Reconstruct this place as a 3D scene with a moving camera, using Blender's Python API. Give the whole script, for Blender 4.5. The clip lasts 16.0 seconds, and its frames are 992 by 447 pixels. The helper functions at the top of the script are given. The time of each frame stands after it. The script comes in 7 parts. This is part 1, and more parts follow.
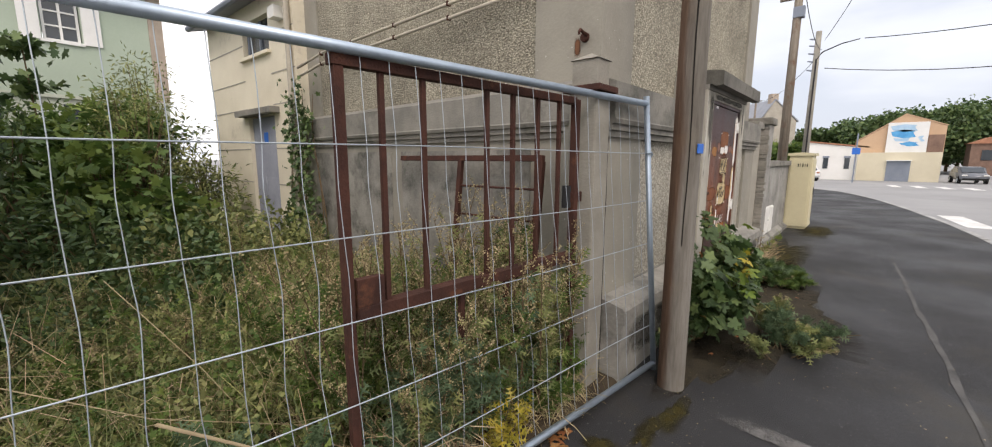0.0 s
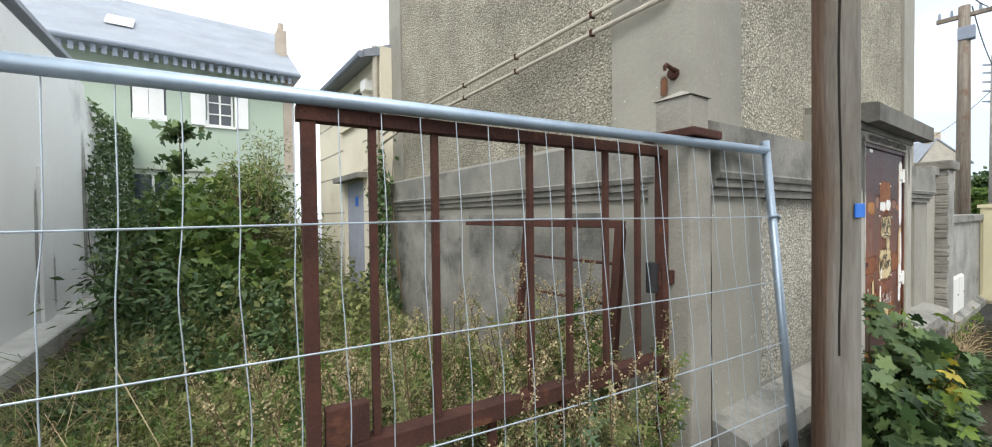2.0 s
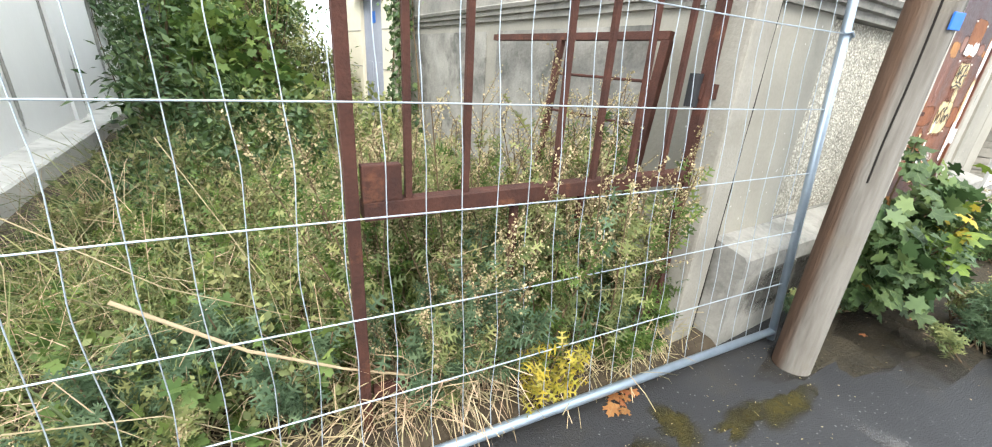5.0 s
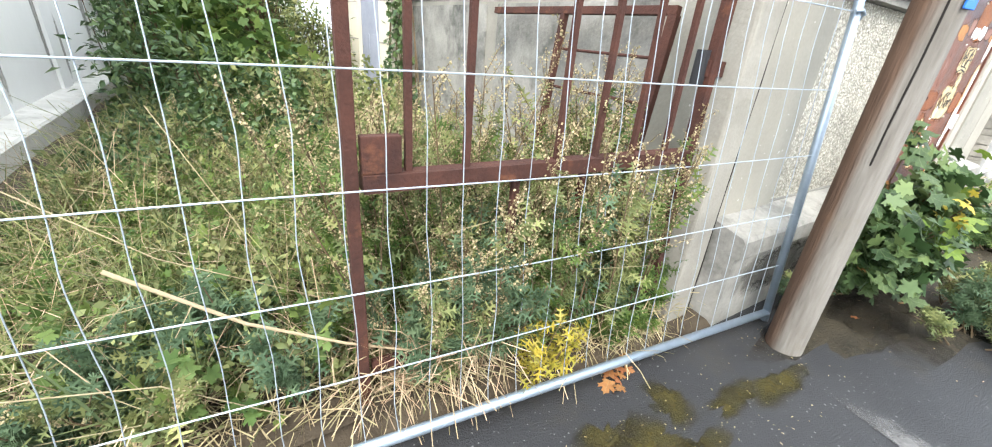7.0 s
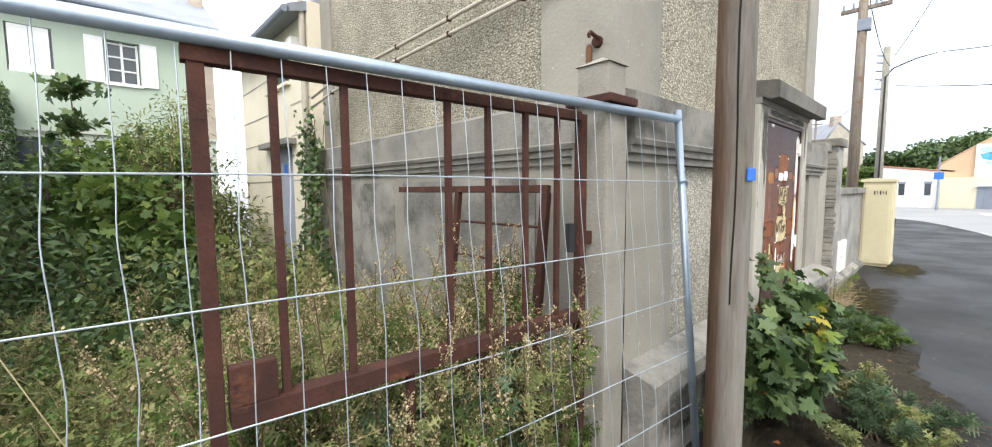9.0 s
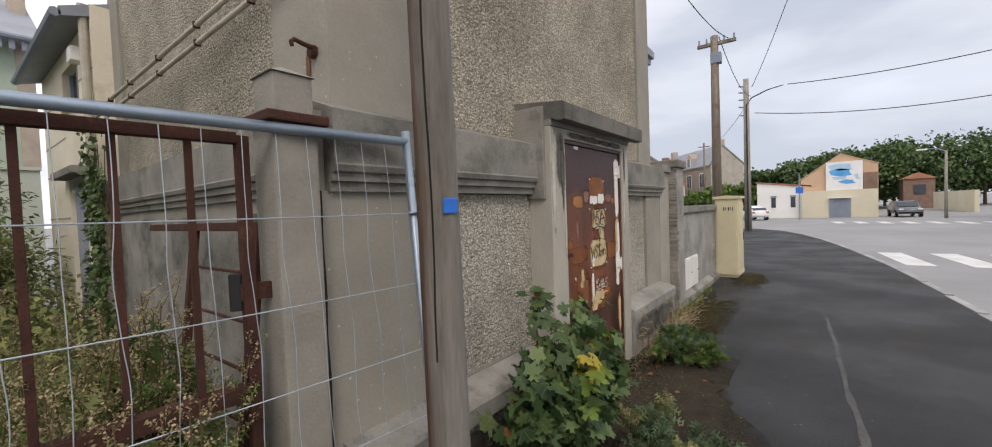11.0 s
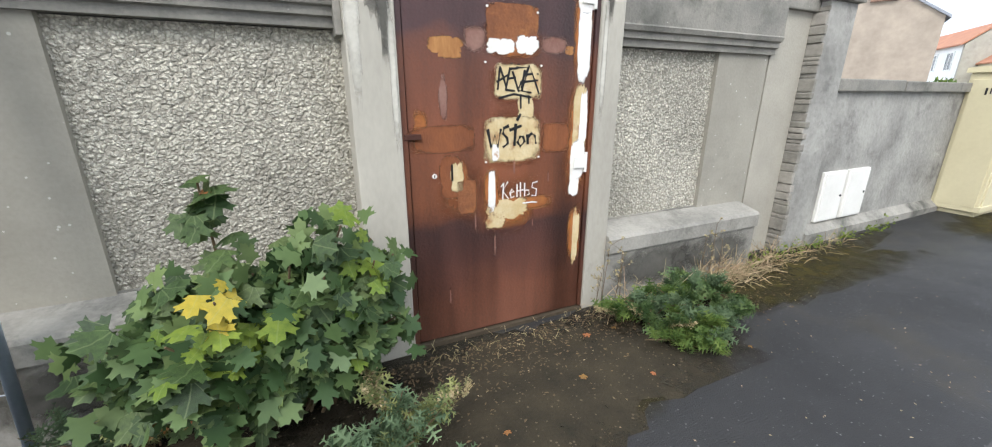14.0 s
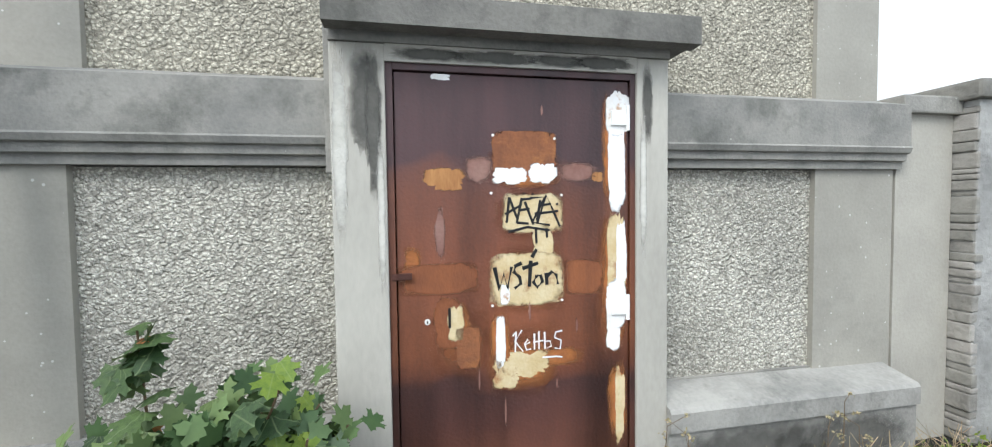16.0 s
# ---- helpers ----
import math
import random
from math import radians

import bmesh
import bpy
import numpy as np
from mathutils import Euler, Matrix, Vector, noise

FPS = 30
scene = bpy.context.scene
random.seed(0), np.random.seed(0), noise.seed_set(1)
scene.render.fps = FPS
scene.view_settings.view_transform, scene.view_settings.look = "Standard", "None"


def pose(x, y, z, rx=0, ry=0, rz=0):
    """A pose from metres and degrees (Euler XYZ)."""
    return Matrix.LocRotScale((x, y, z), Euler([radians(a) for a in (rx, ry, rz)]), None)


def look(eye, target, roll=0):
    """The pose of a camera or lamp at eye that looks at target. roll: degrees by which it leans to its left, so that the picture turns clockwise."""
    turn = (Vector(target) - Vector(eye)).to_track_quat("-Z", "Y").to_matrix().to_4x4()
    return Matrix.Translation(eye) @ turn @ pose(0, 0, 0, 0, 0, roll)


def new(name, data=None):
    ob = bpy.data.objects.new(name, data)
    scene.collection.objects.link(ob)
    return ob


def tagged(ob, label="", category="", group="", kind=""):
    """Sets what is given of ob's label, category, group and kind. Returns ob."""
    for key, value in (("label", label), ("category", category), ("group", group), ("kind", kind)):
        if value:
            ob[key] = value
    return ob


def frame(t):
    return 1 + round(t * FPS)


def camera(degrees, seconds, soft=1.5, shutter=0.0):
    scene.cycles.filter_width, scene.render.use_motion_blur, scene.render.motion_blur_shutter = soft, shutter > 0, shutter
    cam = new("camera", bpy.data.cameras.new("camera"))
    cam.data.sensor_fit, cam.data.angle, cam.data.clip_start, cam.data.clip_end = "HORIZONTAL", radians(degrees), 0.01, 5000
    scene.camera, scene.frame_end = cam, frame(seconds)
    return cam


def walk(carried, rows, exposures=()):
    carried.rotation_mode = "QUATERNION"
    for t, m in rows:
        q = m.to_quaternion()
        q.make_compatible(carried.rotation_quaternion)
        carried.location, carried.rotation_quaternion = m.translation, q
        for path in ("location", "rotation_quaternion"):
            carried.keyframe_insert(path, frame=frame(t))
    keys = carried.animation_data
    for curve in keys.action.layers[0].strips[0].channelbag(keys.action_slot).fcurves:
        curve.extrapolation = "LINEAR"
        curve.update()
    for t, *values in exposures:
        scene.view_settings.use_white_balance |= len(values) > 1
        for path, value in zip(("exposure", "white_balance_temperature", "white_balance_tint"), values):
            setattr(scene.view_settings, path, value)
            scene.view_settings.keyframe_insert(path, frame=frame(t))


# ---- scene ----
cam = camera(100.4, 16.0, soft=1.1)
PATH = [
    (0, (1.735, 0.227, 1.503), (3.248, 1.499, 1.197), 0.2),
    (0.5, (2.055, 0.388, 1.502), (3.353, 1.887, 1.244), -1.6),
    (1, (2.276, 0.422, 1.53), (3.456, 2.028, 1.361), -0.9),
    (1.5, (2.294, 0.441, 1.553), (3.445, 2.071, 1.418), -1.0),
    (2, (2.295, 0.45, 1.572), (3.483, 2.059, 1.534), -0.7),
    (2.5, (2.288, 0.459, 1.537), (3.465, 2.07, 1.402), 0.1),
    (3, (2.283, 0.467, 1.489), (3.439, 2.069, 1.181), 0.4),
    (3.5, (2.251, 0.449, 1.431), (3.326, 2.087, 1.029), 0.2),
    (4, (2.253, 0.447, 1.39), (3.308, 2.043, 0.804), 2.0),
    (4.5, (2.254, 0.463, 1.359), (3.307, 2.013, 0.66), 3.3),
    (5, (2.251, 0.462, 1.342), (3.311, 1.991, 0.607), 3.7),
    (7.5, (2.243, 0.486, 1.319), (3.315, 1.96, 0.495), 5.4),
    (8, (2.264, 0.487, 1.408), (3.425, 2.027, 0.876), 5.6),
    (8.2, (2.291, 0.49, 1.456), (3.515, 2.021, 1.058), 3.8),
    (10.3, (2.782, -0.045, 1.532), (4.238, 1.322, 1.425), -2.4),
    (10.5, (2.934, -0.094, 1.533), (4.414, 1.244, 1.393), -2.9),
    (11, (3.361, -0.177, 1.551), (4.972, 1.007, 1.486), -2.1),
    (11.5, (3.761, -0.409, 1.491), (5.27, 0.897, 1.355), -1.9),
    (12, (4.175, -0.516, 1.45), (5.727, 0.737, 1.307), 1.4),
    (12.5, (4.595, -0.595, 1.434), (5.976, 0.841, 1.258), -1.7),
    (13, (5.006, -0.688, 1.444), (6.172, 0.899, 1.098), -1.4),
    (13.5, (5.365, -0.715, 1.4), (6.434, 0.919, 0.969), 2.3),
    (14, (5.754, -0.746, 1.376), (6.617, 0.955, 0.777), 0.1),
    (14.5, (6.019, -0.697, 1.322), (6.694, 1.096, 0.746), 0.7),
    (15, (6.222, -0.59, 1.319), (6.694, 1.301, 0.871), 0.3),
    (15.5, (6.321, -0.548, 1.434), (6.705, 1.403, 1.216), 0.3),
    (16, (6.341, -0.533, 1.465), (6.772, 1.418, 1.388), -0.7),
]
EXPOSURES = [(0, 0.62, 7100, 16), (0.5, 0.82, 7000, 14), (1.5, 1.28, 6500, 8), (2, 1.02, 6500, 8), (2.5, 0.92, 6500, 9), (3, 1.4, 6500, 9), (3.5, 1.6, 6500, 10), (4, 1.95, 6500, 9), (4.5, 2.03, 6500, 8), (5, 2.1, 6500, 8), (7.5, 2.28, 6350, 9), (8.2, 2.05, 6400, 8), (10.3, 0.42, 6900, 16), (11, 0.3, 6900, 16), (11.5, 0.12, 6800, 16), (12, 0.4, 6900, 16), (12.5, 0.33, 6900, 16), (13, 0.7, 6650, 15), (13.5, 0.8, 6500, 12), (14, 1.28, 6350, 10), (14.5, 1.42, 6200, 9), (16, 1.35, 6000, 8)]
walk(cam, [(t, look(eye, target, roll)) for t, eye, target, roll in PATH], EXPOSURES)

# ---- world, sun, sky ----
SUN_EL, SUN_ROT = radians(48), radians(222)
world = bpy.data.worlds.new("sky")
scene.world = world
world.use_nodes = True
wn, wl = world.node_tree.nodes, world.node_tree.links
wn.clear()
w_out = wn.new("ShaderNodeOutputWorld")
w_bg = wn.new("ShaderNodeBackground")
w_sky = wn.new("ShaderNodeTexSky")
w_sky.sky_type, w_sky.sun_disc, w_sky.sun_elevation, w_sky.sun_rotation = "NISHITA", False, SUN_EL, SUN_ROT
w_sky.dust_density, w_sky.air_density = 3.0, 1.0
# a layer of cloud over the sky: pale, brighter towards the zenith, greyer patches
w_tc = wn.new("ShaderNodeTexCoord")
w_map = wn.new("ShaderNodeMapping")
w_map.inputs["Scale"].default_value = (1.6, 1.6, 5.0)
w_noise = wn.new("ShaderNodeTexNoise")
w_noise.inputs["Scale"].default_value, w_noise.inputs["Detail"].default_value = 1.5, 5.0
w_ramp = wn.new("ShaderNodeValToRGB")
w_ramp.color_ramp.elements[0].position, w_ramp.color_ramp.elements[0].color = 0.36, (6.6, 7.4, 8.5, 1)
w_ramp.color_ramp.elements[1].position, w_ramp.color_ramp.elements[1].color = 0.6, (9.8, 10.1, 10.4, 1)
w_mix = wn.new("ShaderNodeMix")
w_mix.data_type = "RGBA"
w_mix.inputs["Factor"].default_value = 0.88
wl.new(w_tc.outputs["Generated"], w_map.inputs["Vector"])
wl.new(w_map.outputs["Vector"], w_noise.inputs["Vector"])
wl.new(w_noise.outputs["Fac"], w_ramp.inputs["Fac"])
wl.new(w_sky.outputs["Color"], w_mix.inputs["A"])
# thicker blue-grey cloud over the far end of the street
w_sep = wn.new("ShaderNodeSeparateXYZ")
wl.new(w_tc.outputs["Generated"], w_sep.inputs["Vector"])
w_add = wn.new("ShaderNodeMath")
w_add.operation = "MULTIPLY_ADD"
wl.new(w_noise.outputs["Fac"], w_add.inputs[0])
w_add.inputs[1].default_value = 0.9
wl.new(w_sep.outputs["X"], w_add.inputs[2])
w_rng = wn.new("ShaderNodeMapRange")
w_rng.interpolation_type = "SMOOTHSTEP"
w_rng.inputs["From Min"].default_value, w_rng.inputs["From Max"].default_value = 1.14, 1.52
wl.new(w_add.outputs[0], w_rng.inputs["Value"])
w_bank = wn.new("ShaderNodeMix")
w_bank.data_type = "RGBA"
w_bank.inputs["B"].default_value = (4.5, 5.2, 6.2, 1)
wl.new(w_rng.outputs["Result"], w_bank.inputs["Factor"])
wl.new(w_ramp.outputs["Color"], w_bank.inputs["A"])
wl.new(w_bank.outputs["Result"], w_mix.inputs["B"])
wl.new(w_mix.outputs["Result"], w_bg.inputs["Color"])
wl.new(w_bg.outputs["Background"], w_out.inputs["Surface"])
w_bg.inputs["Strength"].default_value = 0.11
sun = new("sun", bpy.data.lights.new("sun", "SUN"))
sun.data.energy, sun.data.angle, sun.data.color = 1.0, radians(25), (1.0, 0.96, 0.9)
sun.matrix_world = look((0, 0, 30), (0 + math.sin(SUN_ROT) * -20, -math.cos(SUN_ROT) * 20, 30 - math.tan(SUN_EL) * 20))

# ---- materials ----
def rgb(r, g, b):
    return (r, g, b, 1)


def material(name, base, dark, rough=0.85, metal=0.0, big=1.2, fine=40.0, bump=0.3, fine_mix=0.35, stain=None, stain_at=(0.52, 0.7),
             grain=(1, 1, 1), object_random=0.0, island_random=0.0, spec=0.3, through_light=0.0, specks=None, speck_size=(26, 0.34, -0.14)):
    """A procedural surface: two colours mixed by a broad noise, a fine grain, optional stains, and relief."""
    m = bpy.data.materials.new(name)
    m.use_nodes = True
    nt = m.node_tree
    n, l = nt.nodes, nt.links
    b = n["Principled BSDF"]
    b.inputs["Roughness"].default_value, b.inputs["Metallic"].default_value = rough, metal
    b.inputs["Specular IOR Level"].default_value = spec
    tc = n.new("ShaderNodeTexCoord")
    mp = n.new("ShaderNodeMapping")
    mp.inputs["Scale"].default_value = grain
    l.new(tc.outputs["Object"], mp.inputs["Vector"])
    n1 = n.new("ShaderNodeTexNoise")
    n1.inputs["Scale"].default_value, n1.inputs["Detail"].default_value, n1.inputs["Roughness"].default_value = big, 6, 0.62
    n2 = n.new("ShaderNodeTexNoise")
    n2.inputs["Scale"].default_value, n2.inputs["Detail"].default_value = fine, 4
    for q in (n1, n2):
        l.new(mp.outputs["Vector"], q.inputs["Vector"])
    mx = n.new("ShaderNodeMix")
    mx.data_type = "RGBA"
    mx.inputs["A"].default_value, mx.inputs["B"].default_value = rgb(*dark), rgb(*base)
    mr = n.new("ShaderNodeMapRange")
    mr.inputs["From Min"].default_value, mr.inputs["From Max"].default_value = 0.3, 0.66
    l.new(n1.outputs["Fac"], mr.inputs["Value"])
    ad = n.new("ShaderNodeMath")
    ad.operation = "MULTIPLY_ADD"
    l.new(n2.outputs["Fac"], ad.inputs[0])
    ad.inputs[1].default_value = fine_mix * 2
    sb = n.new("ShaderNodeMath")
    sb.operation = "SUBTRACT"
    l.new(mr.outputs["Result"], sb.inputs[0])
    sb.inputs[1].default_value = fine_mix
    l.new(sb.outputs[0], ad.inputs[2])
    cl = n.new("ShaderNodeClamp")
    l.new(ad.outputs[0], cl.inputs["Value"])
    l.new(cl.outputs["Result"], mx.inputs["Factor"])
    col = mx.outputs["Result"]
    if stain:
        n3 = n.new("ShaderNodeTexNoise")
        n3.inputs["Scale"].default_value, n3.inputs["Detail"].default_value, n3.inputs["Roughness"].default_value = big * 0.8, 8, 0.7
        l.new(tc.outputs["Object"], n3.inputs["Vector"])
        r3 = n.new("ShaderNodeMapRange")
        r3.inputs["From Min"].default_value, r3.inputs["From Max"].default_value = stain_at
        l.new(n3.outputs["Fac"], r3.inputs["Value"])
        m3 = n.new("ShaderNodeMix")
        m3.data_type = "RGBA"
        l.new(r3.outputs["Result"], m3.inputs["Factor"])
        l.new(col, m3.inputs["A"])
        m3.inputs["B"].default_value = rgb(*stain)
        col = m3.outputs["Result"]
    if specks:
        vs = n.new("ShaderNodeTexVoronoi")
        vs.inputs["Scale"].default_value = speck_size[0]
        l.new(tc.outputs["Object"], vs.inputs["Vector"])
        sv = n.new("ShaderNodeSeparateColor")
        l.new(vs.outputs["Color"], sv.inputs["Color"])
        sz = n.new("ShaderNodeMath")
        sz.operation = "MULTIPLY"
        l.new(sv.outputs["Red"], sz.inputs[0])
        l.new(sv.outputs["Green"], sz.inputs[1])
        th = n.new("ShaderNodeMath")
        th.operation = "MULTIPLY_ADD"
        l.new(sz.outputs[0], th.inputs[0])
        th.inputs[1].default_value, th.inputs[2].default_value = speck_size[1:]
        ls = n.new("ShaderNodeMath")
        ls.operation = "LESS_THAN"
        l.new(vs.outputs["Distance"], ls.inputs[0])
        l.new(th.outputs[0], ls.inputs[1])
        m4 = n.new("ShaderNodeMix")
        m4.data_type = "RGBA"
        l.new(ls.outputs[0], m4.inputs["Factor"])
        l.new(col, m4.inputs["A"])
        m4.inputs["B"].default_value = rgb(*specks)
        col = m4.outputs["Result"]
    if object_random or island_random:
        src = n.new("ShaderNodeObjectInfo") if object_random else n.new("ShaderNodeNewGeometry")
        k = object_random or island_random
        rr = n.new("ShaderNodeMapRange")
        rr.inputs["To Min"].default_value, rr.inputs["To Max"].default_value = 1 - k, 1 + k
        l.new(src.outputs["Random"] if object_random else src.outputs["Random Per Island"], rr.inputs["Value"])
        hs = n.new("ShaderNodeHueSaturation")
        l.new(rr.outputs["Result"], hs.inputs["Value"])
        hr = n.new("ShaderNodeMapRange")
        hr.inputs["To Min"].default_value, hr.inputs["To Max"].default_value = 0.5 + 0.06 * k, 0.5 - 0.06 * k
        l.new(src.outputs["Random"] if object_random else src.outputs["Random Per Island"], hr.inputs["Value"])
        l.new(hr.outputs["Result"], hs.inputs["Hue"])
        l.new(col, hs.inputs["Color"])
        col = hs.outputs["Color"]
    l.new(col, b.inputs["Base Color"])
    if bump:
        bp = n.new("ShaderNodeBump")
        bp.inputs["Strength"].default_value, bp.inputs["Distance"].default_value = bump, 0.01
        l.new(n2.outputs["Fac"], bp.inputs["Height"])
        l.new(bp.outputs["Normal"], b.inputs["Normal"])
    if through_light:
        tr = n.new("ShaderNodeBsdfTranslucent")
        l.new(col, tr.inputs["Color"])
        ms = n.new("ShaderNodeMixShader")
        ms.inputs["Fac"].default_value = through_light
        l.new(b.outputs["BSDF"], ms.inputs[1])
        l.new(tr.outputs["BSDF"], ms.inputs[2])
        l.new(ms.outputs["Shader"], n["Material Output"].inputs["Surface"])
    return m


def softened(m, axes="xz", start=0.5, width=0.3, rough=0.9, scale=9.0):
    """Lets a thin stain or flake thin out raggedly towards its outline."""
    n, l = m.node_tree.nodes, m.node_tree.links
    out = n["Material Output"]
    tc = n.new("ShaderNodeTexCoord")
    sx = n.new("ShaderNodeSeparateXYZ")
    l.new(tc.outputs["Generated"], sx.inputs["Vector"])
    humps = []
    for ax in axes:
        inv = n.new("ShaderNodeMath")
        inv.operation = "SUBTRACT"
        inv.inputs[0].default_value = 1.0
        l.new(sx.outputs[ax.upper()], inv.inputs[1])
        hp = n.new("ShaderNodeMath")
        hp.operation = "MULTIPLY"
        l.new(sx.outputs[ax.upper()], hp.inputs[0])
        l.new(inv.outputs[0], hp.inputs[1])
        humps.append(hp)
    mn = n.new("ShaderNodeMath")
    mn.operation = "MULTIPLY"
    l.new(humps[0].outputs[0], mn.inputs[0])
    l.new(humps[1].outputs[0], mn.inputs[1])
    nz = n.new("ShaderNodeTexNoise")
    nz.inputs["Scale"].default_value, nz.inputs["Detail"].default_value, nz.inputs["Roughness"].default_value = scale, 8, 0.65
    l.new(tc.outputs["Object"], nz.inputs["Vector"])
    ad = n.new("ShaderNodeMath")
    ad.operation = "MULTIPLY_ADD"
    l.new(nz.outputs["Fac"], ad.inputs[0])
    ad.inputs[1].default_value = rough
    m4 = n.new("ShaderNodeMath")
    m4.operation = "MULTIPLY"
    l.new(mn.outputs[0], m4.inputs[0])
    m4.inputs[1].default_value = 16.0
    l.new(m4.outputs[0], ad.inputs[2])
    mr = n.new("ShaderNodeMapRange")
    mr.interpolation_type = "SMOOTHSTEP"
    mr.inputs["From Min"].default_value, mr.inputs["From Max"].default_value = start, start + width
    l.new(ad.outputs[0], mr.inputs["Value"])
    tr = n.new("ShaderNodeBsdfTransparent")
    ms = n.new("ShaderNodeMixShader")
    l.new(mr.outputs["Result"], ms.inputs["Fac"])
    l.new(tr.outputs["BSDF"], ms.inputs[1])
    l.new(n["Principled BSDF"].outputs["BSDF"], ms.inputs[2])
    l.new(ms.outputs["Shader"], out.inputs["Surface"])
    return m


M_SMOOTH = material("smooth_cement_render", (0.34, 0.32, 0.27), (0.25, 0.235, 0.2), 0.9, big=1.3, fine=55, bump=0.25, stain=(0.19, 0.185, 0.165), stain_at=(0.55, 0.74), specks=(0.5, 0.48, 0.43))
M_LEDGE = material("weathered_cement_moulding", (0.29, 0.275, 0.24), (0.17, 0.165, 0.15), 0.9, big=2.2, fine=60, bump=0.35, stain=(0.1, 0.1, 0.085), stain_at=(0.54, 0.7), specks=(0.36, 0.35, 0.31))
M_PLINTH = material("weathered_plinth_cement", (0.34, 0.325, 0.29), (0.17, 0.165, 0.15), 0.92, big=2.6, fine=50, bump=0.4, stain=(0.09, 0.09, 0.08), stain_at=(0.52, 0.68))
M_PILLAR = material("grey_concrete_pillar", (0.33, 0.31, 0.265), (0.225, 0.21, 0.18), 0.9, big=2.5, fine=70, bump=0.4, stain=(0.2, 0.19, 0.15), stain_at=(0.55, 0.75))
M_JAMB = material("pale_cement_door_surround", (0.46, 0.435, 0.375), (0.34, 0.32, 0.275), 0.9, big=1.6, fine=50, bump=0.25, stain=(0.2, 0.19, 0.16), stain_at=(0.6, 0.76), grain=(1, 1, 0.4))
M_GWALL = material("beige_garden_wall_render", (0.42, 0.395, 0.335), (0.32, 0.3, 0.255), 0.92, big=1.5, fine=50, bump=0.3, stain=(0.24, 0.23, 0.2), stain_at=(0.56, 0.75))
M_OLDWALL = material("old_rough_grey_render", (0.38, 0.37, 0.34), (0.2, 0.195, 0.18), 0.95, big=2.2, fine=24, bump=0.9, stain=(0.11, 0.105, 0.1), stain_at=(0.55, 0.72))
M_STONE = material("rough_wall_stone", (0.33, 0.31, 0.27), (0.17, 0.16, 0.14), 0.95, big=4, fine=30, bump=0.8, object_random=0.18)
M_LEFTW = material("pale_grey_render", (0.85, 0.84, 0.815), (0.77, 0.76, 0.735), 0.92, big=0.5, fine=35, bump=0.15, stain=(0.4, 0.39, 0.36), stain_at=(0.6, 0.78), grain=(1, 1, 0.35))
M_WALLFOOT = material("weathered_pale_wall_foot", (0.62, 0.6, 0.55), (0.42, 0.405, 0.36), 0.92, big=1.8, fine=40, bump=0.3, stain=(0.28, 0.27, 0.23), stain_at=(0.55, 0.72))
M_CREAM = material("cream_painted_blocks", (0.78, 0.72, 0.58), (0.66, 0.6, 0.47), 0.9, big=0.9, fine=40, bump=0.2, stain=(0.34, 0.3, 0.23), stain_at=(0.6, 0.76))
M_GREEN = material("pale_green_render", (0.42, 0.49, 0.4), (0.35, 0.42, 0.335), 0.9, big=0.4, fine=20, bump=0.1)
M_GREYBAND = material("grey_green_lower_render", (0.5, 0.53, 0.45), (0.4, 0.43, 0.36), 0.9, big=0.5, fine=20, bump=0.1)
M_SLATE = material("grey_slate", (0.3, 0.32, 0.36), (0.22, 0.24, 0.27), 0.6, big=1.0, fine=12, bump=0.3, spec=0.5)
M_TILE = material("orange_clay_tiles", (0.42, 0.2, 0.12), (0.33, 0.155, 0.1), 0.85, big=1.0, fine=9, bump=0.4)
M_BRICK = material("red_brown_brick", (0.26, 0.165, 0.125), (0.17, 0.11, 0.085), 0.9, big=2, fine=14, bump=0.5)
M_WHITE = material("white_paint", (0.8, 0.8, 0.78), (0.7, 0.7, 0.68), 0.7, big=1, fine=20, bump=0.1)
M_WHITEWALL = material("white_house_render", (0.84, 0.83, 0.8), (0.76, 0.75, 0.71), 0.9, big=0.7, fine=20, bump=0.1)
M_CREAMFAR = material("pale_cream_render", (0.68, 0.62, 0.47), (0.6, 0.54, 0.4), 0.9, big=0.5, fine=12, bump=0.1)
M_ORANGE = material("orange_gable_render", (0.62, 0.43, 0.28), (0.55, 0.37, 0.24), 0.9, big=0.6, fine=12, bump=0.1)
M_HOUSESTONE = material("brown_house_stone", (0.44, 0.37, 0.3), (0.32, 0.27, 0.22), 0.9, big=1.5, fine=8, bump=0.4)
M_GALV = material("galvanised_steel", (0.42, 0.5, 0.58), (0.33, 0.4, 0.48), 0.42, metal=0.7, big=9, fine=60, bump=0.05, spec=0.5)
M_WIRE = material("galvanised_wire", (0.46, 0.52, 0.57), (0.34, 0.38, 0.42), 0.5, metal=0.5, big=9, fine=60, bump=0.0, spec=0.5)
M_RUSTBAR = material("rusty_iron", (0.088, 0.036, 0.025), (0.045, 0.021, 0.017), 0.85, metal=0.15, big=7, fine=90, bump=0.4, stain=(0.17, 0.07, 0.035), stain_at=(0.58, 0.72))
M_TIMBER = material("weathered_grey_timber", (0.27, 0.235, 0.19), (0.09, 0.07, 0.053), 0.9, big=5.0, fine=55, bump=1.0, grain=(1.3, 1.3, 0.06), fine_mix=0.5, stain=(0.15, 0.085, 0.056), stain_at=(0.52, 0.68))
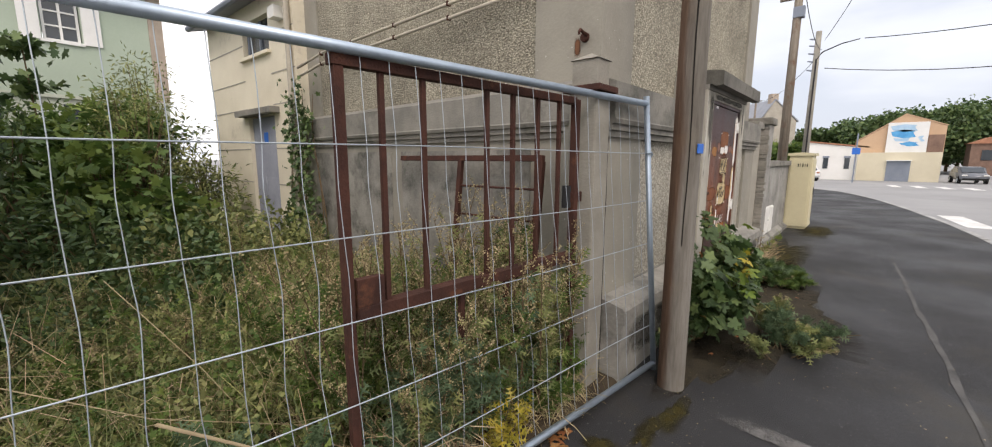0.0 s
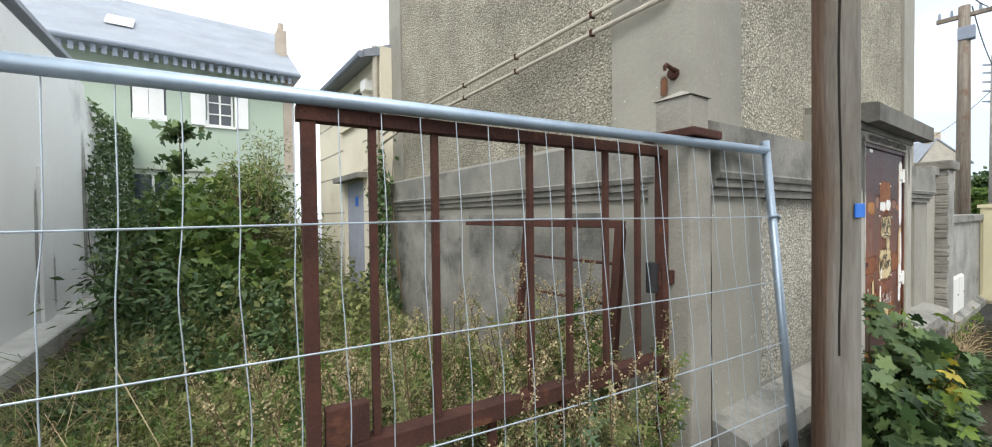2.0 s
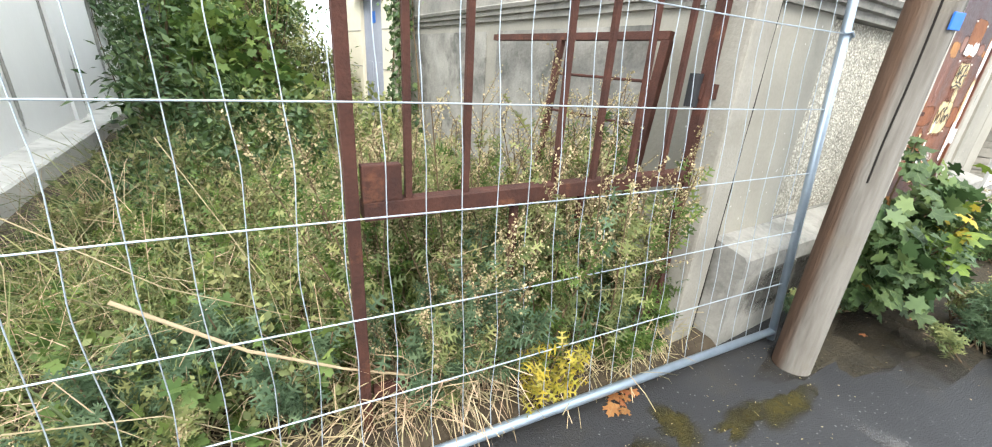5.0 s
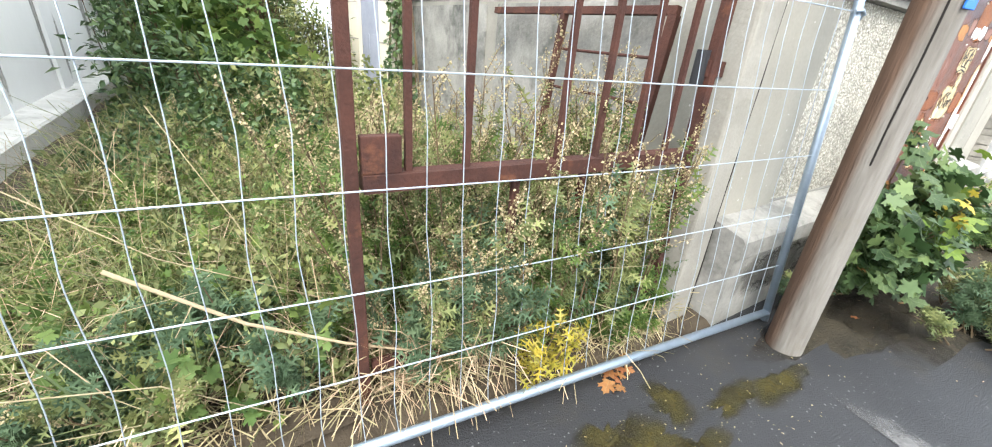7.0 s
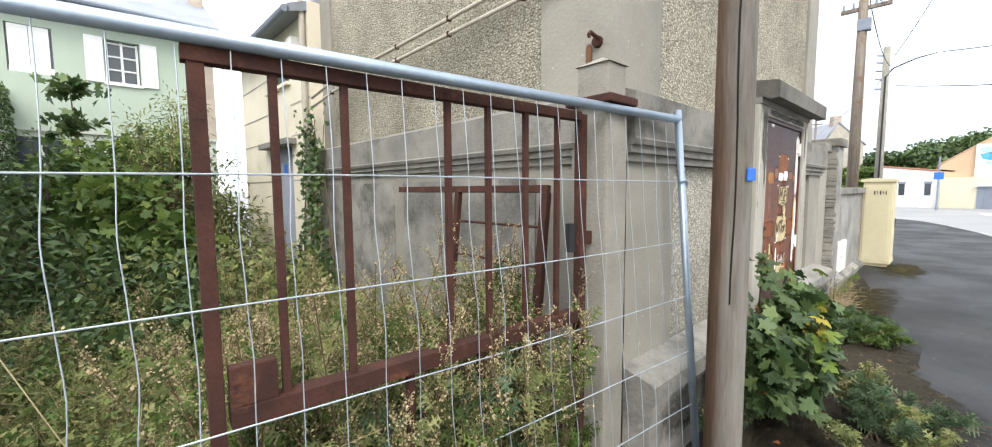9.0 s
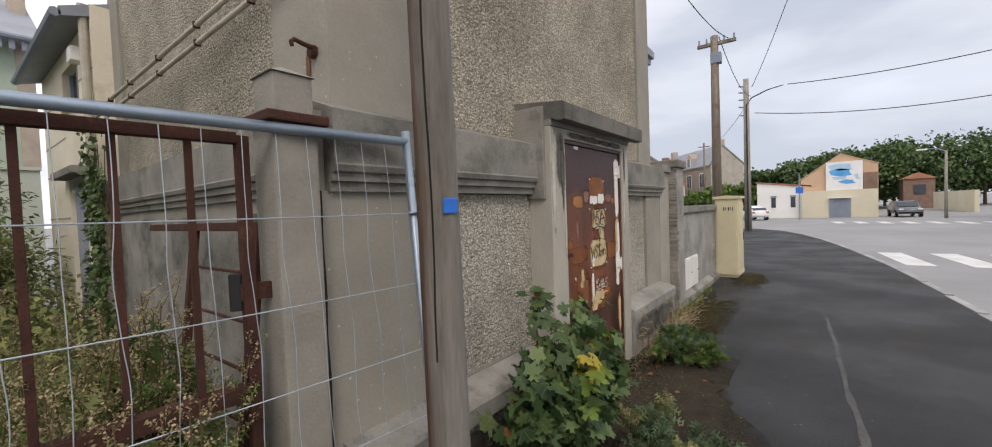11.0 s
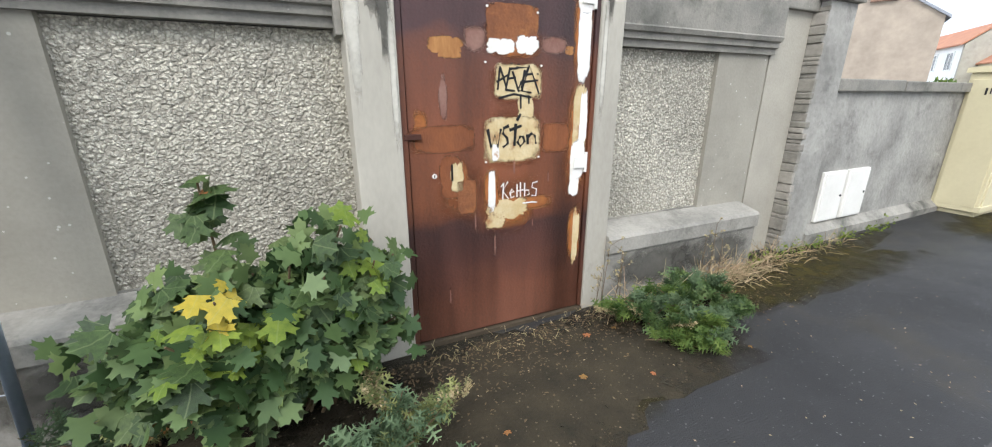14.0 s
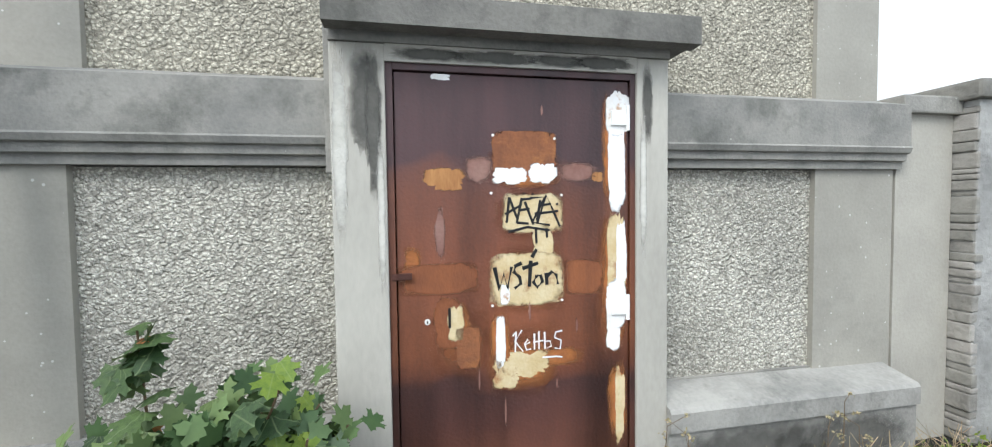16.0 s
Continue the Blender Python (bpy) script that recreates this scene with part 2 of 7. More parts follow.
M_POLE = material("creosoted_pole_timber", (0.245, 0.228, 0.2), (0.11, 0.096, 0.08), 0.88, big=5.0, fine=55, bump=0.9, grain=(1.2, 1.2, 0.13), fine_mix=0.38, stain=(0.17, 0.15, 0.12), stain_at=(0.54, 0.7))
p_n, p_l = M_POLE.node_tree.nodes, M_POLE.node_tree.links
p_tc, p_map, p_noise, p_sep = p_n.new("ShaderNodeTexCoord"), p_n.new("ShaderNodeMapping"), p_n.new("ShaderNodeTexNoise"), p_n.new("ShaderNodeSeparateXYZ")
p_map.inputs["Scale"].default_value = (9, 9, 0.8)
p_noise.inputs["Scale"].default_value, p_noise.inputs["Detail"].default_value = 1.0, 6
p_l.new(p_tc.outputs["Object"], p_map.inputs["Vector"])
p_l.new(p_map.outputs["Vector"], p_noise.inputs["Vector"])
p_l.new(p_tc.outputs["Object"], p_sep.inputs["Vector"])
p_add = p_n.new("ShaderNodeMath")
p_add.operation = "MULTIPLY_ADD"
p_add.inputs[1].default_value = 0.16
p_l.new(p_noise.outputs["Fac"], p_add.inputs[0])
p_l.new(p_sep.outputs["Y"], p_add.inputs[2])
p_rng = p_n.new("ShaderNodeMapRange")
p_rng.interpolation_type = "SMOOTHSTEP"
p_rng.inputs["From Min"].default_value, p_rng.inputs["From Max"].default_value = 1.09, 1.16
p_rng.inputs["To Min"].default_value, p_rng.inputs["To Max"].default_value = 1.0, 0.0
p_mix = p_n.new("ShaderNodeMix")
p_mix.data_type = "RGBA"
p_brown = p_n.new("ShaderNodeMix")
p_brown.data_type = "RGBA"
p_brown.blend_type = "MULTIPLY"
p_brown.inputs["Factor"].default_value = 1.0
p_brown.inputs["B"].default_value = rgb(0.68, 0.45, 0.34)
p_base = p_n["Principled BSDF"].inputs["Base Color"].links[0].from_socket
p_l.new(p_add.outputs[0], p_rng.inputs["Value"])
p_l.new(p_base, p_brown.inputs["A"])
p_l.new(p_rng.outputs["Result"], p_mix.inputs["Factor"])
p_l.new(p_brown.outputs["Result"], p_mix.inputs["A"])
p_l.new(p_base, p_mix.inputs["B"])
p_l.new(p_mix.outputs["Result"], p_n["Principled BSDF"].inputs["Base Color"])
M_CRACK = material("dark_crack", (0.02, 0.018, 0.015), (0.015, 0.012, 0.01), 1.0, bump=0.0)
M_BLUE = material("blue_plastic", (0.02, 0.16, 0.62), (0.02, 0.13, 0.5), 0.45, big=5, fine=30, bump=0.0, spec=0.5)
M_CABINET = material("pale_cream_polyester", (0.66, 0.6, 0.4), (0.58, 0.52, 0.34), 0.6, big=2.0, fine=40, bump=0.1, stain=(0.45, 0.4, 0.25), stain_at=(0.6, 0.8), spec=0.4)
M_METER = material("white_meter_plastic", (0.8, 0.79, 0.75), (0.72, 0.71, 0.67), 0.6, big=3, fine=30, bump=0.05, spec=0.4)
M_ASPHALT = material("worn_asphalt", (0.03, 0.03, 0.031), (0.017, 0.017, 0.018), 0.62, big=0.8, fine=130, bump=0.55, fine_mix=0.4, stain=(0.045, 0.038, 0.026), stain_at=(0.54, 0.72), spec=0.36, specks=(0.13, 0.13, 0.125), speck_size=(75, 0.55, -0.15))
# damp sheen that comes and goes over the asphalt
a_n, a_l = M_ASPHALT.node_tree.nodes, M_ASPHALT.node_tree.links
a_tc = a_n.new("ShaderNodeTexCoord")
a_noise = a_n.new("ShaderNodeTexNoise")
a_noise.inputs["Scale"].default_value, a_noise.inputs["Detail"].default_value = 0.9, 5
a_rng = a_n.new("ShaderNodeMapRange")
a_rng.inputs["From Min"].default_value, a_rng.inputs["From Max"].default_value = 0.38, 0.62
a_rng.inputs["To Min"].default_value, a_rng.inputs["To Max"].default_value = 0.52, 0.74
a_l.new(a_tc.outputs["Object"], a_noise.inputs["Vector"])
a_l.new(a_noise.outputs["Fac"], a_rng.inputs["Value"])
a_l.new(a_rng.outputs["Result"], a_n["Principled BSDF"].inputs["Roughness"])
M_ROAD = material("grey_road_asphalt", (0.31, 0.31, 0.31), (0.24, 0.24, 0.24), 0.8, big=0.25, fine=60, bump=0.3)
M_KERB = material("pale_kerb_stone", (0.4, 0.395, 0.38), (0.23, 0.23, 0.225), 0.85, big=2.5, fine=40, bump=0.3, object_random=0.15)
M_MARK = material("white_road_paint", (0.72, 0.72, 0.7), (0.5, 0.5, 0.48), 0.7, big=2.0, fine=25, bump=0.1)
M_DIRT = softened(material("damp_dark_dirt", (0.046, 0.037, 0.022), (0.02, 0.017, 0.011), 0.95, big=5, fine=70, bump=1.0, specks=(0.11, 0.085, 0.055), speck_size=(60, 0.6, -0.14)), "xy", 0.6, 0.8, 1.1, 7)
M_MOSS = softened(material("moss", (0.06, 0.05, 0.016), (0.028, 0.024, 0.012), 1.0, big=6, fine=90, bump=1.0, spec=0.1), "xy", 0.85, 1.0, 1.3, 9)
M_SOIL = material("litter_covered_soil", (0.085, 0.066, 0.044), (0.045, 0.034, 0.023), 1.0, big=3, fine=40, bump=1.0)
M_LEAF = material("green_leaves", (0.14, 0.21, 0.05), (0.08, 0.135, 0.035), 0.6, big=2.5, fine=25, bump=0.15, island_random=0.45, through_light=0.28)
M_WEED = material("grey_green_weed_leaves", (0.27, 0.295, 0.115), (0.15, 0.18, 0.068), 0.7, big=1.4, fine=25, bump=0.1, island_random=0.45, through_light=0.25)
M_OLIVE = material("olive_weed_leaves", (0.25, 0.25, 0.1), (0.15, 0.16, 0.06), 0.75, big=1.4, fine=25, bump=0.1, island_random=0.4, through_light=0.22)
M_DRY = material("dry_straw", (0.5, 0.41, 0.26), (0.33, 0.24, 0.14), 0.85, big=2, fine=25, bump=0.1, island_random=0.4, through_light=0.15)
M_BLADE = material("pale_grass_blades", (0.26, 0.29, 0.13), (0.15, 0.19, 0.08), 0.7, big=1.5, fine=25, bump=0.1, island_random=0.4, through_light=0.25)
M_SEED = material("faded_flower_spikes", (0.47, 0.4, 0.23), (0.32, 0.265, 0.14), 0.85, big=3, fine=30, bump=0.1, island_random=0.35, through_light=0.2)
M_YELLOW = material("yellow_leaves", (0.46, 0.36, 0.045), (0.33, 0.29, 0.04), 0.6, big=4, fine=30, bump=0.1, island_random=0.25, through_light=0.3)
M_LIME = material("yellow_green_leaves", (0.17, 0.24, 0.035), (0.1, 0.165, 0.03), 0.6, big=4, fine=30, bump=0.1, object_random=0.25, through_light=0.3)
M_MAPLE = material("sycamore_leaves", (0.07, 0.115, 0.034), (0.034, 0.06, 0.02), 0.55, big=6, fine=40, bump=0.2, object_random=0.5, through_light=0.25, spec=0.4)
M_ORANGELEAF = material("orange_brown_leaves", (0.36, 0.17, 0.055), (0.25, 0.11, 0.045), 0.7, big=5, fine=40, bump=0.1, object_random=0.3, through_light=0.25)
M_BLUEWEED = material("blue_green_weed_leaves", (0.13, 0.19, 0.1), (0.075, 0.12, 0.062), 0.7, big=2.0, fine=25, bump=0.1, island_random=0.35, through_light=0.22)
M_BRAMBLE = material("fresh_green_bramble_leaves", (0.15, 0.215, 0.055), (0.085, 0.14, 0.036), 0.6, big=2.5, fine=25, bump=0.15, island_random=0.4, through_light=0.28)
M_STEM = material("brown_stems", (0.16, 0.11, 0.06), (0.09, 0.065, 0.04), 0.85, big=6, fine=60, bump=0.2)
M_IVY = material("ivy_leaves", (0.1, 0.155, 0.055), (0.055, 0.098, 0.034), 0.5, big=2, fine=30, bump=0.1, island_random=0.45, through_light=0.15)
M_DARKGLASS = material("dark_window_glass", (0.05, 0.06, 0.07), (0.04, 0.05, 0.06), 0.08, big=1, fine=5, bump=0.0, spec=0.6)
M_BLUEDOOR = material("faded_blue_grey_door_paint", (0.36, 0.38, 0.44), (0.27, 0.29, 0.35), 0.8, big=2, fine=30, bump=0.2, stain=(0.45, 0.44, 0.42), stain_at=(0.58, 0.68))
M_PLASTIC = material("black_plastic_bag", (0.015, 0.016, 0.022), (0.01, 0.01, 0.014), 0.3, big=8, fine=40, bump=0.6, spec=0.5)
M_CABLE = material("black_cable", (0.03, 0.03, 0.032), (0.02, 0.02, 0.022), 0.7, bump=0.0)
M_PIPE = material("painted_pipe", (0.5, 0.46, 0.38), (0.38, 0.34, 0.28), 0.7, big=5, fine=40, bump=0.15)
M_CARWHITE = material("white_car_paint", (0.78, 0.79, 0.8), (0.74, 0.75, 0.76), 0.25, big=1, fine=10, bump=0.0, spec=0.5)
M_CARGREY = material("grey_car_paint", (0.2, 0.21, 0.23), (0.17, 0.18, 0.2), 0.3, metal=0.4, big=1, fine=10, bump=0.0, spec=0.5)
M_RUBBER = material("black_rubber", (0.02, 0.02, 0.02), (0.015, 0.015, 0.015), 0.8, bump=0.0)
M_GREYDOOR = material("grey_garage_metal", (0.25, 0.28, 0.33), (0.2, 0.23, 0.28), 0.6, big=1, fine=10, bump=0.1)


def pebbledash(name, pale, mid, dark, scale=75.0):
    """Thrown gravel render: cells of several tones standing proud of a darker mortar."""
    m = bpy.data.materials.new(name)
    m.use_nodes = True
    n, l = m.node_tree.nodes, m.node_tree.links
    b = n["Principled BSDF"]
    b.inputs["Roughness"].default_value = 0.95
    b.inputs["Specular IOR Level"].default_value = 0.2
    tc = n.new("ShaderNodeTexCoord")
    warp = n.new("ShaderNodeTexNoise")
    warp.inputs["Scale"].default_value, warp.inputs["Detail"].default_value = 45, 3
    l.new(tc.outputs["Object"], warp.inputs["Vector"])
    mv = n.new("ShaderNodeVectorMath")
    mv.operation = "MULTIPLY_ADD"
    l.new(warp.outputs["Color"], mv.inputs[0])
    mv.inputs[1].default_value = (0.035, 0.035, 0.022)
    l.new(tc.outputs["Object"], mv.inputs[2])
    vo = n.new("ShaderNodeTexVoronoi")
    vo.inputs["Scale"].default_value = scale
    l.new(mv.outputs["Vector"], vo.inputs["Vector"])
    big = n.new("ShaderNodeTexNoise")
    big.inputs["Scale"].default_value, big.inputs["Detail"].default_value = 1.6, 7
    l.new(tc.outputs["Object"], big.inputs["Vector"])
    rp = n.new("ShaderNodeValToRGB")
    e = rp.color_ramp.elements
    e[0].position, e[0].color = 0.05, rgb(*pale)
    e[1].position, e[1].color = 0.62, rgb(*dark)
    k = e.new(0.34)
    k.color = rgb(*mid)
    l.new(vo.outputs["Distance"], rp.inputs["Fac"])
    sp = n.new("ShaderNodeSeparateColor")
    l.new(vo.outputs["Color"], sp.inputs["Color"])
    hs = n.new("ShaderNodeHueSaturation")
    mr = n.new("ShaderNodeMapRange")
    mr.inputs["To Min"].default_value, mr.inputs["To Max"].default_value = 0.7, 1.25
    l.new(sp.outputs["Red"], mr.inputs["Value"])
    m2 = n.new("ShaderNodeMapRange")
    m2.inputs["From Min"].default_value, m2.inputs["From Max"].default_value = 0.3, 0.68
    m2.inputs["To Min"].default_value, m2.inputs["To Max"].default_value = 0.72, 1.1
    l.new(big.outputs["Fac"], m2.inputs["Value"])
    mu = n.new("ShaderNodeMath")
    mu.operation = "MULTIPLY"
    l.new(mr.outputs["Result"], mu.inputs[0])
    l.new(m2.outputs["Result"], mu.inputs[1])
    l.new(mu.outputs[0], hs.inputs["Value"])
    l.new(rp.outputs["Color"], hs.inputs["Color"])
    l.new(hs.outputs["Color"], b.inputs["Base Color"])
    bp = n.new("ShaderNodeBump")
    bp.invert = True
    bp.inputs["Strength"].default_value, bp.inputs["Distance"].default_value = 1.0, 0.014
    l.new(vo.outputs["Distance"], bp.inputs["Height"])
    l.new(bp.outputs["Normal"], b.inputs["Normal"])
    return m


M_LINTEL = material("dark_weathered_lintel_cement", (0.2, 0.19, 0.165), (0.115, 0.11, 0.098), 0.92, big=2.5, fine=60, bump=0.4, stain=(0.07, 0.068, 0.058), stain_at=(0.52, 0.7))
M_PEBBLE = pebbledash("pebbledash_render", (0.68, 0.645, 0.555), (0.585, 0.555, 0.47), (0.39, 0.365, 0.305), 66)
M_PEBBLE_UP = pebbledash("upper_pebbledash_render", (0.58, 0.54, 0.43), (0.49, 0.45, 0.355), (0.3, 0.275, 0.215), 58)


# ---- mesh helpers ----
def mesh_of(name, bm):
    me = bpy.data.meshes.new(name)
    bm.to_mesh(me)
    bm.free()
    return me


def part(name, bm, mat, parent=None, label="", smooth=False):
    """Links a bmesh (or mesh) as one object under a thing or a part."""
    me = mesh_of(name, bm) if isinstance(bm, bmesh.types.BMesh) else bm
    if mat and not me.materials:
        me.materials.append(mat)
    if smooth:
        for p in me.polygons:
            p.use_smooth = True
    ob = new(name, me)
    if parent:
        ob.parent = parent
    if label:
        ob["label"] = label
    return ob


def thing(name, label, category, group="", kind="", at=(0, 0, 0), rz=0.0):
    return tagged(set_pose(new(name), at, rz), label, category, group, kind)


def set_pose(ob, at, rz=0.0):
    ob.matrix_world = pose(*at, 0, 0, rz)
    return ob


def box(x0, x1, y0, y1, z0, z1, bevel=0.0, bm=None):
    bm = bm or bmesh.new()
    vs = [bm.verts.new(p) for p in ((x0, y0, z0), (x1, y0, z0), (x1, y1, z0), (x0, y1, z0), (x0, y0, z1), (x1, y0, z1), (x1, y1, z1), (x0, y1, z1))]
    fs = [bm.faces.new([vs[i] for i in q]) for q in ((3, 2, 1, 0), (4, 5, 6, 7), (0, 1, 5, 4), (1, 2, 6, 5), (2, 3, 7, 6), (3, 0, 4, 7))]
    if bevel:
        es = list({e for f in fs for e in f.edges})
        bmesh.ops.bevel(bm, geom=es, offset=bevel, segments=2, profile=0.6, affect="EDGES")
    return bm


def prism(profile, x0, x1, axis="x", bm=None):
    """A profile of (across, up) pairs drawn out along x (profile in y, z) or along y (profile in x, z)."""
    bm = bm or bmesh.new()
    put = (lambda s, p: (s, p[0], p[1])) if axis == "x" else (lambda s, p: (p[0], s, p[1]))
    a = [bm.verts.new(put(x0, p)) for p in profile]
    b = [bm.verts.new(put(x1, p)) for p in profile]
    bm.faces.new(a)
    bm.faces.new(b[::-1])
    for i in range(len(a)):
        j = (i + 1) % len(a)
        bm.faces.new((a[j], a[i], b[i], b[j]))
    bmesh.ops.recalc_face_normals(bm, faces=bm.faces[:])
    return bm


def tube(points, r0, r1=None, sides=8, bm=None):
    """A round bar along a line of points, tapering from r0 to r1."""
    bm = bm or bmesh.new()
    r1 = r0 if r1 is None else r1
    pts = [Vector(p) for p in points]
    rings = []
    for i, p in enumerate(pts):
        d = (pts[min(i + 1, len(pts) - 1)] - pts[max(i - 1, 0)]).normalized()
        u = d.orthogonal().normalized() if abs(d.z) < 0.9 else (Vector((1, 0, 0)) - d * d.x).normalized()
        v = d.cross(u)
        r = r0 + (r1 - r0) * i / max(1, len(pts) - 1)
        rings.append([bm.verts.new(p + (u * math.cos(a) + v * math.sin(a)) * r) for a in (2 * math.pi * k / sides for k in range(sides))])
    for a, b in zip(rings, rings[1:]):
        for k in range(sides):
            bm.faces.new((a[k], a[(k + 1) % sides], b[(k + 1) % sides], b[k]))
    bm.faces.new(rings[0][::-1])
    bm.faces.new(rings[-1])
    return bm


def slab_grid(x0, x1, y0, y1, z, nx, ny, amp, freq):
    """A gently uneven sheet."""
    bm = bmesh.new()
    g = [[bm.verts.new((x0 + (x1 - x0) * i / nx, y0 + (y1 - y0) * j / ny,
                        z + amp * noise.noise(((x0 + (x1 - x0) * i / nx) * freq, (y0 + (y1 - y0) * j / ny) * freq, 0)))) for j in range(ny + 1)] for i in range(nx + 1)]
    for i in range(nx):
        for j in range(ny):
            bm.faces.new((g[i][j], g[i + 1][j], g[i + 1][j + 1], g[i][j + 1]))
    return bm


STRUCT = "structure"

# ---- ground, pavement, road ----
tagged(part("ground", box(-400, 900, -400, 500, -0.9, -0.19), M_ROAD), "grey asphalt street reaching to the distance", "ground", kind=STRUCT)

KERB = [(-14.0, -2.75), (-4.0, -2.6), (2.6, -2.4), (4.6, -2.31), (7.0, -2.2), (11.0, -1.95), (13.2, -1.81), (15.5, -1.65), (19.0, -1.25), (22.0, -0.81), (24.6, -0.25), (26.8, 0.4), (28.6, 1.5), (30.0, 3.4), (31.0, 7.0), (31.4, 14.0)]


def gz(x):
    """Height of the pavement, which climbs slightly along the street."""
    return -0.075 + 0.018 * min(max(x - 4.6, -2.0), 8.6)


def pavement_mesh():
    bm = bmesh.new()
    far = [(-14.0, 2.2), (2.6, 2.2), (4.6, 2.2), (13.2, 2.2), (15.0, 2.6), (22.0, 3.2), (26.0, 6.0), (28.0, 14.0)]
    ring = KERB + far[::-1]
    top = [bm.verts.new((x, y, gz(x))) for x, y in ring]
    low = [bm.verts.new((x, y, -0.4)) for x, y in ring]
    bm.faces.new(top)
    for i in range(len(ring)):
        j = (i + 1) % len(ring)
        bm.faces.new((top[i], low[i], low[j], top[j]))
    bmesh.ops.triangulate(bm, faces=bm.faces[:])
    bmesh.ops.recalc_face_normals(bm, faces=bm.faces[:])
    return bm


pavement = tagged(part("pavement", pavement_mesh(), M_ASPHALT), "dark worn asphalt pavement with a mended seam", "pavement", kind=STRUCT)

# ---- the corner house ----
HX1, HY1, HTOP = 9.16, 6.15, 4.9
# the street front stands two degrees off the axes, turned about the doorway
TURNED = Matrix.Translation((6.85, 1.3, 0)) @ pose(0, 0, 0, 0, 0, -2.0) @ Matrix.Translation((-6.85, -1.3, 0))
house = thing("corner_house", "grey rendered two-storey house with pebbledash panels and cement mouldings", "house")
house.matrix_world = TURNED
FY = 1.42
PANEL_Y = 1.452
# lower storey front, built round two recessed panels and the doorway
for x0, x1, z0, z1 in ((4.345, 5.0, -0.3, 1.665), (5.0, 6.05, -0.3, 0.52), (7.58, 8.6, -0.3, 0.52), (8.6, 9.14, -0.3, 1.665)):
    part("wall", box(x0, x1, FY, FY + 0.3, z0, z1), M_SMOOTH, house, "smooth grey cement render")
for x0, x1 in ((4.345, 6.05), (7.58, 9.14)):
    part("wall", box(x0, x1, FY + 0.02, FY + 0.3, 1.665, 2.02), M_SMOOTH, house, "smooth grey cement render")
for x0, x1 in ((5.0, 6.05), (7.58, 8.6)):
    bm = bmesh.new()
    box(x0 - 0.004, x1 + 0.004, PANEL_Y, PANEL_Y + 0.2, 0.5, 1.655, bm=bm)
    part("panel", bm, M_PEBBLE, house, "recessed pebbledash panel")
    # the panel's shallow inner frame
    bm = bmesh.new()
    box(x0, x1, FY + 0.012, PANEL_Y + 0.01, 0.515, 0.53, bm=bm)
    part("panel_edge", bm, M_LEDGE, house)
# stepped cornice, front: two steps, a tall fascia, a sloping weathering
CORNICE = [(0.0, 1.66), (-0.025, 1.66), (-0.025, 1.7), (-0.048, 1.706), (-0.048, 1.742), (-0.068, 1.748), (-0.078, 1.775), (-0.07, 1.785), (-0.066, 2.02), (0.13, 2.09), (0.13, 1.66)]
for x0, x1 in ((4.395, 6.05), (7.58, 9.17)):
    part("cornice", prism([(FY + a, z) for a, z in CORNICE], x0, x1), M_LEDGE, house, "weathered stepped cement cornice")
part("cornice", prism([(4.40 + a, z) for a, z in CORNICE], 1.62, 6.1, "y"), M_LEDGE, house, "weathered stepped cement cornice")
# plinth, front: a block with a sloping top
PLINTH = [(0.0, -0.3), (-0.18, -0.3), (-0.18, 0.35), (-0.2, 0.36), (-0.2, 0.455), (-0.185, 0.475), (0.02, 0.525), (0.02, -0.3)]
for x0, x1 in ((4.41, 6.05), (7.58, 9.09)):
    part("plinth", prism([(FY + a, z) for a, z in PLINTH], x0, x1), M_PLINTH, house, "stained cement plinth with a sloping top")
# lower side wall
side = box(4.40, 4.62, 1.72, 6.15, -0.3, 1.68)
part("wall", side, M_SMOOTH, house, "smooth grey cement render")
for y0, y1 in ((2.05, 3.75), (3.95, 5.75)):
    part("panel", box(4.385, 4.41, y0, y1, 0.3, 1.58), M_PLINTH, house, "grey cement side panel")
# upper storey: frame strips and recessed pebbledash
UX, UY = 4.5, 1.53
for x0, x1, y0, y1, z0, z1 in ((UX, 5.0, UY, UY + 0.3, 2.0, HTOP), (8.72, HX1, UY, UY + 0.3, 2.0, HTOP), (5.0, 8.72, UY, UY + 0.3, 4.9, HTOP),
                               (UX, UX + 0.3, UY + 0.3, 2.1, 2.0, HTOP), (UX, UX + 0.3, 5.72, HY1, 2.0, HTOP), (UX, UX + 0.3, 2.1, 5.72, 4.6, HTOP),
                               (HX1 - 0.3, HX1, UY + 0.3, HY1, -0.3, HTOP), (UX + 0.3, HX1 - 0.3, HY1 - 0.3, HY1, -0.3, HTOP)):
    part("wall", box(x0, x1, y0, y1, z0, z1), M_SMOOTH, house, "smooth grey-beige cement render")
part("panel", box(4.996, 8.724, UY + 0.028, UY + 0.25, 2.0, 4.604), M_PEBBLE_UP, house, "beige pebbledash panel")
part("panel", box(UX + 0.022, UX + 0.25, 2.096, 5.724, 2.0, 4.604), M_PEBBLE_UP, house, "beige pebbledash panel")
part("roof", box(UX - 0.06, HX1 + 0.06, UY - 0.06, HY1 + 0.06, HTOP, HTOP + 0.22, 0.02), M_SLATE, house, "dark flat roof edge")

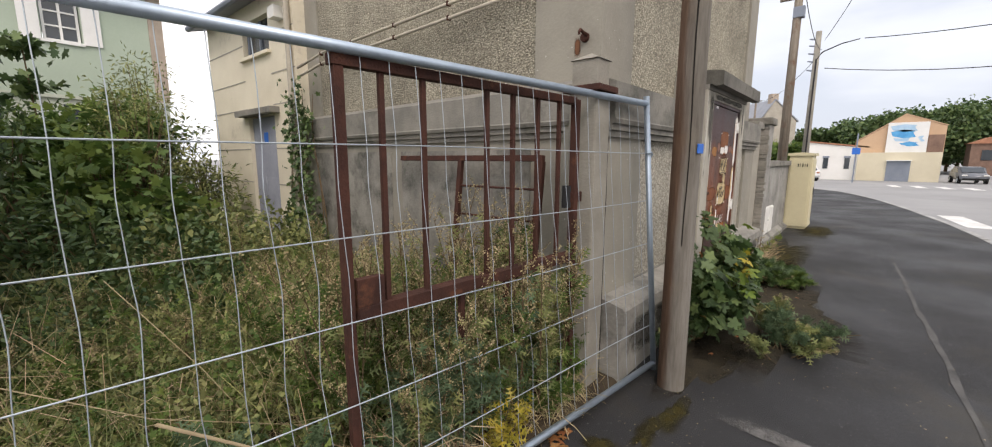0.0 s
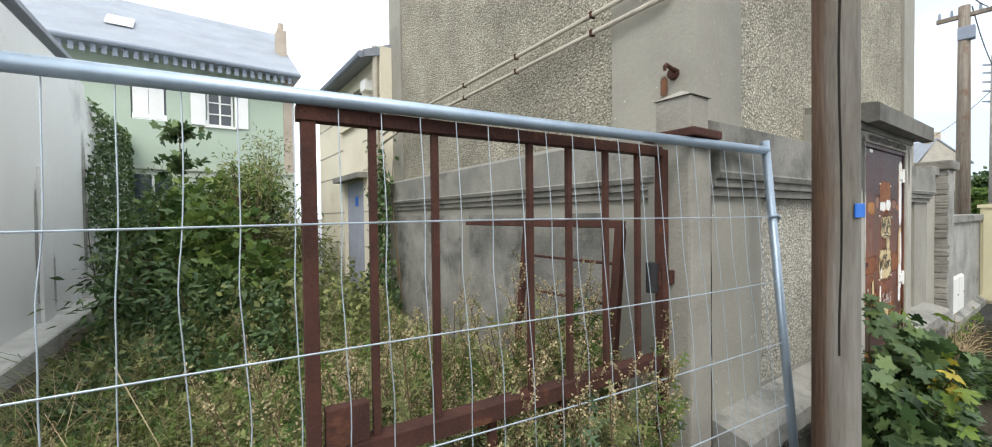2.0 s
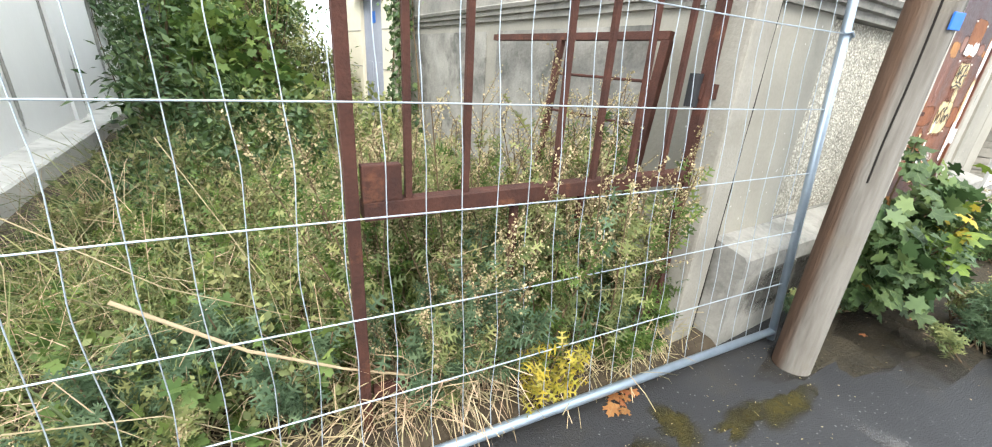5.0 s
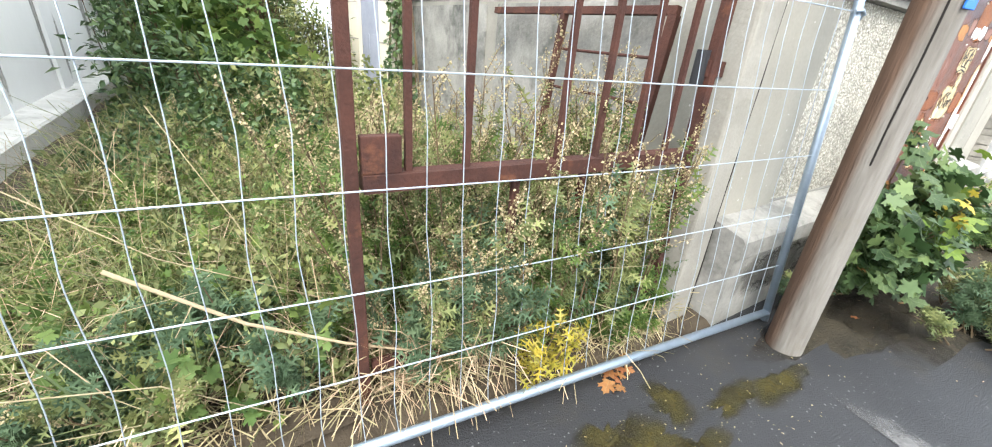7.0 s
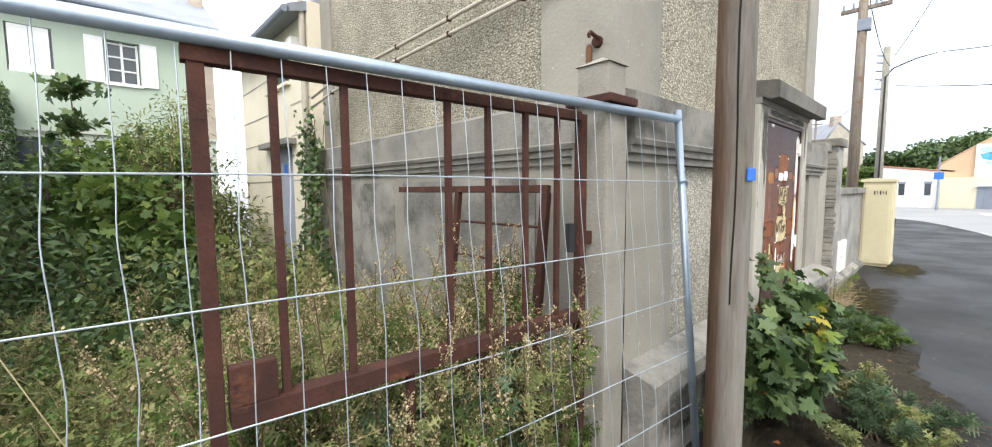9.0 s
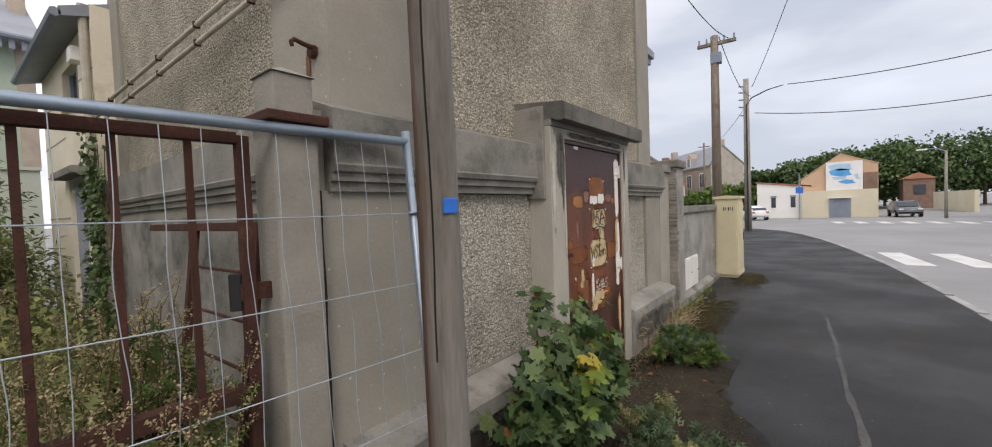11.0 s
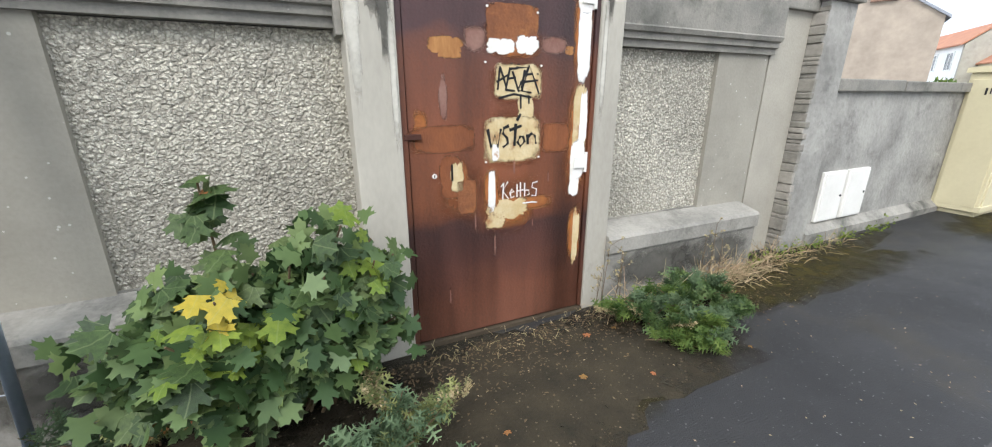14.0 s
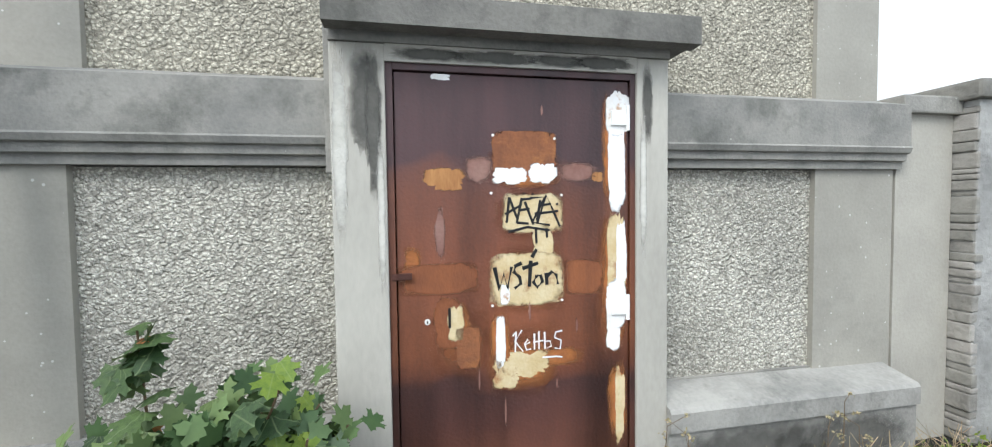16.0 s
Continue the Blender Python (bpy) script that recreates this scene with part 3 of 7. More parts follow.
# door surround, lintel
for x0, x1 in ((6.05, 6.272), (7.418, 7.58)):
    part("door_jamb", box(x0, x1, 1.255, 1.62, -0.3, 2.155, 0.008), M_JAMB, house, "pale cement door jamb with dark streaks")
part("door_head", box(6.272, 7.418, 1.258, 1.62, 2.085, 2.157), M_JAMB, house, "stained cement door head")
part("lintel_bed", box(6.05, 7.58, 1.245, 1.6, 2.157, 2.2), M_LEDGE, house)
part("lintel", prism([(1.13, 2.185), (1.13, 2.305), (1.145, 2.313), (1.56, 2.36), (1.56, 2.2), (1.22, 2.2), (1.2, 2.18)], 6.05, 7.662), M_LINTEL, house, "overhanging dark weathered cement lintel")
for x0, x1 in ((6.02, 6.05), (7.58, 7.6)):
    part("lintel_side", box(x0, x1, 1.3, 1.58, 1.62, 2.3, 0.006), M_LEDGE, house)
part("threshold", box(6.272, 7.418, 1.26, 1.6, -0.3, -0.01), M_SOIL, house)

# ---- garden wall going on along the street ----
gw = tagged(part("wall_garden", box(9.16, 9.58, 1.42, 1.66, -0.3, 1.985), M_GWALL), "beige rendered garden wall", "wall", kind=STRUCT)
part("coping", box(9.162, 9.6, 1.38, 1.7, 1.985, 2.09, 0.012), M_LEDGE, gw, "weathered cement coping")
low = tagged(part("wall_low", box(9.94, 13.4, 1.37, 1.59, -0.3, 1.4), M_OLDWALL), "low rough grey rendered wall with dark streaks", "wall", kind=STRUCT)
for i in range(3):
    x = 9.95 + i * 1.155
    part("coping_stone", box(x, x + 1.145, 1.325 + random.uniform(-0.006, 0.006), 1.64, 1.4, 1.5 + random.uniform(-0.008, 0.008), 0.012), M_LEDGE, low)
part("wall_foot", prism([(1.37, -0.2), (1.3, -0.2), (1.29, 0.13), (1.37, 0.2)], 9.95, 13.38), M_PLINTH, low)
gw.matrix_world = low.matrix_world = TURNED

# ---- rough stone pier ----
pier = thing("stone_pier", "rough grey rendered pier with exposed stones along its edge", "pier")
pier.matrix_world = TURNED
part("core", box(9.60, 9.96, 1.31, 1.66, -0.1, 2.06, 0.01), M_OLDWALL, pier)
rs = random.Random(7)
z = 0.02
while z < 2.02:
    h = rs.uniform(0.03, 0.11)
    part("stone", box(9.588 + rs.uniform(-0.012, 0.01), 9.6 + rs.uniform(0, 0.05), 1.306 + rs.uniform(-0.01, 0.008), 1.56, z, z + h - rs.uniform(0.002, 0.006), 0.01), M_STONE, pier)
    z += h
part("cap", box(9.55, 10.0, 1.27, 1.7, 2.06, 2.17, 0.02), M_STONE, pier, "broken stone cap")

# ---- meter boxes ----
for x0 in (10.14, 10.55):
    mb = thing("meter_box", "white plastic meter box set in the low wall", "meter box", "meter boxes in the wall")
    mb.matrix_world = TURNED
    part("body", box(x0, x0 + 0.36, 1.345, 1.39, 0.21, 0.69, 0.006), M_METER, mb)
    part("door", box(x0 + 0.016, x0 + 0.344, 1.336, 1.347, 0.225, 0.675, 0.004), M_METER, mb)
    part("lock", tube([(x0 + 0.31, 1.338, 0.45), (x0 + 0.31, 1.33, 0.45)], 0.011, sides=10), M_CABLE, mb)

# ---- telecom cabinet ----
cb = thing("street_cabinet", "tall pale cream street cabinet standing against the wall", "cabinet", at=(12.48, 0.77, 0.072), rz=-2.0)
part("plinth", box(0.02, 0.56, 0.02, 0.38, 0, 0.06), M_CABINET, cb)
part("body", box(0, 0.58, 0, 0.4, 0.05, 1.53, 0.012), M_CABINET, cb)
part("door", box(0.03, 0.55, -0.014, 0.002, 0.1, 1.46, 0.006), M_CABINET, cb)
part("side_panel", box(-0.012, 0.001, 0.03, 0.37, 0.1, 1.46, 0.005), M_CABINET, cb)
part("roof", prism([(-0.035, 1.53), (-0.035, 1.58), (0.2, 1.6), (0.43, 1.58), (0.43, 1.53)], -0.03, 0.61), M_CABINET, cb, "slightly domed cream lid")
part("handle", box(0.48, 0.51, -0.026, -0.012, 0.7, 0.86, 0.004), M_CABLE, cb)
part("skirt", box(-0.01, 0.59, -0.02, 0.41, 0.05, 0.12, 0.006), M_CABINET, cb)
bm = bmesh.new()
for i, (dx, w) in enumerate(((0.1, 0.03), (0.14, 0.02), (0.17, 0.04), (0.22, 0.02), (0.25, 0.035))):
    box(-0.0155, -0.0125, dx - 0.02, dx - 0.02 + w * 0.45, 1.3 + 0.01 * (i % 2), 1.37, bm=bm)
part("scrawl", bm, M_CABLE, cb, "faded unreadable pen scrawl")

# ---- concrete gate pillar ----
pl = thing("gate_pillar", "square grey concrete gate pillar with a brown cap and pointed top", "pillar", at=(4.245, 1.545, -0.06), rz=-2.0)
part("shaft", box(-0.09, 0.09, -0.1, 0.1, -0.2, 1.99, 0.016), M_PILLAR, pl)
part("joint_crack", tube([(0.093 + 0.005 * noise.noise((z * 5, 0, 4)), -0.09, z) for z in np.linspace(0.0, 1.72, 40)], 0.009, 0.005, 6), M_CRACK, pl, "dark open joint beside the wall")
part("cap", box(-0.125, 0.125, -0.135, 0.135, 1.985, 2.025, 0.008), M_RUSTBAR, pl, "brown projecting cap")
part("top_block", box(-0.08, 0.08, -0.09, 0.09, 2.025, 2.185, 0.008), M_PILLAR, pl)
bm = bmesh.new()
q = [bm.verts.new(p) for p in ((-0.09, -0.1, 2.185), (0.09, -0.1, 2.185), (0.09, 0.1, 2.185), (-0.09, 0.1, 2.185), (0, 0, 2.235))]
bm.faces.new(q[3::-1])
for i in range(4):
    bm.faces.new((q[i], q[(i + 1) % 4], q[4]))
part("point", bm, M_PILLAR, pl)

# ---- wooden utility pole by the fence ----
pb, pt = Vector((4.62, 1.03, -0.1)), Vector((4.55, 1.04, 7.5))
up = thing("wooden_utility_pole", "weathered wooden utility pole with a long dark crack", "utility pole")
rs = random.Random(3)
bm = bmesh.new()
SIDES, LEVELS = 28, 50
rings = []
for i in range(LEVELS + 1):
    f = i / LEVELS
    c = pb.lerp(pt, f)
    rings.append([bm.verts.new(c + Vector((math.cos(a), math.sin(a), 0)) * (0.09 - 0.018 * f) * (1 + 0.03 * noise.noise((math.cos(a) * 2, math.sin(a) * 2, f * 5))))
                  for a in (2 * math.pi * k / SIDES for k in range(SIDES))])
for a, b in zip(rings, rings[1:]):
    for k in range(SIDES):
        bm.faces.new((a[k], a[(k + 1) % SIDES], b[(k + 1) % SIDES], b[k]))
bm.faces.new(rings[-1])
part("trunk", bm, M_POLE, up, smooth=True)


def on_pole(ang, z, out=0.0):
    f = (z + 0.1) / 7.6
    return pb.lerp(pt, f) + Vector((math.cos(ang), math.sin(ang), 0)) * (0.09 - 0.018 * f + out)


crack = [on_pole(radians(205) + 0.05 * math.sin(z * 5) + 0.03 * noise.noise((z * 4, 0, 0)), z, -0.001) for z in np.linspace(0.95, 4.6, 60)]
part("crack", tube(crack, 0.004, 0.006, 6), M_CRACK, up, "long dark drying crack")
tag_at = on_pole(radians(257), 1.575, 0.004)
tg = part("number_tag", box(-0.034, 0.034, -0.004, 0.004, -0.03, 0.03, 0.003), M_BLUE, up, "small bright blue plastic tag")
tg.matrix_world = pose(*tag_at, 0, 0, 257 + 90)

# ---- galvanised temporary fence panel ----
FB, FT_ = Vector((4.722, 1.19, -0.03)), Vector((4.74, 1.365, 1.955))
f_up = (FT_ - FB).normalized()
f_al = Vector((-0.991, 0.131, 0.0))
f_len = 3.45
fence = thing("temporary_fence_panel", "galvanised steel mesh fence panel leaning on the gate", "fence panel")


def fp(s, h, off=0.0):
    nrm = f_al.cross(f_up).normalized()
    return FB + f_al * s + f_up * h + nrm * off


part("post", tube([fp(0, -0.02), fp(0, 1.985)], 0.0205, sides=14), M_GALV, fence, "galvanised end post", True)
part("post", tube([fp(f_len, -0.02), fp(f_len, 1.985)], 0.0205, sides=14), M_GALV, fence, "galvanised end post", True)
part("top_rail", tube([fp(0.0, 1.935), fp(f_len, 1.935)], 0.0215, sides=16), M_GALV, fence, "shiny galvanised top tube", True)
part("bottom_rail", tube([fp(0.0, 0.03), fp(f_len, 0.03)], 0.021, sides=14), M_GALV, fence, "galvanised bottom tube", True)
FH = (0.33, 0.625, 0.935, 1.25, 1.59)
for k, h in enumerate(FH):
    part("wire", tube([fp(s, h + 0.004 * math.sin(s * 2.3 + k), 0.0) for s in np.linspace(0, f_len, 24)], 0.0027, sides=6), M_WIRE, fence)
s, k = 0.12, 0
while s < f_len - 0.05:
    amp = 0.008 if k % 3 else 0.004
    pts = []
    for h in np.linspace(0.03, 1.93, 40):
        sw = sum((-1) ** i * math.exp(-((h - fh + 0.15) / 0.1) ** 2) for i, fh in enumerate(FH))
        pts.append(fp(s + amp * sw + 0.01 * noise.noise((s * 7, h * 2.2, 3)), h, 0.004))
    part("wire", tube(pts, 0.0017, sides=5), M_WIRE, fence)
    s += 0.118
    k += 1
clip = bmesh.new()
tube([fp(-0.03, 1.575, -0.02), fp(0.0, 1.59, -0.026), fp(0.035, 1.585, -0.012)], 0.008, 0.006, 8, clip)
tube([fp(-0.05, 1.56, 0.0), fp(-0.02, 1.575, -0.02)], 0.005, 0.004, 6, clip)
part("clip", clip, M_GALV, fence, "bent metal clip")

# ---- rusty iron gate ----
G0, G1 = Vector((4.075, 1.55, 0.0)), Vector((2.56, 1.68, 0.0))
g_al = (G1 - G0).normalized()
g_ang = math.degrees(math.atan2(g_al.y, g_al.x))
g_len = (G1 - G0).length
gate = thing("iron_gate", "rusty brown iron gate of upright bars behind the fence panel", "gate")
gate.matrix_world = pose(*G0, 0, 0, g_ang)


def gpart(name, bm, label=""):
    return part(name, bm, M_RUSTBAR, gate, label)


gpart("hinge_post", box(-0.022, 0.022, -0.022, 0.022, 0.05, 1.87, 0.003))
gpart("latch_post", box(g_len - 0.019, g_len + 0.019, -0.019, 0.019, 0.0, 1.88, 0.003))
gpart("top_bar", box(0.02, g_len + 0.03, -0.024, 0.024, 1.838, 1.88, 0.003))
gpart("middle_bar", prism([(-0.04, 0.86), (-0.04, 0.905), (-0.03, 0.915), (0.035, 0.915), (0.035, 0.86)], 0.02, g_len - 0.03))
gpart("bottom_bar", box(0.02, g_len - 0.03, -0.025, 0.025, 0.14, 0.18, 0.003))
for s in (0.17, 0.37, 0.575, 0.765, 1.145, 1.345):
    gpart("bar", box(s - 0.011, s + 0.011, -0.011, 0.011, 0.91, 1.842, 0.002))
for s in (0.3, 0.62, 0.94):
    gpart("lower_bar", box(s - 0.014, s + 0.014, -0.012, 0.012, 0.175, 0.865, 0.002))
gpart("lock_box", box(g_len - 0.15, g_len - 0.03, -0.018, 0.022, 0.915, 1.03, 0.004), "rusty lock case")
part("hinge", tube([(0.03, -0.03, 1.2), (0.03, -0.03, 1.34)], 0.03, sides=12), M_CABLE, gate, "black iron hinge barrel")
gpart("hinge_strap", box(-0.08, 0.03, -0.012, 0.012, 1.235, 1.3, 0.003))
M_FRESHRUST = softened(material("flaking_orange_rust", (0.3, 0.11, 0.045), (0.16, 0.06, 0.03), 0.9, big=9, fine=90, bump=0.6), "xz", 0.5, 0.5, 1.0, 16)
for a_, b_ in ((0.05, 0.3), (0.38, 0.62), (0.7, 0.82), (0.95, 1.3)):
    part("rust_scale", box(a_, b_, -0.0425, -0.041, 0.858, 0.908), M_FRESHRUST, gate, "flaking orange rust on the bar")

# ---- old barred frame leaning on the side wall ----
gr = thing("leaning_iron_frame", "rusty iron ladder-like frame leaning on the house wall", "iron frame", at=(4.33, 0, 0))
gr.matrix_world = pose(4.13, 0, 0, 0, 6.5, 0)


def rpart(name, bm):
    return part(name, bm, M_RUSTBAR, gr)


rpart("top_bar", box(-0.02, 0.02, 1.93, 3.6, 1.5, 1.545, 0.003))
for y, w in ((1.95, 0.028), (2.78, 0.022)):
    rpart("upright", box(-0.02, 0.02, y - w, y + w, 0.0, 1.5, 0.003))
for z in (0.35, 0.58, 0.82, 1.05, 1.29):
    rpart("rung", tube([(0, 1.96, z), (0, 2.78, z)], 0.009, sides=8))

# ---- fittings on the house ----
hook = thing("wall_hook", "rusty iron wall hook with a rust streak below", "hook")
part("eye_bolt", tube([(UX + 0.02, 1.72, 2.37), (UX - 0.05, 1.72, 2.375), (UX - 0.1, 1.72, 2.385), (UX - 0.115, 1.72, 2.37), (UX - 0.11, 1.72, 2.35)], 0.013, 0.009, 8), M_RUSTBAR, hook)
part("base", tube([(UX + 0.01, 1.74, 2.36), (UX - 0.012, 1.74, 2.36)], 0.035, 0.03, 10), M_RUSTBAR, hook)
for k in range(2):
    pp = thing("wall_pipe", "pale painted pipe clipped aslant on the pebbledash", "pipe", "pipes on the side wall")
    o = 0.12 * k
    part("pipe", tube([(UX - 0.02, 6.05, 2.6 + o), (UX - 0.02, 5.75, 2.64 + o), (UX - 0.02, 5.4, 2.69 + o), (UX - 0.02, 3.9, 2.73 + o), (UX - 0.02, 1.75, 2.8 + o)], 0.016, sides=8), M_PIPE, pp, "", True)
    for y in (2.3, 3.1, 3.9, 4.7, 5.4):
        part("bracket", box(UX - 0.04, UX, y - 0.01, y + 0.01, 2.71 + o + (3.9 - y) * 0.033, 2.75 + o + (3.9 - y) * 0.033, 0.002), M_RUSTBAR, pp)

# ---- the rusty iron door ----
def rust_sheet():
    """Sheet iron whose brown paint has worn into bands: dark primer above, bare rust in the middle, a dark splash band, rust below."""
    m = material("rusty_painted_sheet_iron", (0.15, 0.052, 0.028), (0.058, 0.022, 0.019), 0.5, fine=70, bump=0.22, spec=0.5)
    n, l = m.node_tree.nodes, m.node_tree.links
    b = n["Principled BSDF"]
    tc = n.new("ShaderNodeTexCoord")
    sx = n.new("ShaderNodeSeparateXYZ")
    l.new(tc.outputs["Object"], sx.inputs["Vector"])

    def grain(scale, vec, detail=5):
        mp = n.new("ShaderNodeMapping")
        mp.inputs["Scale"].default_value = vec
        l.new(tc.outputs["Object"], mp.inputs["Vector"])
        q = n.new("ShaderNodeTexNoise")
        q.inputs["Scale"].default_value, q.inputs["Detail"].default_value = scale, detail
        l.new(mp.outputs["Vector"], q.inputs["Vector"])
        return q

    def maths(op, a, k, c=None):
        q = n.new("ShaderNodeMath")
        q.operation = op
        l.new(a, q.inputs[0])
        q.inputs[1].default_value = k
        if c is not None:
            l.new(c, q.inputs[2])
        return q.outputs[0]

    wander = grain(3.0, (1, 1, 1.4), 7)
    h = maths("MULTIPLY_ADD", wander.outputs["Fac"], 0.34, sx.outputs["Z"])
    h = maths("DIVIDE", h, 2.4)
    rp = n.new("ShaderNodeValToRGB")
    e = rp.color_ramp.elements
    e[0].position, e[0].color = 0.0, rgb(0.16, 0.066, 0.04)
    e[1].position, e[1].color = 1.0, rgb(0.062, 0.03, 0.029)
    for at, c in ((0.17, (0.135, 0.05, 0.029)), (0.27, (0.075, 0.028, 0.02)), (0.335, (0.052, 0.021, 0.017)), (0.365, (0.12, 0.04, 0.02)), (0.42, (0.17, 0.056, 0.023)), (0.6, (0.155, 0.05, 0.023)),
                  (0.7, (0.115, 0.04, 0.022)), (0.735, (0.1, 0.037, 0.024)), (0.765, (0.056, 0.026, 0.026))):
        k = e.new(at)
        k.color = rgb(*c)
    l.new(h, rp.inputs["Fac"])
    run = grain(4.2, (1, 1, 0.12), 8)
    speck = grain(60.0, (1, 1, 0.6), 4)
    mr = n.new("ShaderNodeMapRange")
    mr.inputs["From Min"].default_value, mr.inputs["From Max"].default_value = 0.36, 0.62
    mr.inputs["To Min"].default_value, mr.inputs["To Max"].default_value = 0.46, 1.25
    l.new(run.outputs["Fac"], mr.inputs["Value"])
    both = maths("MULTIPLY_ADD", speck.outputs["Fac"], 0.5, maths("SUBTRACT", mr.outputs["Result"], 0.25))
    hs = n.new("ShaderNodeHueSaturation")
    l.new(both, hs.inputs["Value"])
    l.new(rp.outputs["Color"], hs.inputs["Color"])
    l.new(hs.outputs["Color"], b.inputs["Base Color"])
    l.new(maths("MULTIPLY_ADD", run.outputs["Fac"], 0.5, maths("MULTIPLY", speck.outputs["Fac"], 0.5)), b.inputs["Roughness"])
    return m


M_RUSTDOOR = rust_sheet()
M_RUSTORANGE = softened(material("bright_orange_rust", (0.42, 0.16, 0.045), (0.24, 0.085, 0.03), 0.8, big=9, fine=90, bump=0.3), "xz", 0.6, 0.9, 1.0, 8)
M_RUSTMID = softened(material("brown_orange_rust", (0.24, 0.085, 0.032), (0.13, 0.045, 0.022), 0.75, big=5, fine=80, bump=0.3, grain=(1.6, 1, 0.6)), "xz", 0.55, 1.0, 0.9, 6)
M_OLDPAINT = softened(material("yellowed_paint_remains", (0.62, 0.52, 0.32), (0.5, 0.36, 0.17), 0.75, big=7, fine=60, bump=0.2, stain=(0.3, 0.13, 0.05), stain_at=(0.55, 0.68)), "xz", 0.42, 0.3, 0.8, 14)
M_PALEPAINT = softened(material("white_paint_remains", (0.8, 0.8, 0.79), (0.72, 0.69, 0.63), 0.7, big=9, fine=60, bump=0.2, stain=(0.45, 0.26, 0.13), stain_at=(0.6, 0.68)), "xz", 0.5, 0.22, 0.8, 14)
M_PLATE = softened(material("rust_stained_plate", (0.27, 0.105, 0.042), (0.15, 0.058, 0.03), 0.75, big=7, fine=80, bump=0.35, stain=(0.36, 0.15, 0.05), stain_at=(0.55, 0.7)), "xz", 0.3, 0.25, 0.8, 20)
M_PINKPAINT = softened(material("pinkish_worn_paint", (0.26, 0.15, 0.12), (0.19, 0.09, 0.07), 0.8, big=8, fine=60, bump=0.2), "xz", 0.6, 0.6, 0.8, 14)
M_BLISTER = softened(material("blistered_orange_paint", (0.42, 0.21, 0.075), (0.27, 0.115, 0.042), 0.75, big=9, fine=70, bump=0.3, grain=(2, 1, 0.5)), "xz", 0.85, 0.3, 1.4, 10)
M_BAND = softened(material("worn_rust_band", (0.25, 0.088, 0.034), (0.16, 0.056, 0.026), 0.7, big=6, fine=80, bump=0.3, grain=(1.4, 1, 0.6)), "xz", 0.3, 0.6, 0.9, 9)
M_PEN = material("black_marker", (0.012, 0.012, 0.014), (0.01, 0.01, 0.01), 0.5, bump=0.0)
M_WHITEPEN = material("white_marker", (0.72, 0.72, 0.72), (0.62, 0.62, 0.62), 0.6, bump=0.0)

DY = 1.283
door = thing("iron_door", "rusty brown sheet-iron door with peeling paint and graffiti", "door")
door.matrix_world = TURNED
part("frame", box(6.272, 6.302, DY - 0.012, DY + 0.06, 0.0, 2.085, 0.003), M_RUSTDOOR, door)
part("frame", box(7.392, 7.418, DY - 0.012, DY + 0.06, 0.0, 2.085, 0.003), M_RUSTDOOR, door)
part("frame", box(6.302, 7.392, DY - 0.012, DY + 0.06, 2.055, 2.085, 0.003), M_RUSTDOOR, door)
leaf = part("leaf", box(6.306, 7.388, DY, DY + 0.04, 0.0, 2.05, 0.004), M_RUSTDOOR, door)


def door_xz(u, v):
    """A place on the leaf: u across from 0 to 1, v down in metres from the top."""
    return 6.306 + 1.082 * u, 2.05 - v


def patch(name, u0, u1, v0, v1, mat, seed, label="", ragged=0.16, layer=1, square=4.0):
    """A thin flake of paint or rust with a ragged outline."""
    x0, z0 = door_xz(u0, v0)
    x1, z1 = door_xz(u1, v1)
    cx, cz, rx, rz = (x0 + x1) / 2, (z0 + z1) / 2, (x1 - x0) / 2, (z0 - z1) / 2
    bm = bmesh.new()
    ring = []
    for k in range(72):
        a = 2 * math.pi * k / 72
        c, s = math.cos(a), math.sin(a)
        r = 1 / (abs(c) ** square + abs(s) ** square) ** (1 / square)
        r *= 1 + ragged * noise.noise((c * 1.6 + seed, s * 1.6, seed)) + ragged * 0.6 * noise.noise((c * 6 + seed, s * 6, seed * 2))
        ring.append((cx + rx * r * c, cz + rz * r * s))
    bm.faces.new([bm.verts.new((x, DY - 0.0011 * layer, z)) for x, z in ring][::-1])
    return part(name, bm, mat, leaf, label)


for k_, (a_, b_, c_, d_) in enumerate(((0.34, 0.74, 0.74, 1.1), (0.34, 0.7, 1.08, 1.46), (0.13, 0.38, 1.0, 1.36), (0.38, 0.7, 0.24, 0.52), (0.4, 0.72, 0.5, 0.76), (0.84, 1.0, 0.62, 1.3))):
    patch("rust_bloom", a_, b_, c_, d_, M_RUSTMID, 40 + k_, "", 0.3, 0.3 + 0.04 * k_, 3.0)
for k_, (a_, b_, c_, d_) in enumerate(((0.355, 0.72, 0.78, 1.06), (0.86, 1.0, 0.6, 1.28), (0.87, 1.0, 0.03, 0.6), (0.37, 0.66, 1.2, 1.43), (0.16, 0.29, 1.0, 1.24), (0.9, 1.0, 1.33, 1.74), (0.38, 0.68, 0.38, 0.5), (0.37, 0.46, 1.06, 1.34))):
    patch("rust_bloom", a_, b_, c_, d_, M_RUSTORANGE, 70 + k_, "", 0.3, 0.6 + 0.03 * k_, 3.0)
patch("rust_bloom", 0.0, 0.33, 0.83, 0.97, M_BAND, 1, "orange rust band", 0.1, 1, 9)
patch("rust_bloom", 0.02, 0.1, 0.76, 0.9, M_RUSTORANGE, 25, "", 0.4, 0.9)
patch("rust_bloom", 0.7, 0.88, 0.83, 1.0, M_BAND, 2, "orange rust band", 0.12, 1, 8)
patch("rust_bloom", 0.1, 0.29, 0.4, 0.51, M_BLISTER, 3, "orange blistered paint", 0.45, 1, 2.0)
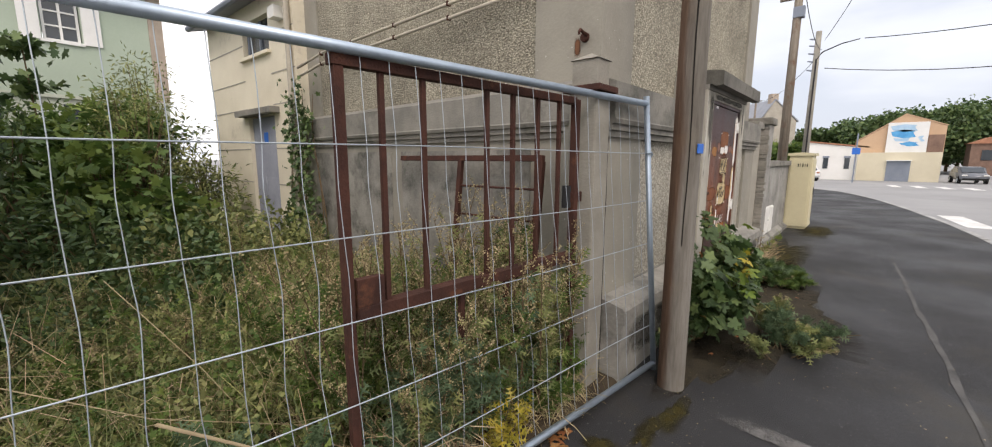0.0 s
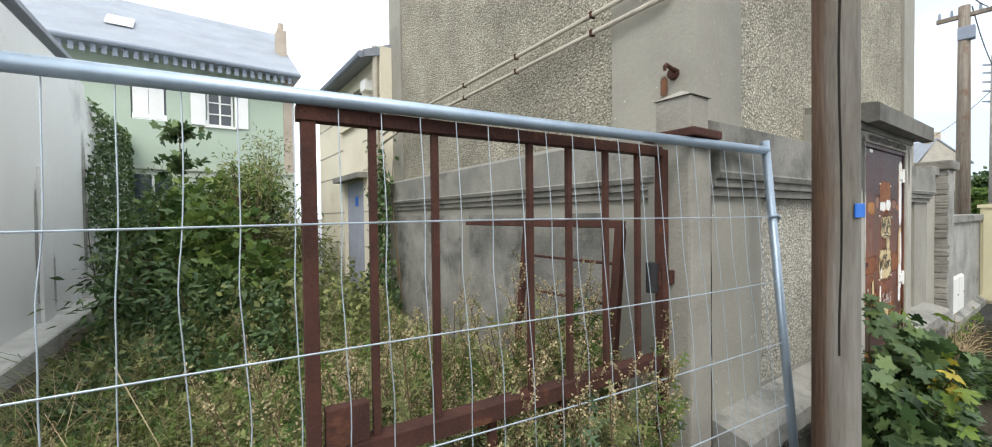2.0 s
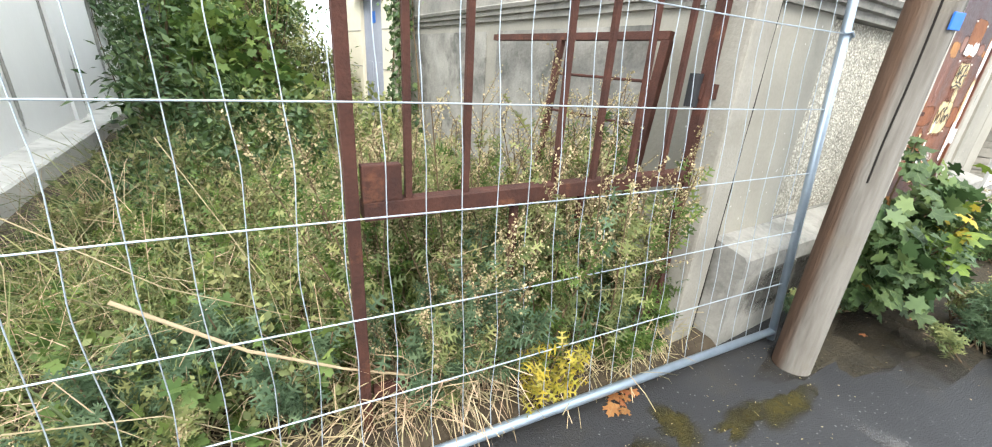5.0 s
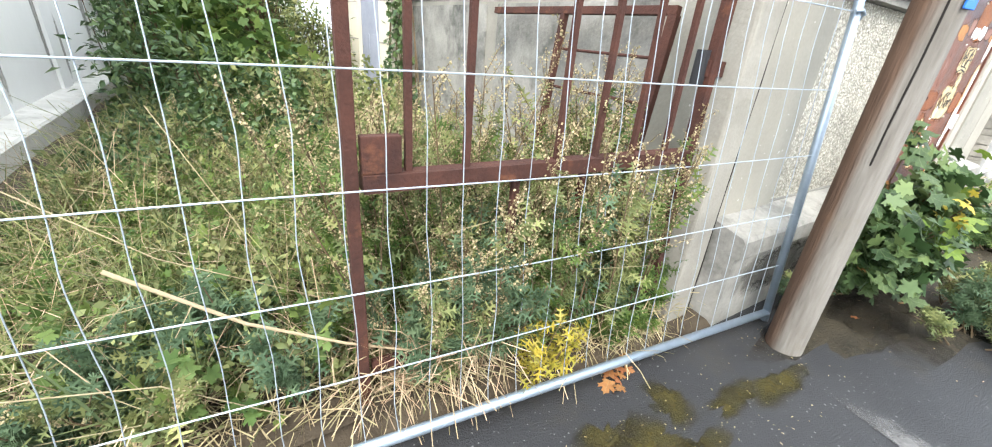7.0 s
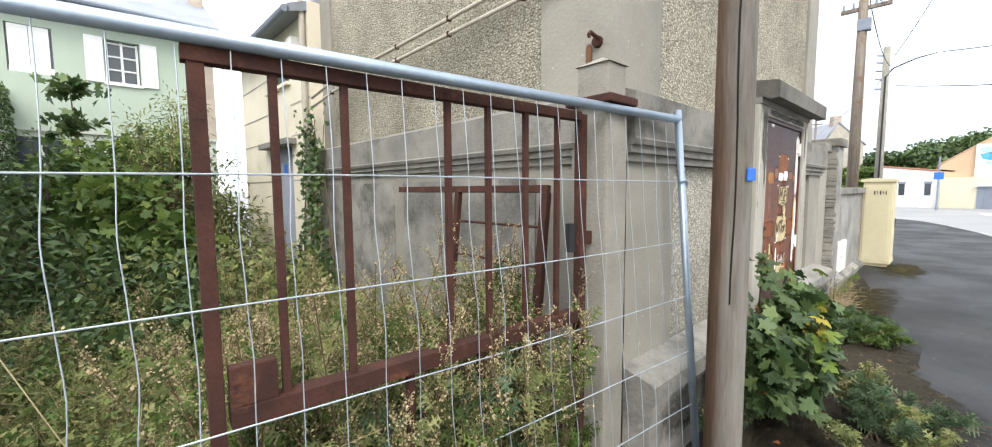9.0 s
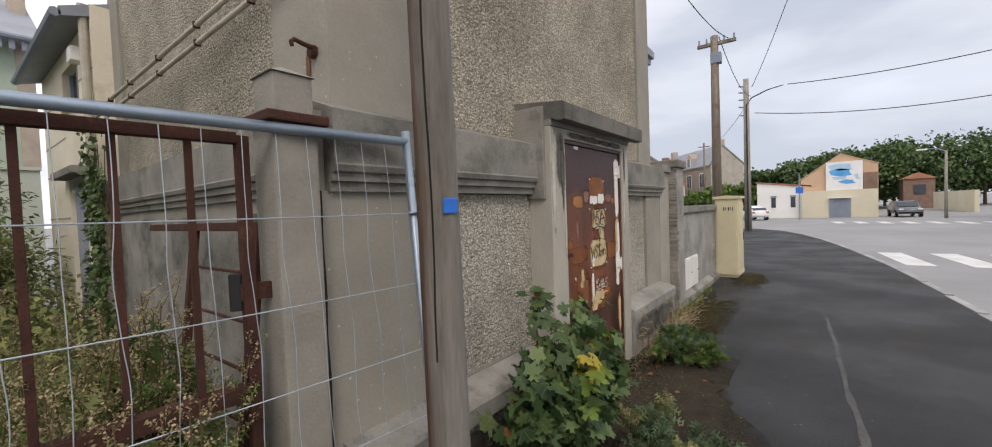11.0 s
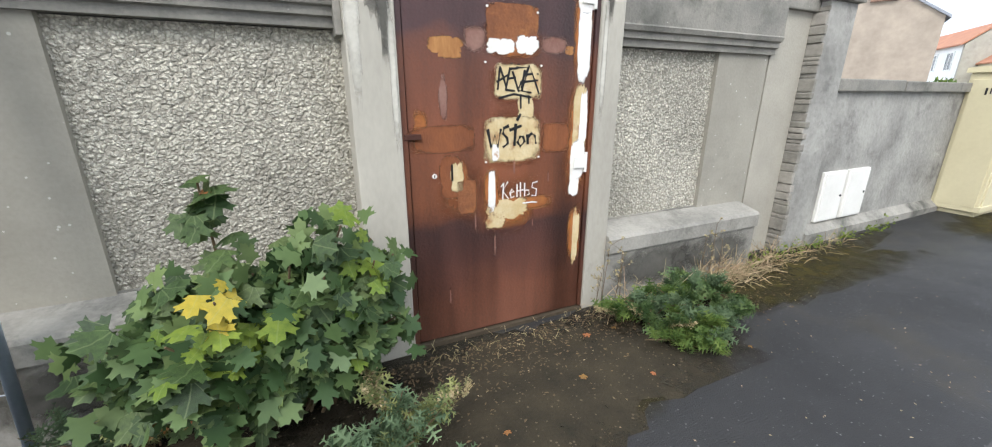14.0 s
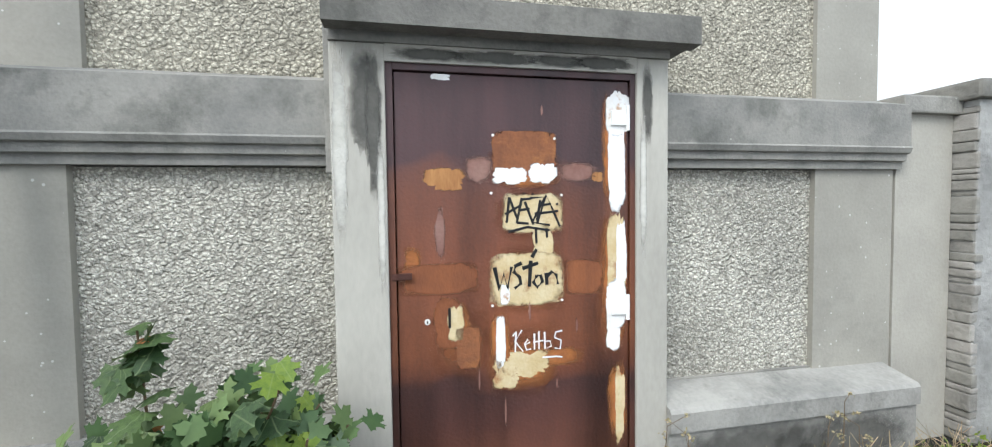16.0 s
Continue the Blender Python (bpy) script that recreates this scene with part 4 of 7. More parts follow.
patch("paint_remains", 0.27, 0.41, 0.35, 0.47, M_PINKPAINT, 4, "", 0.5)
patch("paint_remains", 0.66, 0.85, 0.38, 0.47, M_PINKPAINT, 5, "", 0.5)
patch("rust_bloom", 0.83, 0.88, 0.42, 0.47, M_BLISTER, 24, "", 0.4)
patch("paint_remains", 0.15, 0.2, 0.58, 0.83, M_PINKPAINT, 6, "", 0.5, 1, 1.4)
patch("sign_plate", 0.39, 0.67, 0.24, 0.44, M_PLATE, 7, "bright rust where a plate hung", 0.05, 1, 9)
patch("paint_remains", 0.39, 0.53, 0.405, 0.48, M_PALEPAINT, 8, "white paint below the plate", 0.4, 2)
patch("paint_remains", 0.54, 0.665, 0.385, 0.475, M_PALEPAINT, 28, "white paint below the plate", 0.4, 2.1)
patch("pale_plate", 0.43, 0.7, 0.52, 0.705, M_OLDPAINT, 9, "pale patch under black graffiti", 0.05, 1, 12)
patch("paint_run", 0.56, 0.65, 0.68, 0.84, M_OLDPAINT, 10, "", 0.3)
patch("pale_plate", 0.375, 0.705, 0.79, 1.04, M_OLDPAINT, 11, "pale patch under black graffiti", 0.1, 1.1, 7)
patch("paint_remains", 0.42, 0.46, 0.94, 1.03, M_PALEPAINT, 29, "", 0.3, 1.4)
patch("paint_remains", 0.395, 0.44, 1.08, 1.33, M_PALEPAINT, 12, "", 0.3)
patch("paint_remains", 0.38, 0.5, 1.29, 1.42, M_OLDPAINT, 13, "", 0.5)
patch("paint_remains", 0.45, 0.63, 1.25, 1.36, M_OLDPAINT, 30, "", 0.5, 1.2)
patch("rust_bloom", 0.14, 0.27, 0.98, 1.22, M_BAND, 34, "", 0.25, 0.95, 3)
patch("rust_bloom", 0.23, 0.33, 1.12, 1.31, M_PLATE, 14, "orange rust square", 0.1, 1, 9)
patch("paint_remains", 0.2, 0.265, 1.02, 1.18, M_OLDPAINT, 15, "", 0.35)
patch("rust_bloom", 0.6, 0.8, 1.24, 1.33, M_RUSTORANGE, 16, "", 0.5)
patch("paint_remains", 0.89, 0.998, 0.05, 0.26, M_PALEPAINT, 17, "white paint round the hinge", 0.3, 1.5)
patch("paint_remains", 0.905, 0.985, 0.2, 0.6, M_PALEPAINT, 18, "white flaking paint", 0.35, 1.3)
patch("paint_remains", 0.905, 0.985, 0.62, 1.04, M_OLDPAINT, 19, "", 0.4, 1.1)
patch("paint_remains", 0.945, 0.99, 0.64, 1.0, M_PALEPAINT, 31, "", 0.35, 1.3)
patch("paint_remains", 0.89, 0.99, 0.95, 1.16, M_PALEPAINT, 20, "white paint round the hinge", 0.35, 1.5)
patch("paint_remains", 0.895, 0.965, 1.13, 1.28, M_PALEPAINT, 21, "", 0.4, 1.2)
patch("paint_remains", 0.935, 0.98, 1.36, 1.72, M_OLDPAINT, 22, "", 0.4, 1.2)
patch("paint_remains", 0.14, 0.22, 0.0, 0.028, M_PALEPAINT, 23, "", 0.5)
for k_, (u_, v_, h_) in enumerate(((0.32, 1.3, 0.12), (0.43, 1.45, 0.16), (0.54, 1.02, 0.1), (0.17, 1.72, 0.14), (0.6, 0.12, 0.05), (0.75, 1.1, 0.08), (0.66, 1.38, 0.07))):
    patch("scratch", u_, u_ + 0.012, v_, v_ + h_, M_PINKPAINT, 90 + k_, "", 0.5, 1.6, 1.6)


def strokes(lines, mat, r, label):
    bm = bmesh.new()
    for line in lines:
        pts = [(door_xz(u, v)[0], DY - 0.003, door_xz(u, v)[1]) for u, v in line]
        tube(pts, r, r * 0.8, 6, bm)
    for v in bm.verts:
        v.co.y = DY - 0.003 + (v.co.y - DY + 0.003) * 0.15
    return part("graffiti", bm, mat, leaf, label)


TAG = [[(0.1, 0.08), (0.06, 0.7)], [(0.1, 0.08), (0.24, 0.68)], [(0.03, 0.52), (0.3, 0.28)], [(0.31, 0.1), (0.22, 0.76)], [(0.3, 0.14), (0.46, 0.12)], [(0.26, 0.42), (0.44, 0.38)], [(0.23, 0.74), (0.42, 0.77)],
       [(0.44, 0.1), (0.7, 0.08), (0.48, 0.74), (0.78, 0.82)], [(0.56, 0.78), (0.72, 0.03), (0.84, 0.45), (0.95, 0.86)], [(0.52, 0.52), (0.92, 0.45)], [(0.08, 0.98), (0.4, 0.86), (0.78, 0.96)],
       [(0.54, 0.9), (0.55, 1.3)], [(0.72, 0.9), (0.73, 1.15)], [(0.34, -0.04), (0.35, 0.0)], [(0.49, -0.02), (0.5, 0.03)], [(0.9, 0.24), (0.91, 0.29)], [(0.05, 0.68), (0.06, 0.74)], [(0.6, 0.3), (0.8, 0.26)], [(0.36, 0.2), (0.5, 0.8)], [(0.62, 0.16), (0.56, 0.7)]]
strokes([[(0.435 + 0.26 * a_, 0.525 + 0.175 * b_) for a_, b_ in ln] for ln in TAG], M_PEN, 0.0065, "black scrawled graffiti tag")
WORD = [[(0.395, 0.855), (0.415, 0.955), (0.435, 0.885), (0.45, 0.955), (0.468, 0.855)], [(0.513, 0.84), (0.484, 0.852), (0.478, 0.88), (0.503, 0.905), (0.508, 0.935), (0.48, 0.955)], [(0.552, 0.83), (0.545, 0.95)], [(0.515, 0.865), (0.585, 0.842)],
        [(0.557, 0.815), (0.578, 0.778)], [(0.578, 0.9), (0.562, 0.93), (0.58, 0.955), (0.604, 0.93), (0.594, 0.9), (0.578, 0.9)], [(0.62, 0.89), (0.623, 0.945)], [(0.62, 0.91), (0.645, 0.885), (0.665, 0.9), (0.672, 0.945)]]
strokes(WORD, M_PEN, 0.0095, "black handwritten graffiti word")
strokes([[(0.47, 1.175), (0.485, 1.155), (0.48, 1.25)], [(0.51, 1.15), (0.48, 1.2), (0.515, 1.25)], [(0.52, 1.22), (0.545, 1.21), (0.535, 1.195), (0.522, 1.215), (0.53, 1.245), (0.55, 1.24)],
         [(0.565, 1.17), (0.565, 1.245)], [(0.585, 1.16), (0.585, 1.245)], [(0.56, 1.21), (0.605, 1.205)], [(0.61, 1.165), (0.612, 1.245), (0.64, 1.235), (0.635, 1.21), (0.612, 1.21)],
         [(0.69, 1.165), (0.66, 1.17), (0.655, 1.195), (0.685, 1.21), (0.68, 1.25), (0.655, 1.245)], [(0.6, 1.285), (0.66, 1.285), (0.69, 1.29)]],
        M_WHITEPEN, 0.0045, "white scrawled graffiti tag")
# furniture of the door
for v in (0.17, 1.07):
    x, z = door_xz(0.945, v)
    hg = part("hinge", box(x - 0.03, x + 0.045, DY - 0.012, DY + 0.002, z - 0.035, z + 0.035, 0.003), M_METER, door, "painted door hinge")
    part("pin", tube([(x + 0.052, DY - 0.012, z - 0.06), (x + 0.052, DY - 0.012, z + 0.06)], 0.009, sides=8), M_METER, hg)
x, z = door_xz(0.115, 1.085)
kp = part("lock_plate", tube([(x, DY + 0.001, z), (x, DY - 0.004, z)], 0.022, sides=18), M_RUSTDOOR, door)
part("keyhole_rim", tube([(x, DY - 0.003, z), (x, DY - 0.007, z)], 0.013, sides=14), M_METER, kp, "pale keyhole ring")
part("keyhole", box(x - 0.003, x + 0.003, DY - 0.009, DY - 0.005, z - 0.008, z + 0.006), M_CRACK, kp)
x, z = door_xz(0.02, 0.88)
part("bolt", box(x - 0.045, x + 0.04, DY - 0.022, DY + 0.0, z - 0.014, z + 0.014, 0.004), M_RUSTBAR, door, "rusty bolt")
x, z = door_xz(0.205, 1.07)
part("handle_slot", box(x - 0.006, x + 0.006, DY - 0.004, DY + 0.0, z - 0.05, z + 0.04, 0.002), M_CRACK, door)
for u, v in ((0.395, 0.262), (0.66, 0.272), (0.385, 0.52), (0.69, 1.02), (0.385, 1.03), (0.69, 0.53)):
    x, z = door_xz(u, v)
    part("screw", tube([(x, DY, z), (x, DY - 0.006, z)], 0.006, sides=8), M_METER, door)


# ---- stains on the cement ----
M_STREAK = softened(material("black_algae_streaks", (0.12, 0.115, 0.1), (0.085, 0.082, 0.072), 0.95, big=8, fine=70, bump=0.3), "xz", 0.5, 1.0, 1.0, 14)
M_PALESTREAK = softened(material("pale_lime_streaks", (0.58, 0.56, 0.5), (0.46, 0.44, 0.38), 0.9, big=8, fine=70, bump=0.3), "xz", 0.5, 1.0, 1.0, 14)


def wall_stain(x0, x1, z0, z1, y, mat, seed, ragged=0.45, square=2.2):
    """A thin stain with a ragged outline on a face of the house."""
    bm = bmesh.new()
    cx, cz, rx, rz = (x0 + x1) / 2, (z0 + z1) / 2, (x1 - x0) / 2, (z1 - z0) / 2
    vs = []
    for k in range(90):
        a = 2 * math.pi * k / 90
        c, q = math.cos(a), math.sin(a)
        r = (1 + ragged * noise.noise((c * 2 + seed, q * 2, seed)) + ragged * 0.7 * noise.noise((c * 9 + seed, q * 9, seed))) / (abs(c) ** square + abs(q) ** square) ** (1 / square)
        vs.append(bm.verts.new((cx + rx * r * c, y, cz + rz * r * q)))
    bm.faces.new(vs[::-1])
    return part("stain", bm, mat, house, "dark weather stain" if mat is M_STREAK else "pale lime streak")


wall_stain(6.12, 6.262, 1.7, 2.145, 1.253, M_STREAK, 3, 0.35, 3)
for x0, x1, sd in ((6.3, 6.62, 51), (6.55, 6.95, 52), (6.9, 7.2, 53), (7.1, 7.4, 54)):
    wall_stain(x0, x1, 2.09, 2.15, 1.2555 - 0.0003 * (sd - 50), M_STREAK, sd, 0.4, 3)
wall_stain(6.19, 6.262, 1.5, 2.1, 1.2526, M_STREAK, 9, 0.35, 2.4)
wall_stain(6.05, 6.12, 1.3, 2.1, 1.2524, M_PALESTREAK, 5)
wall_stain(6.23, 6.265, 1.1, 1.75, 1.2522, M_PALESTREAK, 4)
wall_stain(7.44, 7.5, 1.75, 2.14, 1.253, M_STREAK, 6)
wall_stain(7.43, 7.47, 1.2, 1.9, 1.2526, M_PALESTREAK, 7)
rust_run = softened(material("rust_run", (0.22, 0.1, 0.05), (0.15, 0.075, 0.045), 0.9, big=8, fine=70, bump=0.2), "yz", 0.4, 0.8, 0.8, 14)
bm = bmesh.new()
bm.faces.new([bm.verts.new((UX - 0.003, y, z)) for y, z in ((1.69, 2.23), (1.75, 2.23), (1.75, 2.38), (1.69, 2.38))])
part("rust_streak", bm, rust_run, house, "rust streak under the hook")
for x0, x1, sd in ((7.62, 8.5, 11), (8.2, 9.05, 12), (4.5, 5.4, 13), (5.1, 6.0, 14), (4.7, 5.6, 15), (5.4, 6.04, 16)):
    wall_stain(x0, x1, 0.05, 0.35, FY - 0.1815, M_STREAK, sd, 0.2, 5)

# ---- kerb, markings, seams ----
kerb = tagged(part("kerb", box(-14, -13.9, -2.9, -2.7, -0.3, -0.1), M_KERB), "pale worn kerb stones along the pavement edge", "kerb", kind=STRUCT)
kmesh = {}
for (xa, ya), (xb, yb) in zip(KERB, KERB[1:]):
    d = math.hypot(xb - xa, yb - ya)
    n_ = max(1, round(d / 1.0))
    for i in range(n_):
        xc, yc = xa + (xb - xa) * (i + 0.5) / n_, ya + (yb - ya) * (i + 0.5) / n_
        ln = round(d / n_ - 0.012, 3)
        if ln not in kmesh:
            kmesh[ln] = mesh_of("kerb_stone", box(-ln / 2, ln / 2, -0.11, 0.0, -0.3, 0.01, 0.012))
        st = part("kerb_stone", kmesh[ln], M_KERB, kerb)
        st.matrix_world = pose(xc, yc, gz(xc), 0, 0, math.degrees(math.atan2(yb - ya, xb - xa)))
RZ = -0.19


def flat(name, x0, x1, y0, y1, mat, label, cat, group="", rz=0.0, z=RZ, h=0.005):
    ob = part(name, box(-(x1 - x0) / 2, (x1 - x0) / 2, -(y1 - y0) / 2, (y1 - y0) / 2, 0, h), mat)
    ob.matrix_world = pose((x0 + x1) / 2, (y0 + y1) / 2, z, 0, 0, rz)
    return tagged(ob, label, cat, group, STRUCT)


for i in range(5):
    flat("crossing_stripe", 17.6, 20.6, -2.75 - i * 1.15, -2.2 - i * 1.15, M_MARK, "worn white zebra crossing stripe", "road marking", "zebra crossing stripes", 4)
for i in range(9):
    flat("crossing_stripe", 39.5 - i * 0.3, 42.0 - i * 0.3, -2.6 - i * 1.15, -2.1 - i * 1.15, M_MARK, "white far zebra crossing stripe", "road marking", "far crossing stripes", 4)
SEAM = material("pale_mended_seam", (0.12, 0.118, 0.115), (0.05, 0.05, 0.05), 0.85, big=4, fine=60, bump=0.4)
bm = bmesh.new()
prev = None
rs = random.Random(5)
for i in range(28):
    x = 4.9 + i * 0.2
    y = -0.52 + 0.02 * (x - 6) + 0.03 * noise.noise((x * 1.5, 0, 1))
    w = 0.014 + 0.035 * abs(noise.noise((x * 3, 2, 0)))
    cur = (bm.verts.new((x, y - w, gz(x) + 0.0035)), bm.verts.new((x, y + w, gz(x) + 0.0035)))
    if prev:
        bm.faces.new((prev[0], cur[0], cur[1], prev[1]))
    prev = cur
tagged(part("pavement_seam", bm, SEAM), "pale mended seam in the asphalt", "pavement seam", kind=STRUCT)


bm = bmesh.new()
prev = None
for i in range(14):
    y = 0.88 - i * 0.1
    x = 4.5 - 0.05 * i * 0.3 + 0.015 * noise.noise((y * 4, 0, 5))
    w = 0.06 + 0.04 * abs(noise.noise((y * 5, 2, 0)))
    cur = (bm.verts.new((x - w, y, gz(x) + 0.0036)), bm.verts.new((x + w, y, gz(x) + 0.0036)))
    if prev:
        bm.faces.new((prev[0], cur[0], cur[1], prev[1]))
    prev = cur
SOFTSEAM = softened(material("dusty_seam", (0.19, 0.185, 0.18), (0.09, 0.088, 0.085), 0.9, big=5, fine=80, bump=0.4), "xy", 0.8, 0.9, 1.0, 16)
tagged(part("pavement_seam", bm, SOFTSEAM), "pale mended seam beside the pole", "pavement seam", kind=STRUCT)


def blot(name, cx, cy, rx, ry, mat, seed, label, cat, z=None, h=0.006, ragged=0.5):
    """A low ragged-edged patch lying on the pavement."""
    bm = bmesh.new()
    z = gz(cx) if z is None else z
    c = bm.verts.new((cx, cy, z + h))
    inner, outer = [], []
    for k in range(64):
        a = 2 * math.pi * k / 64
        r = 1 + ragged * noise.noise((math.cos(a) * 1.5 + seed, math.sin(a) * 1.5, seed)) + 0.3 * ragged * noise.noise((math.cos(a) * 7, math.sin(a) * 7 + seed, 0))
        x, y = cx + rx * r * math.cos(a), cy + ry * r * math.sin(a)
        outer.append(bm.verts.new((x, y, gz(x) - 0.002)))
        x, y = cx + rx * r * 0.86 * math.cos(a), cy + ry * r * 0.86 * math.sin(a)
        inner.append(bm.verts.new((x, y, gz(x) + h)))
    for k in range(64):
        j = (k + 1) % 64
        bm.faces.new((c, inner[k], inner[j]))
        bm.faces.new((inner[k], outer[k], outer[j], inner[j]))
    return tagged(part(name, bm, mat), label, cat, kind=STRUCT)


for k_, (x, y, a, b_) in enumerate(((3.5, 1.02, 0.25, 0.13), (3.74, 1.08, 0.16, 0.12), (3.32, 1.12, 0.2, 0.1), (4.0, 0.97, 0.2, 0.08), (3.6, 0.88, 0.14, 0.08), (4.25, 0.9, 0.2, 0.07))):
    blot("moss_patch", x, y, a, b_, M_MOSS, 4 + k_ * 3.3, "dark yellowish moss on the asphalt by the fence", "moss", ragged=1.1)
blot("moss_patch", 9.6, 0.88, 1.7, 0.36, M_MOSS, 6, "brownish moss along the wall foot", "moss", ragged=0.9, h=0.004)
blot("moss_patch", 12.2, 0.6, 0.9, 0.35, M_MOSS, 8, "brownish moss round the cabinet", "moss", ragged=0.9, h=0.004)
blot("dirt_patch", 6.8, 0.78, 1.5, 0.72, M_DIRT, 9, "damp dark dirt before the door", "dirt", ragged=0.8, h=0.004)
blot("moss_patch", 6.9, 0.62, 0.9, 0.3, M_MOSS, 31, "dark moss on the asphalt before the door", "moss", ragged=0.8, h=0.003)
blot("dirt_patch", 5.5, 1.0, 0.9, 0.3, M_DIRT, 15, "dark dirt under the bush", "dirt", ragged=0.6, h=0.004)
blot("dirt_patch", 8.3, 0.95, 1.3, 0.36, M_DIRT, 19, "dark dirt along the wall foot", "dirt", ragged=0.7, h=0.0035)

# ---- the overgrown plot ----
tagged(part("ground_plot", slab_grid(0.3, 4.5, 1.62, 17.0, 0.0, 24, 60, 0.07, 0.9), M_SOIL), "litter-covered soil of the overgrown plot", "ground", kind=STRUCT)


def edge_strip():
    """Soil between the fence foot and the plot."""
    bm = bmesh.new()
    prev = None
    for i in range(42):
        x = 0.3 + i * 0.1
        y = 1.27 + 0.131 * (4.7 - x) + 0.05 * noise.noise((x * 4, 0, 2))
        cur = (bm.verts.new((x, y, gz(x) - 0.01)), bm.verts.new((x, y + 0.06, gz(x) + 0.03)), bm.verts.new((x, max(1.75, y + 0.1), 0.0)))
        if prev:
            bm.faces.new((prev[0], cur[0], cur[1], prev[1]))
            bm.faces.new((prev[1], cur[1], cur[2], prev[2]))
        prev = cur
    return bm


tagged(part("ground_edge", edge_strip(), M_SOIL), "soil and litter along the fence foot", "ground", kind=STRUCT)

# left boundary wall, slightly askew
lw = tagged(part("wall_left", box(-0.25, 0.0, 0.0, 8.6, -0.2, 4.0), M_LEFTW), "tall pale grey rendered boundary wall", "wall", kind=STRUCT)
lw.matrix_world = pose(0.42, 2.2, 0, 0, 0, -2.6)
part("wall_ledge", prism([(0.0, -0.1), (0.3, -0.1), (0.3, 0.19), (0.28, 0.21), (0.0, 0.25)], 0.0, 8.6, "y"), M_WALLFOOT, lw)
part("coping", box(-0.3, 0.06, 0.0, 8.6, 4.1, 4.18, 0.01), M_SLATE, lw)
part("buttress", box(0.0, 0.04, 6.1, 6.5, 0.1, 2.3, 0.006), M_LEFTW, lw)
M_WALLSTREAK = softened(material("dark_damp_streaks", (0.42, 0.405, 0.37), (0.3, 0.29, 0.26), 0.95, big=8, fine=70, bump=0.3), "yz", 0.62, 0.9, 1.0, 9)
for k_, (y0, y1, z0, z1) in enumerate(((5.95, 6.12, 0.3, 2.2), (6.46, 6.58, 0.25, 1.2), (3.3, 3.5, 0.3, 1.9), (8.2, 8.55, 0.3, 3.4), (4.4, 4.55, 0.25, 1.4))):
    bm = bmesh.new()
    bm.faces.new([bm.verts.new((0.0035 + 0.0004 * k_ + (0.041 if 6.1 <= y0 < 6.5 else 0), y, z)) for y, z in ((y0, z0), (y1, z0), (y1, z1), (y0, z1))])
    part("damp_streak", bm, M_WALLSTREAK, lw, "dark damp streak")
lw2 = tagged(part("wall_left_far", box(-0.25, 0.0, 8.6, 14.2, -0.2, 3.75), M_LEFTW), "boundary wall covered in ivy", "wall", kind=STRUCT)
lw2.matrix_world = pose(0.42, 2.2, 0, 0, 0, -2.6)

# ---- cream outbuilding behind the house ----
cr = thing("cream_outbuilding", "cream painted block outbuilding with a faded door", "outbuilding")
CX = 4.5
for y0, y1, z0, z1 in ((6.15, 6.95, -0.1, 4.0), (7.95, 9.6, -0.1, 4.0), (6.95, 7.95, 2.18, 3.1), (6.95, 7.95, 3.62, 4.0)):
    part("wall", box(CX, CX + 0.3, y0, y1, z0, z1), M_CREAM, cr)
part("wall", box(CX + 0.3, CX + 5, 9.3, 9.6, -0.1, 4.0), M_CREAM, cr)
for z in (0.55, 1.1, 1.65, 2.3, 2.75, 3.3):
    part("block_joint", box(CX - 0.006, CX + 0.01, 6.16, 6.94, z, z + 0.018), M_GWALL, cr)
    part("block_joint", box(CX - 0.006, CX + 0.01, 7.96, 9.6, z, z + 0.018), M_GWALL, cr)
dr = part("door", box(CX + 0.05, CX + 0.1, 6.97, 7.93, -0.1, 2.16, 0.004), M_BLUEDOOR, cr, "faded blue-grey wooden door")
part("door_sign", box(CX + 0.042, CX + 0.051, 7.36, 7.5, 1.76, 1.92, 0.002), M_BLUE, dr, "small blue sign")
for y in (7.1, 7.55):
    part("door_panel", box(CX + 0.044, CX + 0.051, y, y + 0.26, 0.3, 1.2, 0.003), M_BLUEDOOR, dr)
part("lintel", box(CX - 0.15, CX + 0.02, 6.75, 8.15, 2.18, 2.27, 0.01), M_LEDGE, cr)
wd = part("window", box(CX + 0.1, CX + 0.12, 6.95, 7.95, 3.1, 3.62), M_DARKGLASS, cr, "small dark window")
part("window_sill", box(CX - 0.06, CX + 0.1, 6.9, 8.0, 3.05, 3.1, 0.006), M_CREAM, wd)
for y in (6.97, 7.43, 7.89):
    part("glazing_bar", box(CX + 0.07, CX + 0.11, y, y + 0.04, 3.11, 3.61), M_GREYDOOR, wd)
part("roof", prism([(CX - 0.24, 3.8), (CX - 0.24, 3.9), (CX + 2.4, 4.95), (CX + 2.4, 4.7), (CX + 0.3, 3.95)], 6.16, 9.7, "y"), M_SLATE, cr, "dark overhanging roof")
part("gutter", tube([(CX - 0.27, 6.16, 3.83), (CX - 0.27, 9.7, 3.83)], 0.05, sides=8), M_GREYDOOR, cr)
part("downpipe", tube([(CX - 0.05, 6.22, 4.0), (CX - 0.05, 6.22, 0.0)], 0.04, sides=10), M_PIPE, cr, "old grey downpipe")
part("vent_box", box(CX - 0.14, CX, 6.4, 6.6, 3.42, 3.58, 0.01), M_METER, cr)

